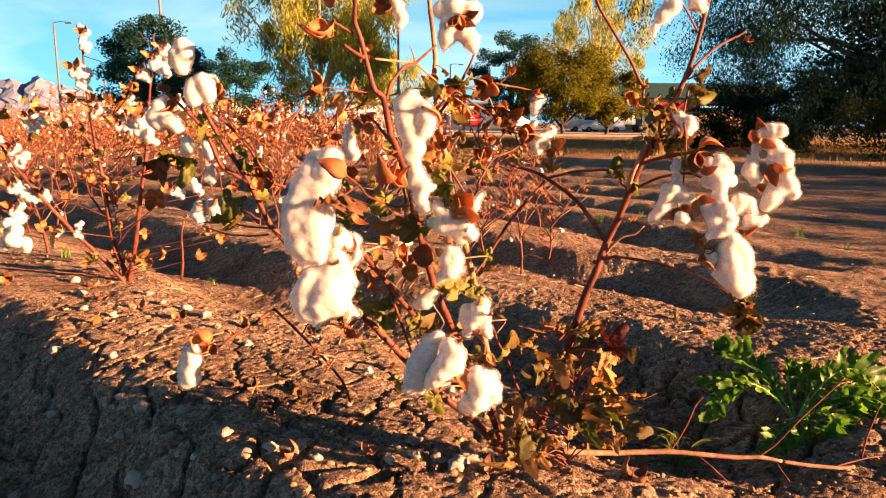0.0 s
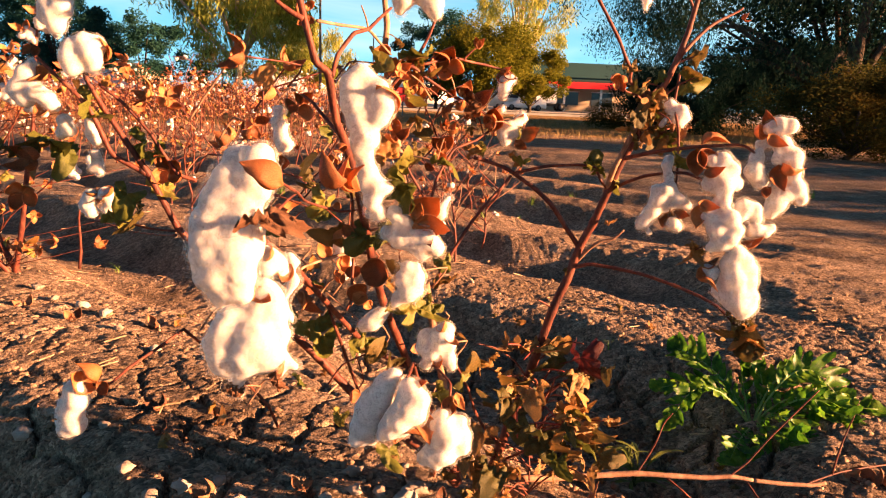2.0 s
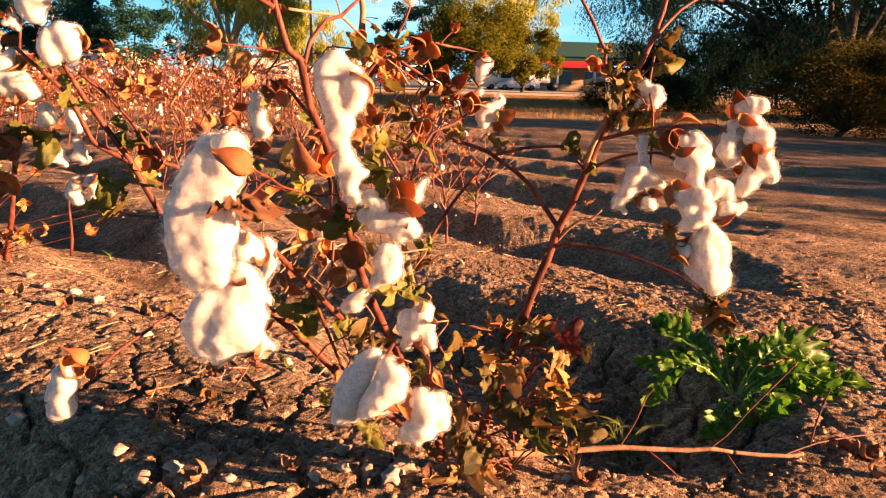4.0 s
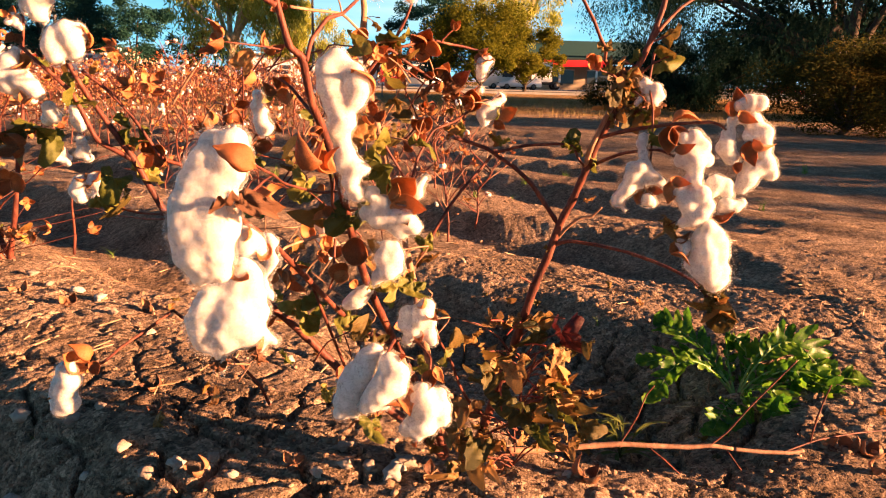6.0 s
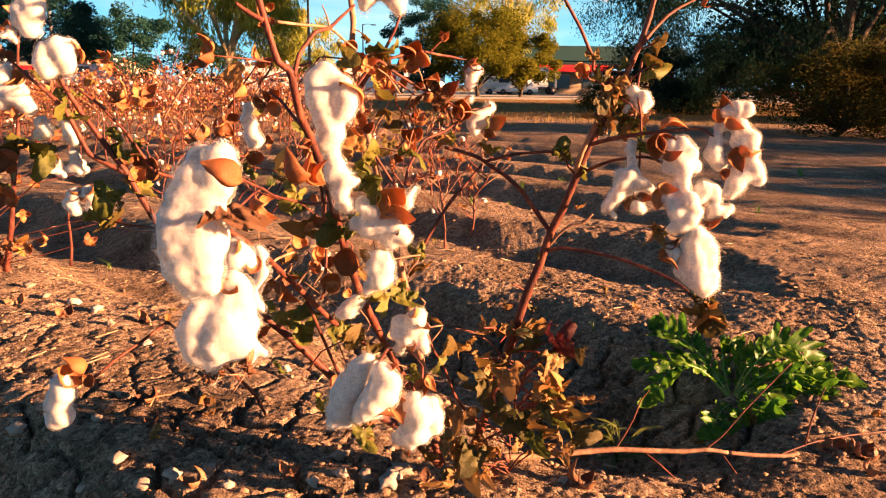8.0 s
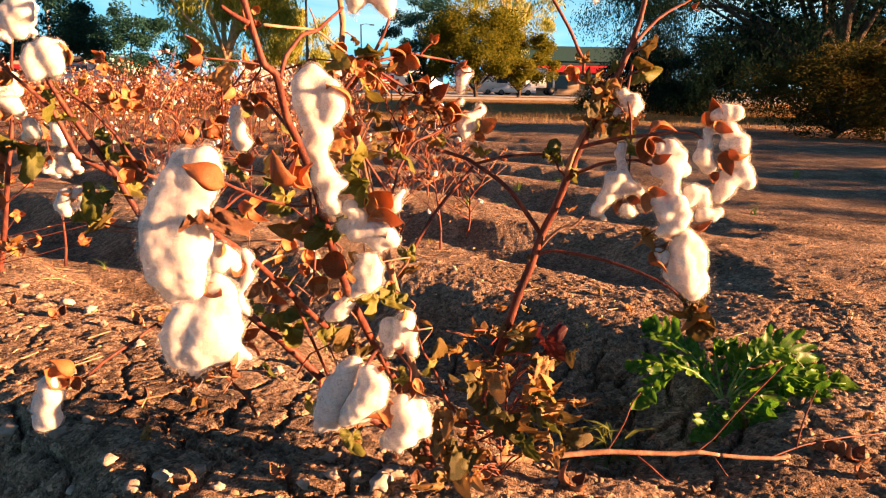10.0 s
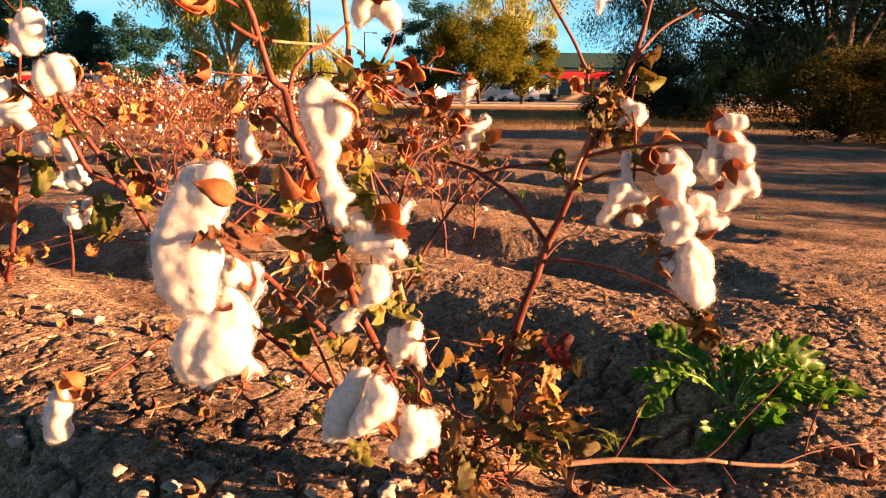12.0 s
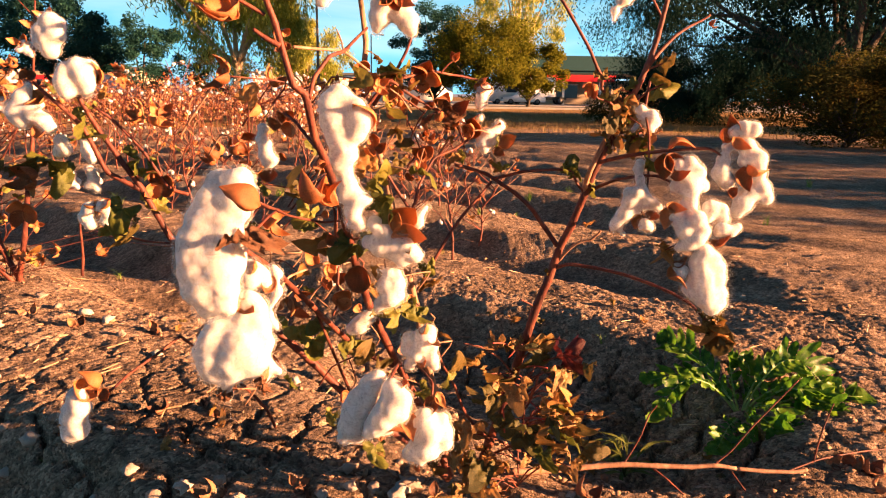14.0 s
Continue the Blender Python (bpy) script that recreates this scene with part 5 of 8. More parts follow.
# front pair and the small cluster above it
lint(plant_b, [(0.073, 1.035, 0.484, 0.0127), (0.062, 1.035, 0.474, 0.017), (0.054, 1.035, 0.457, 0.02), (0.043, 1.035, 0.439, 0.0195), (0.037, 1.035, 0.421, 0.0182), (0.031, 1.035, 0.403, 0.0118), (0.051, 1.035, 0.423, 0.0153), (0.048, 1.035, 0.403, 0.0103)], voxel=0.003, hair=420, hair_length=0.009)
lint(plant_b, [(0.093, 1.015, 0.477, 0.0173), (0.102, 1.01, 0.468, 0.0166), (0.091, 1.01, 0.457, 0.0194), (0.101, 1.01, 0.449, 0.0139), (0.079, 1.01, 0.443, 0.0175), (0.07, 1.015, 0.429, 0.0149), (0.061, 1.02, 0.417, 0.0093), (0.084, 1.015, 0.43, 0.0127)], voxel=0.003, hair=420, hair_length=0.009)
lint(plant_b, [(0.131, 1.03, 0.43, 0.0173), (0.124, 1.03, 0.415, 0.0145), (0.138, 1.025, 0.414, 0.0173), (0.133, 1.03, 0.392, 0.0176), (0.12, 1.03, 0.388, 0.0147), (0.112, 1.035, 0.381, 0.0119), (0.154, 1.035, 0.428, 0.0116), (0.157, 1.035, 0.41, 0.0132), (0.159, 1.035, 0.394, 0.0103), (0.143, 1.03, 0.384, 0.0103), (0.127, 1.03, 0.372, 0.0082)], voxel=0.003, hair=420, hair_length=0.009)
lint(plant_b, [(0.111, 1.13, 0.502, 0.0131), (0.132, 1.125, 0.508, 0.0146), (0.139, 1.125, 0.514, 0.0115), (0.128, 1.125, 0.494, 0.0139), (0.142, 1.125, 0.494, 0.0116), (0.107, 1.13, 0.486, 0.0109), (0.12, 1.125, 0.478, 0.0116), (0.113, 1.13, 0.463, 0.011), (0.144, 1.125, 0.473, 0.0109), (0.147, 1.125, 0.462, 0.0078), (0.132, 1.125, 0.472, 0.0086)], voxel=0.003, hair=320, hair_length=0.008)
carpel(plant_b, (0.141, 1.04, 0.46), (0.137, 1.02, 0.435), (-0.2, -1, 0.1))
carpel(plant_b, (0.148, 1.04, 0.464), (0.159, 1.03, 0.442), (0.6, -1, 0.2))
carpel(plant_b, (0.11, 1.02, 0.447), (0.117, 1.01, 0.408), (0.2, -1, 0))
carpel(plant_b, (0.077, 1.02, 0.406), (0.108, 1, 0.438), (0, -0.4, -1))
carpel(plant_b, (0.057, 1.03, 0.393), (0.038, 1.02, 0.391), (0, -0.5, -1))
carpel(plant_b, (0.093, 1.015, 0.49), (0.114, 1.005, 0.49), (0, -0.6, 1))
carpel(plant_b, (0.139, 1.12, 0.515), (0.154, 1.105, 0.495), (0.7, -0.8, 0))
carpel(plant_b, (0.124, 1.12, 0.482), (0.132, 1.105, 0.465), (0, -1, 0.2))
carpel(plant_b, (0.124, 1.12, 0.518), (0.139, 1.105, 0.531), (0, -0.6, 1))
carpel(plant_b, (0.119, 1.03, 0.368), (0.127, 1.02, 0.361), (0, -1, 0))

# bolls and cases round the upper middle
lint(plant_b, [(-0.072, 1.11, 0.787, 0.0087), (-0.075, 1.11, 0.772, 0.0095), (-0.071, 1.11, 0.757, 0.0117), (-0.067, 1.11, 0.746, 0.0109), (-0.06, 1.11, 0.748, 0.0073), (-0.069, 1.11, 0.767, 0.0087)], hair=260)
for q, tip, f in (((-0.047, 1.1, 0.791), (-0.064, 1.08, 0.801), (0, -1, 0.6)), ((-0.045, 1.1, 0.794), (-0.029, 1.09, 0.813), (0.5, -1, 0)), ((-0.049, 1.1, 0.789), (-0.026, 1.08, 0.779), (0, -1, -0.4)), ((-0.047, 1.1, 0.794), (-0.049, 1.09, 0.812), (-0.5, -1, 0))):
    carpel(plant_b, q, tip, f)
for q, tip, f in (((0.129, 1.27, 0.844), (0.137, 1.25, 0.887), (0.5, -1, 0)), ((0.126, 1.27, 0.848), (0.113, 1.25, 0.877), (-0.7, -1, 0)), ((0.132, 1.27, 0.852), (0.161, 1.25, 0.849), (0, -1, -0.5)), ((0.128, 1.27, 0.852), (0.132, 1.25, 0.83), (0, -1, 0)), ((0.053, 1.24, 0.864), (0.029, 1.22, 0.874), (-0.4, -1, -0.4)), ((0.057, 1.24, 0.86), (0.039, 1.22, 0.844), (-0.3, -1, -0.3)), ((0.061, 1.24, 0.861), (0.054, 1.22, 0.828), (0.3, -1, 0)), ((0.088, 1.25, 0.846), (0.076, 1.24, 0.815), (-0.4, -1, 0)), ((0.162, 1.29, 0.809), (0.164, 1.27, 0.842), (0.4, -1, 0)), ((0.169, 1.29, 0.807), (0.206, 1.27, 0.824), (0, -1, 0.7)), ((0.163, 1.29, 0.809), (0.146, 1.27, 0.831), (-0.6, -1, 0)), ((0.203, 1.32, 0.763), (0.209, 1.3, 0.805), (-0.3, -1, 0)), ((0.206, 1.32, 0.767), (0.19, 1.3, 0.793), (-0.8, -0.6, 0)), ((0.133, 1.28, 0.73), (0.14, 1.26, 0.764), (0.4, -1, 0)), ((0.13, 1.28, 0.734), (0.113, 1.26, 0.76), (-0.4, -1, 0)), ((0.135, 1.28, 0.733), (0.116, 1.26, 0.723), (0, -1, 0.5)), ((0.177, 1.28, 0.879), (0.182, 1.27, 0.897), (0.5, -1, 0)), ((0.175, 1.28, 0.879), (0.171, 1.27, 0.898), (-0.5, -1, 0)), ((0.249, 1.33, 0.758), (0.283, 1.31, 0.77), (0, -1, 0.5)), ((0.246, 1.33, 0.754), (0.25, 1.32, 0.797), (0.4, -1, 0)), ((0.244, 1.33, 0.751), (0.263, 1.32, 0.736), (0, -1, 0.3)), ((0.214, 1.32, 0.853), (0.232, 1.31, 0.858), (0, -1, 0.8)), ((0.218, 1.32, 0.855), (0.218, 1.3, 0.83), (-0.2, -1, 0)), ((0.223, 1.32, 0.855), (0.238, 1.3, 0.836), (0.6, -1, 0)), ((0.217, 1.33, 0.78), (0.213, 1.31, 0.808), (0.8, -0.8, 0)), ((0.106, 1.2, 0.713), (0.116, 1.18, 0.725), (0, -1, 0)), ((0.015, 1, 0.748), (0.011, 0.98, 0.757), (0, -1, 0))):
    carpel(plant_b, q, tip, f, wide=1.1)
lint(plant_b, [(0.221, 1.32, 0.836, 0.0116), (0.221, 1.315, 0.825, 0.0116), (0.219, 1.315, 0.816, 0.008), (0.23, 1.32, 0.841, 0.0089)], hair=200)
lint(plant_b, [(0.252, 1.33, 0.789, 0.0081), (0.245, 1.33, 0.777, 0.0108), (0.233, 1.325, 0.771, 0.0117), (0.226, 1.325, 0.76, 0.0117), (0.242, 1.325, 0.763, 0.0117), (0.228, 1.325, 0.748, 0.0081), (0.221, 1.33, 0.797, 0.0072), (0.257, 1.33, 0.784, 0.0063)], hair=240)
for q, tip, s, g in (((0.074, 1.25, 0.857), (0.2, -0.4, 1), 0.03, False), ((0.08, 1.25, 0.861), (0.7, -0.4, 0.7), 0.035, True), ((0.096, 1.25, 0.865), (0.7, -0.5, 0.4), 0.03, True), ((0.088, 1.25, 0.854), (-0.4, -0.5, 0.9), 0.03, False), ((0.1, 1.25, 0.843), (0.8, -0.4, -0.4), 0.03, False), ((0.08, 1.25, 0.815), (0.3, -0.6, -0.8), 0.04, True), ((0.076, 1.25, 0.842), (-0.6, -0.6, 0.2), 0.028, False), ((0.065, 1.24, 0.879), (0.1, -0.4, 1), 0.022, False), ((0.112, 1.27, 0.755), (-0.5, -0.4, 0.5), 0.025, False), ((0.095, 1.25, 0.736), (-0.2, -0.4, -0.8), 0.03, False), ((0.173, 1.32, 0.732), (0.8, -0.5, 0.5), 0.026, False), ((0.191, 1.32, 0.736), (0.6, -0.6, -0.4), 0.025, True), ((0.248, 1.33, 0.771), (0.5, -0.7, -0.5), 0.03, True)):
    leaf(plant_b, q, s, tip, green=g)
# top bolls
lint(plant_b, [(0.074, 1.2, 0.948, 0.0178), (0.069, 1.2, 0.93, 0.0161), (0.065, 1.2, 0.916, 0.0089), (0.088, 1.21, 0.957, 0.0196), (0.097, 1.2, 0.938, 0.0177), (0.107, 1.2, 0.927, 0.0161), (0.112, 1.2, 0.915, 0.0096), (0.084, 1.21, 0.939, 0.013), (0.081, 1.21, 0.978, 0.0197), (0.107, 1.21, 0.971, 0.0196), (0.058, 1.21, 0.974, 0.0148)], hair=360)
for q, tip, f in (((0.087, 1.17, 0.961), (0.096, 1.155, 0.929), (0.2, -1, 0)), ((0.09, 1.17, 0.96), (0.119, 1.16, 0.937), (0.5, -1, 0.2)), ((0.084, 1.17, 0.96), (0.07, 1.16, 0.938), (-0.5, -1, 0.2)), ((0.093, 1.18, 0.966), (0.125, 1.17, 0.962), (0.2, -1, 0.6))):
    carpel(plant_b, q, tip, f)
# dry cases and bracts crowded along the crossing branch
for k in range(21):
    p = Vector((0.055, 1.24, 0.842)).lerp(Vector((0.214, 1.32, 0.775)), mess.random()) + Vector((mess.gauss(0, 0.018), mess.gauss(0, 0.02), mess.gauss(0, 0.022)))
    d = Vector((mess.uniform(-1, 1), mess.uniform(-1, 0.1), mess.uniform(-0.5, 1))).normalized()
    limb("twig", plant_b, BARK if k % 2 else DRYBARK, [p - d * 0.045 + Vector((0, 0.01, -0.012)), p - d * 0.02, p], 0.0013, 0.0009, sides=5, steps=3)
    if k % 3 == 0:
        burr(plant_b, p, d, mess.uniform(0.016, 0.025), spread=66, count=4)
    elif k % 3 == 1:
        leaf(plant_b, p, mess.uniform(0.016, 0.03), d, mesh=WITHERED[k % 3] if k % 2 else LEAVES[k % 6])
    else:
        carpel(plant_b, p, p + d * mess.uniform(0.018, 0.03), (0.3, -1, 0.2))
lint(plant_b, [(0.424, 1.28, 0.976, 0.0145), (0.411, 1.28, 0.956, 0.0081), (0.411, 1.28, 0.944, 0.0045), (0.438, 1.28, 0.991, 0.0165)], hair=200)
carpel(plant_b, (-0.064, 0.95, 0.906), (-0.093, 0.93, 0.905), (0, -0.4, 1), wide=1.1)
carpel(plant_b, (-0.062, 0.95, 0.909), (-0.086, 0.93, 0.916), (0, -1, -0.2), wide=1.08)
carpel(plant_b, (-0.058, 0.95, 0.911), (-0.061, 0.94, 0.896), (0.5, -1, 0))
for q, tip, f in (((-0.022, 0.99, 0.885), (-0.031, 0.975, 0.893), (0, -1, 0.5)), ((-0.02, 0.99, 0.887), (-0.012, 0.98, 0.898), (0.5, -1, 0)), ((-0.021, 0.99, 0.883), (-0.028, 0.975, 0.868), (-0.3, -1, 0)), ((-0.019, 0.99, 0.883), (-0.013, 0.98, 0.872), (0.4, -1, 0))):
    carpel(plant_b, q, tip, f)

lint(plant_b, [(-0.002, 1.15, 0.965, 0.0119), (0.003, 1.15, 0.953, 0.0109), (-0.001, 1.15, 0.943, 0.0082), (-0.006, 1.15, 0.979, 0.011)], hair=220)
burr(plant_b, (-0.02, 1.15, 0.973), (-0.2, -1, -0.2), 0.034, spread=40)
limb("twig", plant_b, BARK, [(-0.006, 1.15, 1.028), (-0.01, 1.15, 0.996), (-0.015, 1.15, 0.975)], 0.0016, 0.0012, sides=5, steps=3)
carpel(plant_b, (-0.057, 0.96, 0.923), (-0.105, 0.94, 0.908), (0, -0.3, 1), wide=1.08)
carpel(plant_b, (-0.061, 0.96, 0.936), (-0.069, 0.95, 0.958), (-0.4, -1, 0), wide=1.1)
limb("twig", plant_b, BARK, [(-0.035, 0.97, 0.907), (-0.048, 0.965, 0.914), (-0.06, 0.96, 0.921)], 0.0022, 0.0018, sides=6, steps=3)

# bolls at the far end of the left stem
lint(plant_b, [(-0.353, 1.205, 0.855, 0.0133), (-0.353, 1.2, 0.84, 0.0158), (-0.352, 1.2, 0.828, 0.0132), (-0.338, 1.205, 0.86, 0.0149), (-0.326, 1.21, 0.858, 0.0149), (-0.331, 1.2, 0.848, 0.0157), (-0.327, 1.205, 0.839, 0.0131), (-0.328, 1.205, 0.829, 0.0105)], hair=300)
carpel(plant_b, (-0.329, 1.215, 0.841), (-0.309, 1.2, 0.871), (-0.5, -1, 0.1), wide=1.08)
carpel(plant_b, (-0.326, 1.215, 0.844), (-0.298, 1.2, 0.858), (0, -1, 0.4))
lint(plant_b, [(-0.378, 1.24, 0.903, 0.0148), (-0.391, 1.24, 0.896, 0.0148), (-0.387, 1.24, 0.885, 0.0148), (-0.4, 1.245, 0.907, 0.0131), (-0.376, 1.245, 0.917, 0.012), (-0.387, 1.245, 0.922, 0.0149), (-0.405, 1.245, 0.893, 0.0112)], hair=260)
lint(plant_b, [(-0.416, 1.21, 0.818, 0.0146), (-0.424, 1.21, 0.8, 0.0183), (-0.403, 1.205, 0.797, 0.0145), (-0.391, 1.205, 0.79, 0.0135), (-0.384, 1.205, 0.78, 0.0116), (-0.418, 1.21, 0.789, 0.0146), (-0.407, 1.21, 0.833, 0.0082)], hair=280)
for q, tip, f in (((-0.402, 1.21, 0.829), (-0.379, 1.19, 0.809), (0, -1, 0.2)), ((-0.403, 1.21, 0.828), (-0.402, 1.19, 0.806), (-0.4, -1, 0)), ((-0.398, 1.2, 0.786), (-0.386, 1.18, 0.761), (0.2, -1, 0)), ((-0.411, 1.22, 0.855), (-0.397, 1.21, 0.84), (0, -1, 0.4)), ((-0.414, 1.22, 0.858), (-0.418, 1.21, 0.84), (0, -1, 0))):
    carpel(plant_b, q, tip, f)
lint(plant_b, [(-0.381, 1.23, 0.759, 0.011), (-0.374, 1.23, 0.748, 0.0109), (-0.389, 1.235, 0.743, 0.0092), (-0.348, 1.23, 0.759, 0.0099), (-0.347, 1.23, 0.744, 0.0108), (-0.342, 1.23, 0.733, 0.0081)], hair=220)
lint(plant_b, [(-0.348, 1.24, 0.716, 0.0091), (-0.346, 1.24, 0.704, 0.01), (-0.343, 1.24, 0.692, 0.0073), (-0.354, 1.24, 0.696, 0.0082)], hair=200)
for q, tip, s, g in (((-0.346, 1.22, 0.786), (0.5, -0.5, -0.3), 0.045, True), ((-0.333, 1.22, 0.775), (0.5, -0.5, -0.7), 0.04, True), ((-0.397, 1.22, 0.733), (0.6, -0.6, -0.2), 0.055, True), ((-0.384, 1.22, 0.721), (0.5, -0.6, -0.7), 0.05, True), ((-0.41, 1.22, 0.725), (-0.5, -0.6, -0.5), 0.05, False), ((-0.289, 1.24, 0.733), (0.7, -0.4, -0.3), 0.045, True), ((-0.274, 1.25, 0.72), (0.6, -0.5, -0.7), 0.04, True), ((-0.316, 1.26, 0.657), (-0.3, -0.5, -0.8), 0.05, True), ((-0.364, 1.32, 0.604), (0.5, -0.5, 0.6), 0.05, True), ((-0.319, 1.3, 0.63), (0.4, -0.4, -0.9), 0.05, False), ((-0.266, 1.26, 0.674), (0.2, -0.5, -0.8), 0.05, True), ((-0.445, 1.22, 0.717), (0.5, -0.6, -0.3), 0.05, False)):
    leaf(plant_b, q, s, tip, green=g)
burr(plant_b, (-0.247, 1.24, 0.795), (0.6, -0.6, 0.5), 0.03, spread=60)
burr(plant_b, (-0.275, 1.24, 0.798), (-0.6, -0.5, 0.6), 0.028, spread=55)
burr(plant_b, (-0.416, 1.2, 0.708), (-0.4, -0.8, 0.3), 0.036, spread=50)
burr(plant_b, (-0.429, 1.2, 0.665), (0.5, -0.8, -0.3), 0.034, spread=50)
burr(plant_b, (-0.253, 1.25, 0.696), (0.2, -1, 0.1), 0.035, spread=55)

# low boll on its own dry twig
low_boll = thing("cotton_sprig", "thin dry twig with one white boll above the soil", "cotton sprig")
limb("twig", low_boll, BARK, [(-0.254, 1.28, 0.45), (-0.279, 1.25, 0.433), (-0.302, 1.2, 0.422), (-0.309, 1.15, 0.418), (-0.325, 1.135, 0.422)], 0.0024, 0.0016)
limb("twig", low_boll, BARK, [(-0.254, 1.28, 0.45), (-0.225, 1.33, 0.392), (-0.191, 1.4, 0.311), (-0.167, 1.46, 0.238), (-0.163, 1.52, 0.166)], 0.0024, 0.003)
lint(low_boll, [(-0.35, 1.135, 0.414, 0.0161), (-0.344, 1.13, 0.402, 0.017), (-0.359, 1.135, 0.396, 0.0145), (-0.351, 1.13, 0.385, 0.0171), (-0.364, 1.135, 0.375, 0.0137), (-0.35, 1.13, 0.369, 0.0172), (-0.361, 1.13, 0.36, 0.0128), (-0.368, 1.135, 0.383, 0.01)], hair=260, hair_length=0.008)
for q, tip, f in (((-0.318, 1.135, 0.420), (-0.348, 1.112, 0.447), (0.1, -0.7, 0.7)), ((-0.318, 1.135, 0.429), (-0.338, 1.125, 0.46), (-0.3, 0.4, -1)), ((-0.318, 1.13, 0.427), (-0.298, 1.12, 0.412), (0.3, -1, 0)), ((-0.365, 1.13, 0.39), (-0.372, 1.12, 0.374), (-0.6, -1, 0))):
    carpel(low_boll, q, tip, f, wide=1.15)

# broken stalk lying on the soil
stalk = thing("fallen_stalk", "broken reddish cotton stalk lying across the soil", "stalk")
limb("main_stalk", stalk, DRYBARK, [(0.31, 1.44, 0.108), (0.372, 1.46, 0.097), (0.433, 1.475, 0.092), (0.498, 1.48, 0.095), (0.551, 1.48, 0.098), (0.619, 1.475, 0.097), (0.69, 1.475, 0.094), (0.74, 1.475, 0.097), (0.786, 1.475, 0.089)], 0.0068, 0.0042, knots=0.15, sides=10)
limb("side_stalk", stalk, DRYBARK, [(0.786, 1.475, 0.089), (0.84, 1.475, 0.083), (0.906, 1.475, 0.08), (0.939, 1.48, 0.082)], 0.0045, 0.004)
for pts in ([(0.55, 1.48, 0.099), (0.572, 1.49, 0.129), (0.586, 1.49, 0.161), (0.602, 1.5, 0.197), (0.617, 1.5, 0.219)], [(0.735, 1.475, 0.097), (0.772, 1.48, 0.126), (0.818, 1.49, 0.177), (0.875, 1.5, 0.235), (0.907, 1.5, 0.274)], [(0.957, 1.49, 0.096), (0.963, 1.49, 0.148), (0.98, 1.5, 0.19), (0.989, 1.5, 0.221)], [(0.61, 1.475, 0.092), (0.635, 1.45, 0.078), (0.671, 1.43, 0.049), (0.705, 1.41, 0.024)], [(0.772, 1.47, 0.087), (0.786, 1.44, 0.066), (0.811, 1.42, 0.04), (0.849, 1.4, 0.021)], [(0.894, 1.475, 0.082), (0.98, 1.5, 0.095), (1.086, 1.53, 0.094), (1.198, 1.56, 0.086)]):
    limb("twig", stalk, BARK, pts, 0.0022, 0.0013)

# ---- green weeds and small plants on the soil ----


def narrow_leaf(name, seed, material, width=0.075):
    """A long, narrow, arching leaf of unit length along +y, folded along its midrib."""
    rnd = random.Random(seed)
    verts, faces = [], []
    n = 12
    arch = rnd.uniform(0.7, 1.3)
    for i in range(n + 1):
        v = i / n
        w = width * (math.sin(math.pi * (0.06 + 0.92 * v)) ** 0.75) * (1 - 0.25 * v) + 0.003
        y = math.sin(v * arch) / arch
        z = -(1 - math.cos(v * arch)) / arch
        for j in (-2, -1, 0, 1, 2):
            verts.append((w * j / 2 + 0.02 * math.sin(v * 4 + seed), y, z + abs(j) * w * 0.22 + 0.008 * math.sin(v * 17 + j + seed)))
    for i in range(n):
        for j in range(4):
            a = i * 5 + j
            faces.append((a, a + 1, a + 6, a + 5))
    return mesh_of(name, verts, faces, material)


NARROW = [narrow_leaf("leaf", 70 + k, HERB) for k in range(3)]


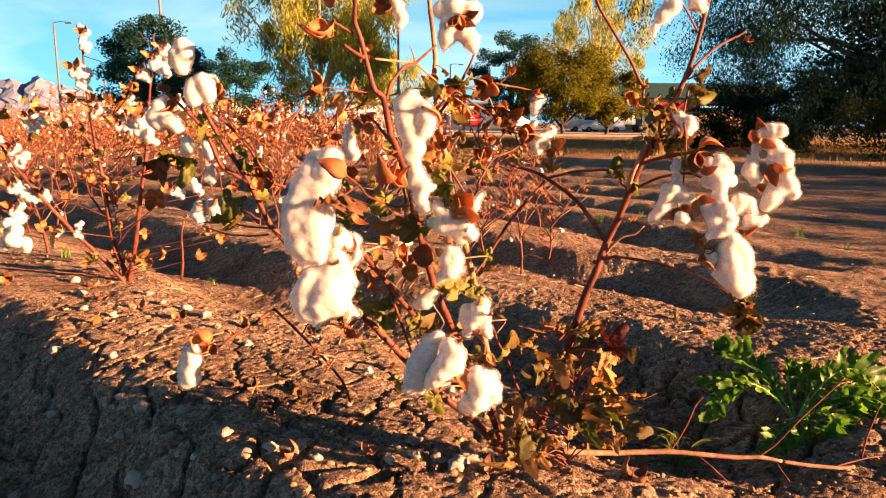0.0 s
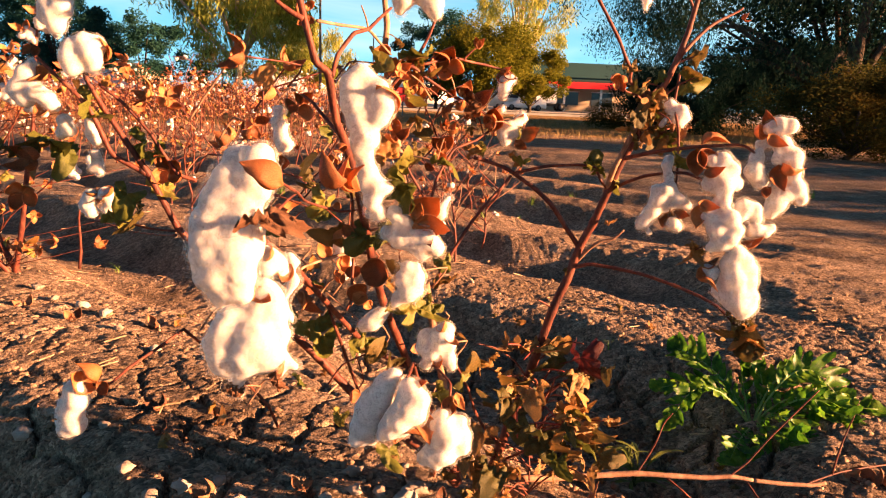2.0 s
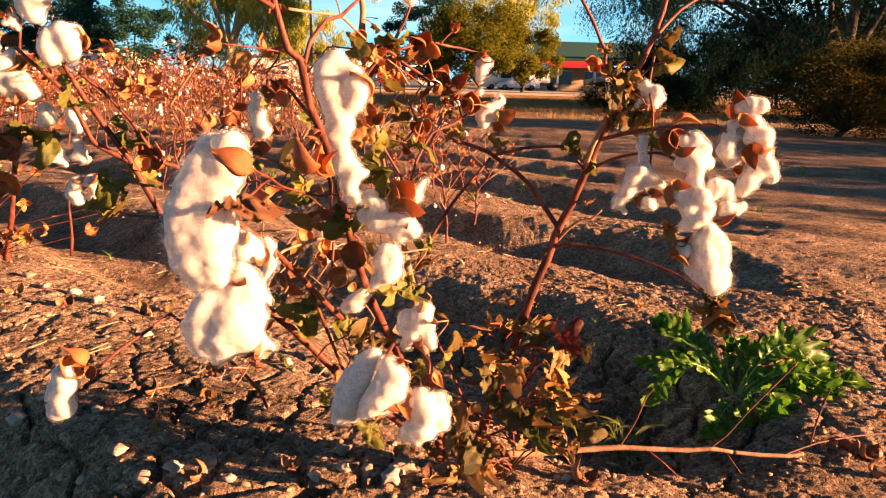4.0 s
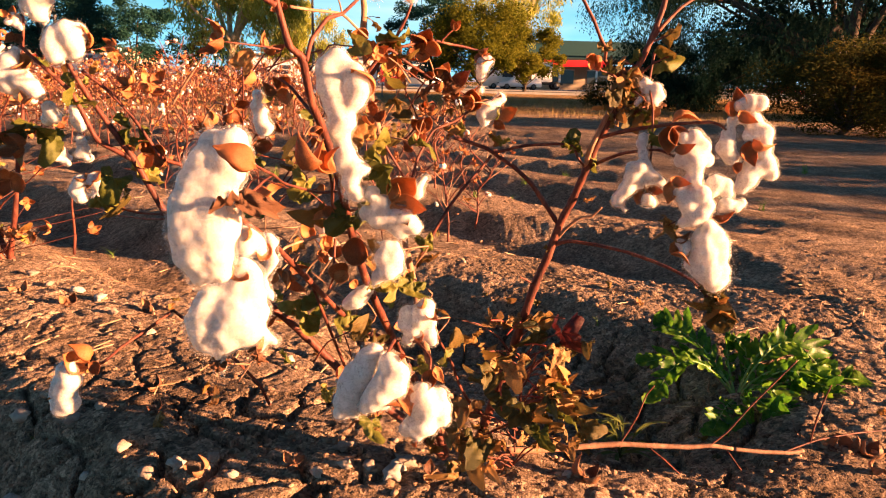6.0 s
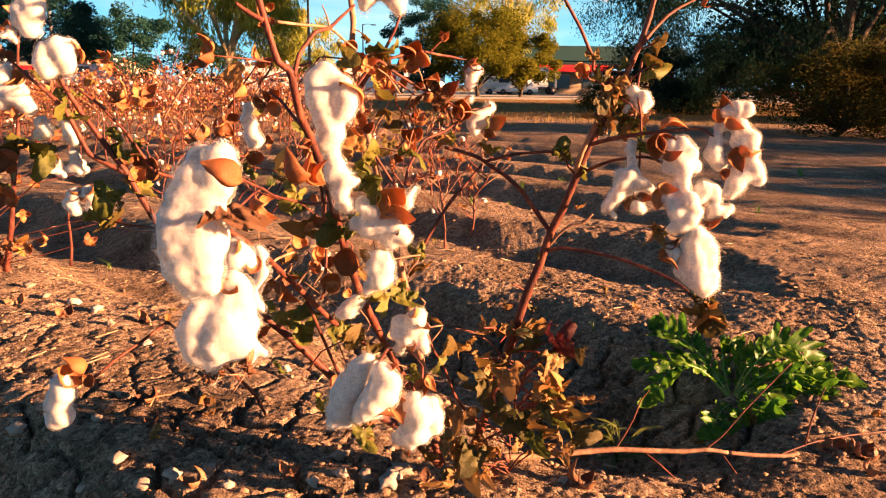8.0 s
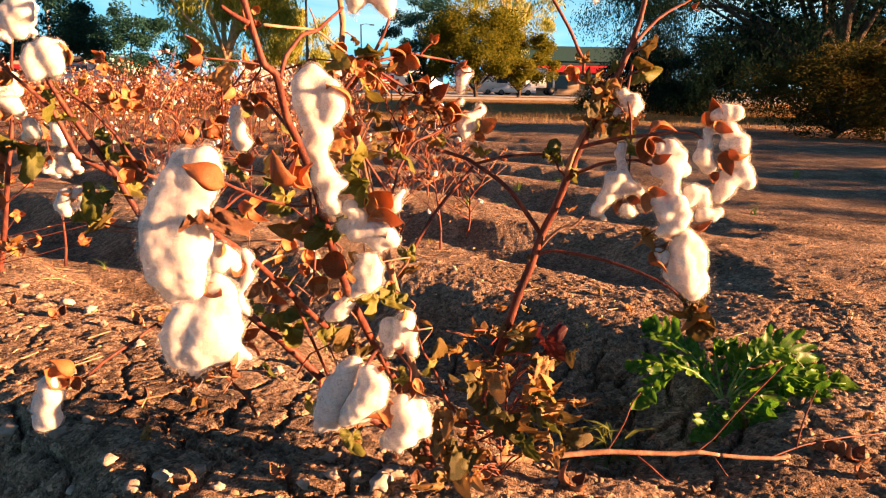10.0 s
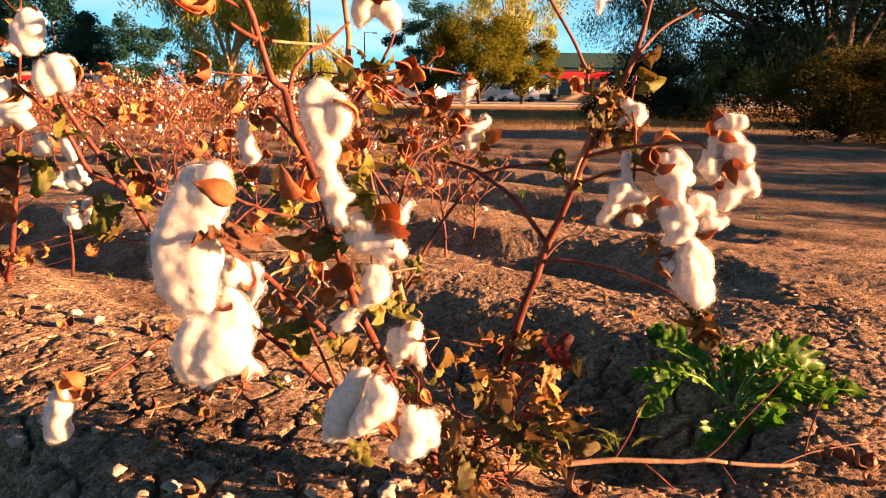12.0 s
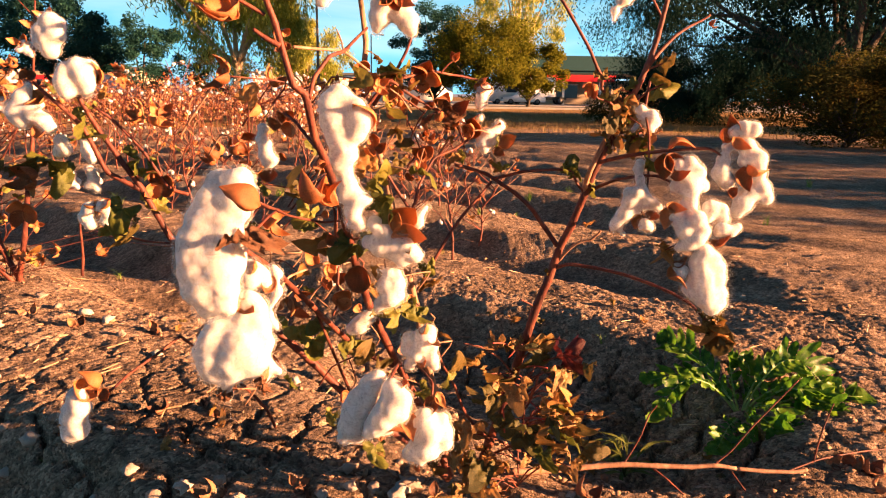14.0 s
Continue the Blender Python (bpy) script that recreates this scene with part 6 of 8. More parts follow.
def cut_leaf(name, rib, face, width, seed, material, pairs=8):
    """A long leaf cut to its midrib: pairs of forward-pointing, toothed and ruffled lobes growing towards the tip, and one end lobe."""
    rnd = random.Random(seed)
    verts, faces = [], []
    length = sum((rib[i + 1] - rib[i]).length for i in range(len(rib) - 1))
    rows, cols = 9, 4

    def lobe(root, out, ahead, up, reach, broad):
        b = len(verts)
        wave, lift = rnd.uniform(0, 6.28), rnd.uniform(-0.25, 0.35)
        for i in range(rows + 1):
            v = i / rows
            half = broad * (0.55 + 0.45 * math.sin(math.pi * min(1.0, v * 0.75 + 0.1))) * (1 - v ** 4) ** 0.5 * (1 + 0.22 * (i % 2)) + 0.0006
            for j in range(cols + 1):
                q = -1 + 2 * j / cols
                bend = lift * reach * v * v + 0.20 * broad * math.sin(v * 7 + q * 2.2 + wave) * (0.3 + abs(q)) + abs(q) * broad * 0.25
                verts.append(root + out * (reach * v) + ahead * (half * q + reach * 0.35 * v * v) + up * bend)
        for i in range(rows):
            for j in range(cols):
                a = b + i * (cols + 1) + j
                faces.append((a, a + 1, a + cols + 2, a + cols + 1))

    for k in range(pairs):
        v = 0.2 + 0.72 * k / (pairs - 1)
        x = v * (len(rib) - 1)
        i = min(int(x), len(rib) - 2)
        at = rib[i].lerp(rib[i + 1], x - i)
        d = (rib[i + 1] - rib[i]).normalized()
        side = d.cross(face).normalized()
        up = side.cross(d)
        env = (0.25 + 0.75 * min(1.0, (v - 0.1) * 1.7)) * (1.0 if v < 0.8 else 1 - (v - 0.8) * 1.6)
        for sign in (-1, 1):
            reach = length * width * env * rnd.uniform(0.8, 1.2)
            out = (side * sign + d * rnd.uniform(0.25, 0.55) + up * rnd.uniform(-0.1, 0.4)).normalized()
            lobe(at, out, d, up, reach, length * 0.30 / pairs * (0.6 + 0.7 * env) * rnd.uniform(0.85, 1.15))
    d = (rib[-1] - rib[-2]).normalized()
    side = d.cross(face).normalized()
    lobe(rib[-2].lerp(rib[-1], 0.4), d, side, side.cross(d), length * 0.17, length * width * 0.5)
    return mesh_of(name, verts, faces, material)


weed = thing("green_weed", "bright green leafy weed with deeply cut glossy leaves", "weed", at=(0, 0, 0))
WEED_BASE = Vector((1.005, 1.89, ground_z(1.005, 1.89)))
UPWARD, SUNWARD, FORWARD = (0, -0.35, 0.9), (0.55, -0.55, 0.6), (0.1, -0.85, 0.5)
# each leaf: the top of its arch, its tip, the way its blade faces, its half width, its pairs of lobes
for k, (crest, tip, face, width, pairs) in enumerate((
        ((0.940, 1.98, 0.100), (0.852, 2.06, 0.146), (0.2, -0.75, 0.6), 0.22, 9),
        ((0.930, 1.95, 0.075), (0.783, 1.97, 0.066), UPWARD, 0.20, 8),
        ((0.864, 1.88, 0.108), (0.756, 1.82, 0.040), UPWARD, 0.13, 9),
        ((1.008, 1.97, 0.075), (1.021, 2.00, 0.115), SUNWARD, 0.30, 6),
        ((1.050, 1.95, 0.075), (1.056, 1.99, 0.112), FORWARD, 0.32, 6),
        ((1.086, 1.95, 0.100), (1.190, 1.99, 0.112), UPWARD, 0.20, 8),
        ((1.135, 1.93, 0.142), (1.240, 1.90, 0.052), FORWARD, 0.24, 9),
        ((1.119, 1.87, 0.092), (1.300, 1.84, 0.040), UPWARD, 0.17, 10),
        ((1.112, 1.85, 0.096), (1.142, 1.81, 0.026), FORWARD, 0.24, 7),
        ((1.028, 1.80, 0.068), (1.070, 1.75, 0.020), UPWARD, 0.26, 7),
        ((0.996, 1.77, 0.050), (1.022, 1.72, 0.018), FORWARD, 0.30, 6),
        ((0.978, 1.78, 0.036), (0.921, 1.71, 0.016), FORWARD, 0.15, 8),
        ((0.914, 1.77, 0.026), (0.850, 1.69, 0.012), UPWARD, 0.17, 8),
        ((1.152, 1.84, 0.070), (1.200, 1.79, 0.024), UPWARD, 0.22, 8))):
    crest, tip, face = Vector(crest), Vector(tip), Vector(face).normalized()
    knee = crest * 2 - (WEED_BASE + tip) / 2
    rib = [WEED_BASE * (1 - v) ** 2 + knee * (2 * v * (1 - v)) + tip * v * v for v in (i / 12 for i in range(13))]
    for q in rib[2:]:
        q.z = max(q.z, ground_z(q.x, q.y) + 0.006)
    blade = link_mesh("leaf", cut_leaf("leaf", rib, face, width * 0.86, k + 3, WEED, pairs), None, weed)
    limb("midrib", blade, WEED_RIB, [q + face * 0.0012 for q in rib[::2]], 0.0038, 0.0008, sides=6, steps=3, knots=0)
small_weed = thing("green_weed", "small narrow-leaved olive green weed beside the fallen stalk", "weed", at=(0.632, 1.70, ground_z(0.632, 1.70) - 0.004))
shoots = random.Random(8)
for k in range(5):
    lean = Vector((shoots.uniform(-0.5, 0.5), shoots.uniform(-0.4, 0.3), 1)).normalized()
    tall = shoots.uniform(0.07, 0.13)
    limb("shoot", small_weed, HERB, [(0, 0, 0), lean * tall * 0.5 + Vector((0.004, 0, 0)), lean * tall], 0.0016, 0.0009, sides=5, steps=3, knots=0)
    for q in range(5):
        a, up = shoots.uniform(0, 6.28), shoots.uniform(0.2, 1.3)
        d = Vector((math.cos(a), math.sin(a) * 0.7, up))
        m = Matrix.Translation(lean * tall * (0.15 + 0.85 * q / 4)) @ d.to_track_quat("Y", "Z").to_matrix().to_4x4() @ Matrix.Scale(shoots.uniform(0.06, 0.10), 4)
        put("leaf", NARROW[q % 3], small_weed, m)


def grass_tuft(x, y, blades, size, seed, label="small tuft of fresh green grass on bare soil"):
    rnd = random.Random(seed)
    ob = thing("grass_tuft", label, "grass", "green tufts", at=(x, y, ground_z(x, y) - 0.004))
    verts, faces = [], []
    for _ in range(blades):
        a, lean, h = rnd.uniform(0, 6.28), rnd.uniform(0.2, 1.1), size * rnd.uniform(0.5, 1.1)
        ox, oy = rnd.gauss(0, size * 0.14), rnd.gauss(0, size * 0.14)
        wx, wy = -math.sin(a) * size * 0.022, math.cos(a) * size * 0.022
        b = len(verts)
        for k in range(5):
            t = k / 4
            r = lean * h * t * t * 0.9
            w = 1 - t * 0.92
            px, py, pz = ox + math.cos(a) * r, oy + math.sin(a) * r, h * t * (1 - 0.25 * lean * t)
            verts += [(px - wx * w, py - wy * w, pz), (px + wx * w, py + wy * w, pz)]
        for k in range(4):
            faces.append((b + 2 * k, b + 2 * k + 1, b + 2 * k + 3, b + 2 * k + 2))
    link_mesh("tuft", mesh_of("tuft", verts, faces, GRASS), None, ob)


for k, (x, y, n, s) in enumerate(((-1.30, 3.45, 12, 0.07), (-0.645, 1.585, 14, 0.065), (0.55, 4.65, 16, 0.09), (1.05, 5.6, 30, 0.10), (0.75, 2.35, 12, 0.04), (2.45, 5.2, 24, 0.13), (2.6, 4.8, 18, 0.10), (3.6, 4.6, 24, 0.12), (2.55, 3.3, 14, 0.06), (-1.9, 4.9, 20, 0.10), (-2.0, 3.3, 22, 0.11), (1.5, 6.2, 20, 0.12), (-0.9, 5.4, 26, 0.12), (4.2, 7.0, 24, 0.14), (1.28, 6.28, 26, 0.09), (1.49, 6.07, 22, 0.08), (0.83, 4.81, 16, 0.05))):
    grass_tuft(x, y, n, s, 40 + k)

# ---- litter on the soil ----
litter = random.Random(77)


def lump(seed, material, rough=0.28, flat=0.7):
    bm = bmesh.new()
    bmesh.ops.create_icosphere(bm, subdivisions=2, radius=1)
    for v in bm.verts:
        k = 1 + rough * noise.noise(v.co * 1.7 + Vector((seed, 0, 0))) + rough * 0.6 * noise.noise(v.co * 4 + Vector((0, seed, 0)))
        v.co = Vector((v.co.x * k, v.co.y * k * 0.85, v.co.z * k * flat))
    me = bpy.data.meshes.new("lump")
    bm.to_mesh(me)
    bm.free()
    me.polygons.foreach_set("use_smooth", [True] * len(me.polygons))
    me.materials.append(material)
    return me


PEBBLES = [lump(s, PEBBLE, 0.6) for s in range(4)]
TUFTS = [lump(s + 9, PEBBLE if s % 2 else DIRTY_LINT, 0.9, 0.6) for s in range(4)]


def lie(name, me, x, y, size, label, category, group):
    ob = new(name, me)
    ob.matrix_basis = Matrix.Translation((x, y, ground_z(x, y) + size * 0.35)) @ Euler((litter.uniform(-0.5, 0.5), litter.uniform(-0.5, 0.5), litter.uniform(0, 6))).to_matrix().to_4x4() @ Matrix.Scale(size, 4)
    return tagged(ob, label, category, group)


for x, y, s in ((-0.195, 1.645, 0.016), (-0.14, 1.60, 0.015), (-0.36, 1.38, 0.022), (-0.93, 1.78, 0.014), (-0.20, 1.36, 0.016), (0.045, 1.40, 0.02), (-0.62, 1.50, 0.013), (0.09, 1.52, 0.012), (-0.78, 1.62, 0.018), (0.55, 2.5, 0.015), (0.9, 2.3, 0.012), (1.3, 2.6, 0.014), (0.35, 3.0, 0.014), (-0.5, 1.44, 0.017), (-1.02, 1.55, 0.024), (-0.72, 1.38, 0.019), (1.5, 2.9, 0.016), (1.9, 3.3, 0.018), (-0.83, 1.72, 0.022), (-0.74, 1.66, 0.03), (-0.70, 1.70, 0.022), (-0.60, 1.60, 0.026), (-0.55, 1.63, 0.018), (-0.95, 1.90, 0.02), (-0.44, 1.47, 0.024), (-1.2, 2.0, 0.026), (-0.66, 1.46, 0.03), (-0.25, 1.42, 0.02), (-1.05, 1.75, 0.02)):
    lie("pebble", PEBBLES[litter.randrange(4)], x, y, s * 0.7, "small pale stone on the dry soil", "stone", "loose stones")
for x, y, s in ((-0.31, 1.40, 0.02), (-0.98, 2.45, 0.028), (-0.88, 2.38, 0.024), (-1.10, 2.5, 0.022), (-1.22, 2.62, 0.026), (-0.78, 2.25, 0.02), (-1.32, 2.35, 0.024), (-0.62, 2.1, 0.018), (-1.45, 2.55, 0.025), (0.00, 1.40, 0.018), (-0.05, 1.37, 0.015), (0.087, 1.375, 0.024), (0.114, 1.42, 0.027), (0.098, 1.40, 0.02), (0.262, 1.41, 0.016), (-0.01, 1.47, 0.022), (-1.18, 2.3, 0.02), (-0.35, 2.0, 0.017), (-0.2, 1.95, 0.016), (-1.6, 2.75, 0.026), (-1.0, 2.15, 0.018), (0.42, 1.38, 0.012), (0.1, 2.05, 0.02), (0.05, 1.85, 0.018)):
    lie("fallen_boll", TUFTS[litter.randrange(4)], x, y, s * 0.8, "dirty tuft of fallen cotton on the soil", "cotton tuft", "fallen tufts")
for x, y, s in ((-0.26, 1.37, 0.04), (-0.10, 1.40, 0.03), (-0.47, 1.72, 0.035), (-0.34, 1.73, 0.03), (0.45, 1.37, 0.045), (0.28, 1.39, 0.04), (1.06, 1.505, 0.042), (1.09, 1.49, 0.04), (1.02, 1.52, 0.032), (1.05, 1.42, 0.035), (-1.15, 2.42, 0.045), (-0.95, 2.32, 0.04), (-1.35, 2.5, 0.045), (-0.7, 2.3, 0.04), (-1.5, 2.7, 0.05), (-0.42, 1.6, 0.03), (0.16, 1.37, 0.035)):
    c = thing("fallen_case", "dry brown empty boll case lying on the soil", "boll case", "fallen cases", at=(x, y, ground_z(x, y) + 0.006))
    burr(c, (0, 0, 0), (litter.uniform(-1, 1), litter.uniform(-1, 0.3), 0.8), s, spread=55, count=3, cups=OLD_CARPELS)
for k in range(34):
    x, y = litter.uniform(-1.5, 1.7), litter.uniform(1.75, 3.4)
    if 0.1 < x < 0.5 and y < 1.6:
        continue
    a, ln = litter.uniform(0, 3.14), litter.uniform(0.03, 0.16)
    p = [(x + math.cos(a) * ln * t, y + math.sin(a) * ln * t) for t in (-0.5, 0, 0.5)]
    v, f = tube([(px, py + 0.006 * (i == 1), ground_z(px, py) + 0.006) for i, (px, py) in enumerate(p)], 0.0022 * litter.uniform(0.5, 1.4), 0.001, 5, 3, seed=k)
    tagged(link_mesh("dry_twig", mesh_of("dry_twig", v, f, STRAW if k % 3 else DRYBARK), None), "short dry broken twig on the soil", "twig", "fallen twigs")
for k in range(30):
    x, y = litter.uniform(-1.5, 1.3), litter.uniform(1.35, 2.9)
    ob = leaf(None, (x, y, ground_z(x, y) + 0.008), litter.uniform(0.02, 0.045), (litter.uniform(-1, 1), litter.uniform(-1, 1), 0.1), name="fallen_leaf")
    tagged(ob, "curled dry brown leaf on the soil", "leaf", "fallen leaves")


def scatter_stuff(name, label, category, material, count, box, sizes, seed):
    """Countless small broken crumbs resting on the soil, in one mesh."""
    rnd = np.random.RandomState(seed)
    x0, x1, y0, y1 = box
    t = rnd.rand(count)
    ys = y0 * (y1 / y0) ** t
    xs = x0 + (x1 - x0) * rnd.rand(count)
    keep = np.abs(xs - 0.1) < ys * 0.95
    xs, ys = xs[keep], ys[keep]
    zs = height(xs, ys)
    ball = bmesh.new()
    bmesh.ops.create_icosphere(ball, subdivisions=1, radius=1)
    tv = np.array([v.co[:] for v in ball.verts])
    tf = np.array([[v.index for v in f.verts] for f in ball.faces])
    ball.free()
    n = len(xs)
    sz = sizes[0] * (sizes[1] / sizes[0]) ** (rnd.rand(n) ** 2.8)
    v = tv[None] * (1 + 1.1 * (rnd.rand(n, len(tv), 1) - 0.5))
    v = v * (sz[:, None, None] * np.stack([0.6 + rnd.rand(n), 0.6 + rnd.rand(n), 0.35 + 0.5 * rnd.rand(n)], 1)[:, None])
    v = v + np.stack([xs, ys, zs + sz * 0.12], 1)[:, None]
    f = tf[None] + (np.arange(n) * len(tv))[:, None, None]
    me = bpy.data.meshes.new(name)
    me.from_pydata(v.reshape(-1, 3).tolist(), [], f.reshape(-1, 3).tolist())
    me.polygons.foreach_set("use_smooth", [True] * len(me.polygons))
    me.materials.append(material)
    tagged(new(name, me), label, category, kind="stuff")


scatter_stuff("soil_crumbs", "loose crumbled brown soil clods", "soil", CLOD, 12500, (-3.2, 3.8, 1.25, 5.0), (0.0014, 0.010), 5)
scatter_stuff("plant_chips", "pale chips of dry plant litter", "litter", STRAW, 1300, (-3.5, 4.0, 1.3, 6.0), (0.002, 0.009), 6)


def straw_stuff():
    rnd = np.random.RandomState(9)
    verts, faces = [], []
    for k in range(420):
        y = 1.7 * (6.5 / 1.7) ** rnd.rand()
        x = 0.1 + (rnd.rand() * 2 - 1) * y * 0.8
        a, ln, w = rnd.rand() * 3.14, 0.008 + 0.035 * rnd.rand() ** 2, 0.0009 + 0.0012 * rnd.rand()
        dx, dy = math.cos(a) * ln, math.sin(a) * ln
        z = ground_z(x, y) + 0.004 + 0.004 * rnd.rand()
        dz = (rnd.rand() - 0.5) * ln * 0.4
        nx, ny = -math.sin(a) * w, math.cos(a) * w
        b = len(verts)
        for s in (-1, 1):
            verts += [(x + s * dx - nx, y + s * dy - ny, z + s * dz), (x + s * dx + nx, y + s * dy + ny, z + s * dz), (x + s * dx, y + s * dy, z + s * dz + w * 1.4)]
        faces += [(b, b + 1, b + 4, b + 3), (b + 1, b + 2, b + 5, b + 4), (b + 2, b, b + 3, b + 5)]
    tagged(link_mesh("straw_litter", mesh_of("straw_litter", verts, faces, STRAW, smooth=False), None), "scattered bits of dry straw and stalk", "litter", kind="stuff")


straw_stuff()

# ---- the field of cotton behind ----


def boll_mesh(seed):
    """A small open boll: four or five locks grown together."""
    rnd = random.Random(seed)
    bm = bmesh.new()
    for k in range(rnd.choice((3, 4, 4, 5))):
        a = k * 1.6 + rnd.uniform(-0.3, 0.3)
        c = Vector((math.cos(a) * 0.5, math.sin(a) * 0.5, -rnd.uniform(0.1, 1.0)))
        n0 = len(bm.verts)
        bmesh.ops.create_icosphere(bm, subdivisions=2, radius=rnd.uniform(0.5, 0.72), matrix=Matrix.Translation(c))
        for v in list(bm.verts)[n0:]:
            v.co += (v.co - c) * (0.4 * noise.noise(v.co * 2.3 + Vector((seed, 0, 0))) + 0.25 * noise.noise(v.co * 5.5))
            v.co.z *= 1.15
    me = bpy.data.meshes.new("boll")
    bm.to_mesh(me)
    bm.free()
    me.polygons.foreach_set("use_smooth", [True] * len(me.polygons))
    me.materials.append(LINT)
    return me


def burr_mesh(seed, spread):
    """An empty four-cup boll case in one mesh of unit size."""
    rnd = random.Random(seed)
    src = carpel_mesh("cup", seed, CARPEL, 0.7 + 0.1 * seed, 0.34, 2, 4)
    tv = np.array([v.co[:] for v in src.vertices])
    tf = [tuple(p.vertices) for p in src.polygons]
    verts, faces = [], []
    for k in range(4):
        m = Matrix.Rotation(k * 1.57 + rnd.uniform(-0.2, 0.2), 4, "Z") @ Matrix.Rotation(radians(spread), 4, "Y") @ Matrix.Rotation(math.pi, 4, "Z")
        b = len(verts)
        verts += [m @ Vector(v) for v in tv]
        faces += [tuple(i + b for i in f) for f in tf]
    return mesh_of("boll_case", verts, faces, CARPEL)


BOLLS = [boll_mesh(s) for s in range(5)]
BURRS = [burr_mesh(s, 48 + 9 * s) for s in range(3)]


def field_plant(seed, height_m, bolls=12, branches=9, leaves=3):
    """One open cotton plant: a wavy stem, side branches, bolls, empty cases and a few dry leaves."""
    rnd = random.Random(seed)
    ob = thing("cotton_plant", "bare brown cotton plant carrying small white bolls", "cotton plant", "field cotton plants")
    top = [(rnd.gauss(0, 0.02) * k, rnd.gauss(0, 0.02) * k, -0.03 + (height_m + 0.03) * k / 5) for k in range(6)]
    limb("stem", ob, BARK, top, 0.0075, 0.0026, sides=6, steps=3)
    line = spline(top, 6)
    ends = []
    for k in range(branches):
        t = rnd.uniform(0.12, 0.95)
        p = line[int(t * (len(line) - 1))]
        a, ln = rnd.uniform(0, 6.28), rnd.uniform(0.12, 0.36) * (1.15 - 0.6 * t)
        d = Vector((math.cos(a), math.sin(a), rnd.uniform(0.4, 1.5))).normalized()
        mid = p + d * ln * 0.5 + Vector((0, 0, rnd.uniform(-0.02, 0.02)))
        e = p + d * ln + Vector((rnd.gauss(0, 0.03), rnd.gauss(0, 0.03), rnd.uniform(-0.04, 0.03)))
        pts = [p, mid, e]
        limb("branch", ob, BARK if k % 3 else DRYBARK, pts, 0.0032, 0.0014, sides=5, steps=3)
        ends += [(e, d), (mid + Vector((rnd.gauss(0, 0.015), rnd.gauss(0, 0.015), 0.01)), d)]
        if rnd.random() < 0.7:
            s = mid + Vector((rnd.gauss(0, 0.08), rnd.gauss(0, 0.08), rnd.uniform(0.02, 0.1)))
            limb("twig", ob, BARK, [mid, (mid + s) / 2 + Vector((0.006, 0, 0.004)), s], 0.0016, 0.0009, sides=4, steps=2, knots=0)
            ends.append((s, d))
    ends.append((line[-1], Vector((0, 0, 1))))
    rnd.shuffle(ends)
    for k, (e, d) in enumerate(ends[:bolls]):
        m = aim(e, -d if rnd.random() < 0.4 else Vector((rnd.gauss(0, 0.3), rnd.gauss(0, 0.3), 1)), rnd.uniform(0, 6), rnd.uniform(0.014, 0.025))
        b = put("boll", BOLLS[rnd.randrange(5)], ob, m)
        if k % 2 == 0:
            put("boll_case", BURRS[rnd.randrange(3)], b, Matrix.Translation((0, 0, 0.25)) @ Matrix.Rotation(math.pi, 4, "X") @ Matrix.Scale(1.15, 4))
    for e, d in ends[bolls:bolls + 8]:
        put("boll_case", BURRS[rnd.randrange(3)], ob, aim(e, d, rnd.uniform(0, 6), rnd.uniform(0.022, 0.036)))
    for _ in range(leaves):
        p = line[rnd.randrange(3, len(line) - 2)]
        leaf(ob, p + Vector((rnd.gauss(0, 0.04), rnd.gauss(0, 0.04), 0)), rnd.uniform(0.03, 0.05), (rnd.uniform(-1, 1), rnd.uniform(-1, 1), -0.4), green=rnd.random() < 0.5)
    return ob


def at_row(row, along):
    s = FIRST + ROW * row
    return 0.617 * s - 0.787 * along, 0.787 * s + 0.617 * along


# the neighbour in the same row, with its own stems and bolls
plant_c = thing("cotton_plant", "open cotton plant with dense red-brown twigs and white bolls", "cotton plant", "cotton plants")
C = dict(parent=plant_c, material=BARK)
limb("stem", points=[(-1.41, 2.85, 0.007), (-1.414, 2.85, 0.097), (-1.472, 2.85, 0.234), (-1.493, 2.85, 0.382), (-1.5, 2.85, 0.516), (-1.523, 2.85, 0.683), (-1.537, 2.85, 0.812), (-1.548, 2.85, 0.961), (-1.544, 2.85, 1.142)], r0=0.013, r1=0.0035, **C)
limb("stem", points=[(-1.425, 2.85, 0.084), (-1.364, 2.82, 0.279), (-1.312, 2.8, 0.5), (-1.283, 2.8, 0.63), (-1.261, 2.8, 0.803), (-1.232, 2.78, 0.937), (-1.204, 2.78, 1.134)], r0=0.011, r1=0.003, **C)
limb("stem", points=[(-1.417, 2.85, 0.058), (-1.473, 2.8, 0.181), (-1.559, 2.7, 0.342), (-1.64, 2.6, 0.525), (-1.701, 2.6, 0.601), (-1.741, 2.55, 0.732)], r0=0.011, r1=0.004, **C)
limb("branch", points=[(-1.499, 2.85, 0.369), (-1.597, 2.9, 0.472), (-1.646, 2.95, 0.554), (-1.675, 3, 0.725)], r0=0.005, r1=0.003, **C)
limb("branch", points=[(-1.497, 2.85, 0.516), (-1.39, 2.8, 0.593), (-1.28, 2.75, 0.735), (-1.205, 2.7, 0.868)], r0=0.004, r1=0.002, **C)
limb("branch", points=[(-1.471, 2.85, 0.246), (-1.386, 2.8, 0.331), (-1.242, 2.75, 0.436), (-1.141, 2.7, 0.513)], r0=0.004, r1=0.002, **C)
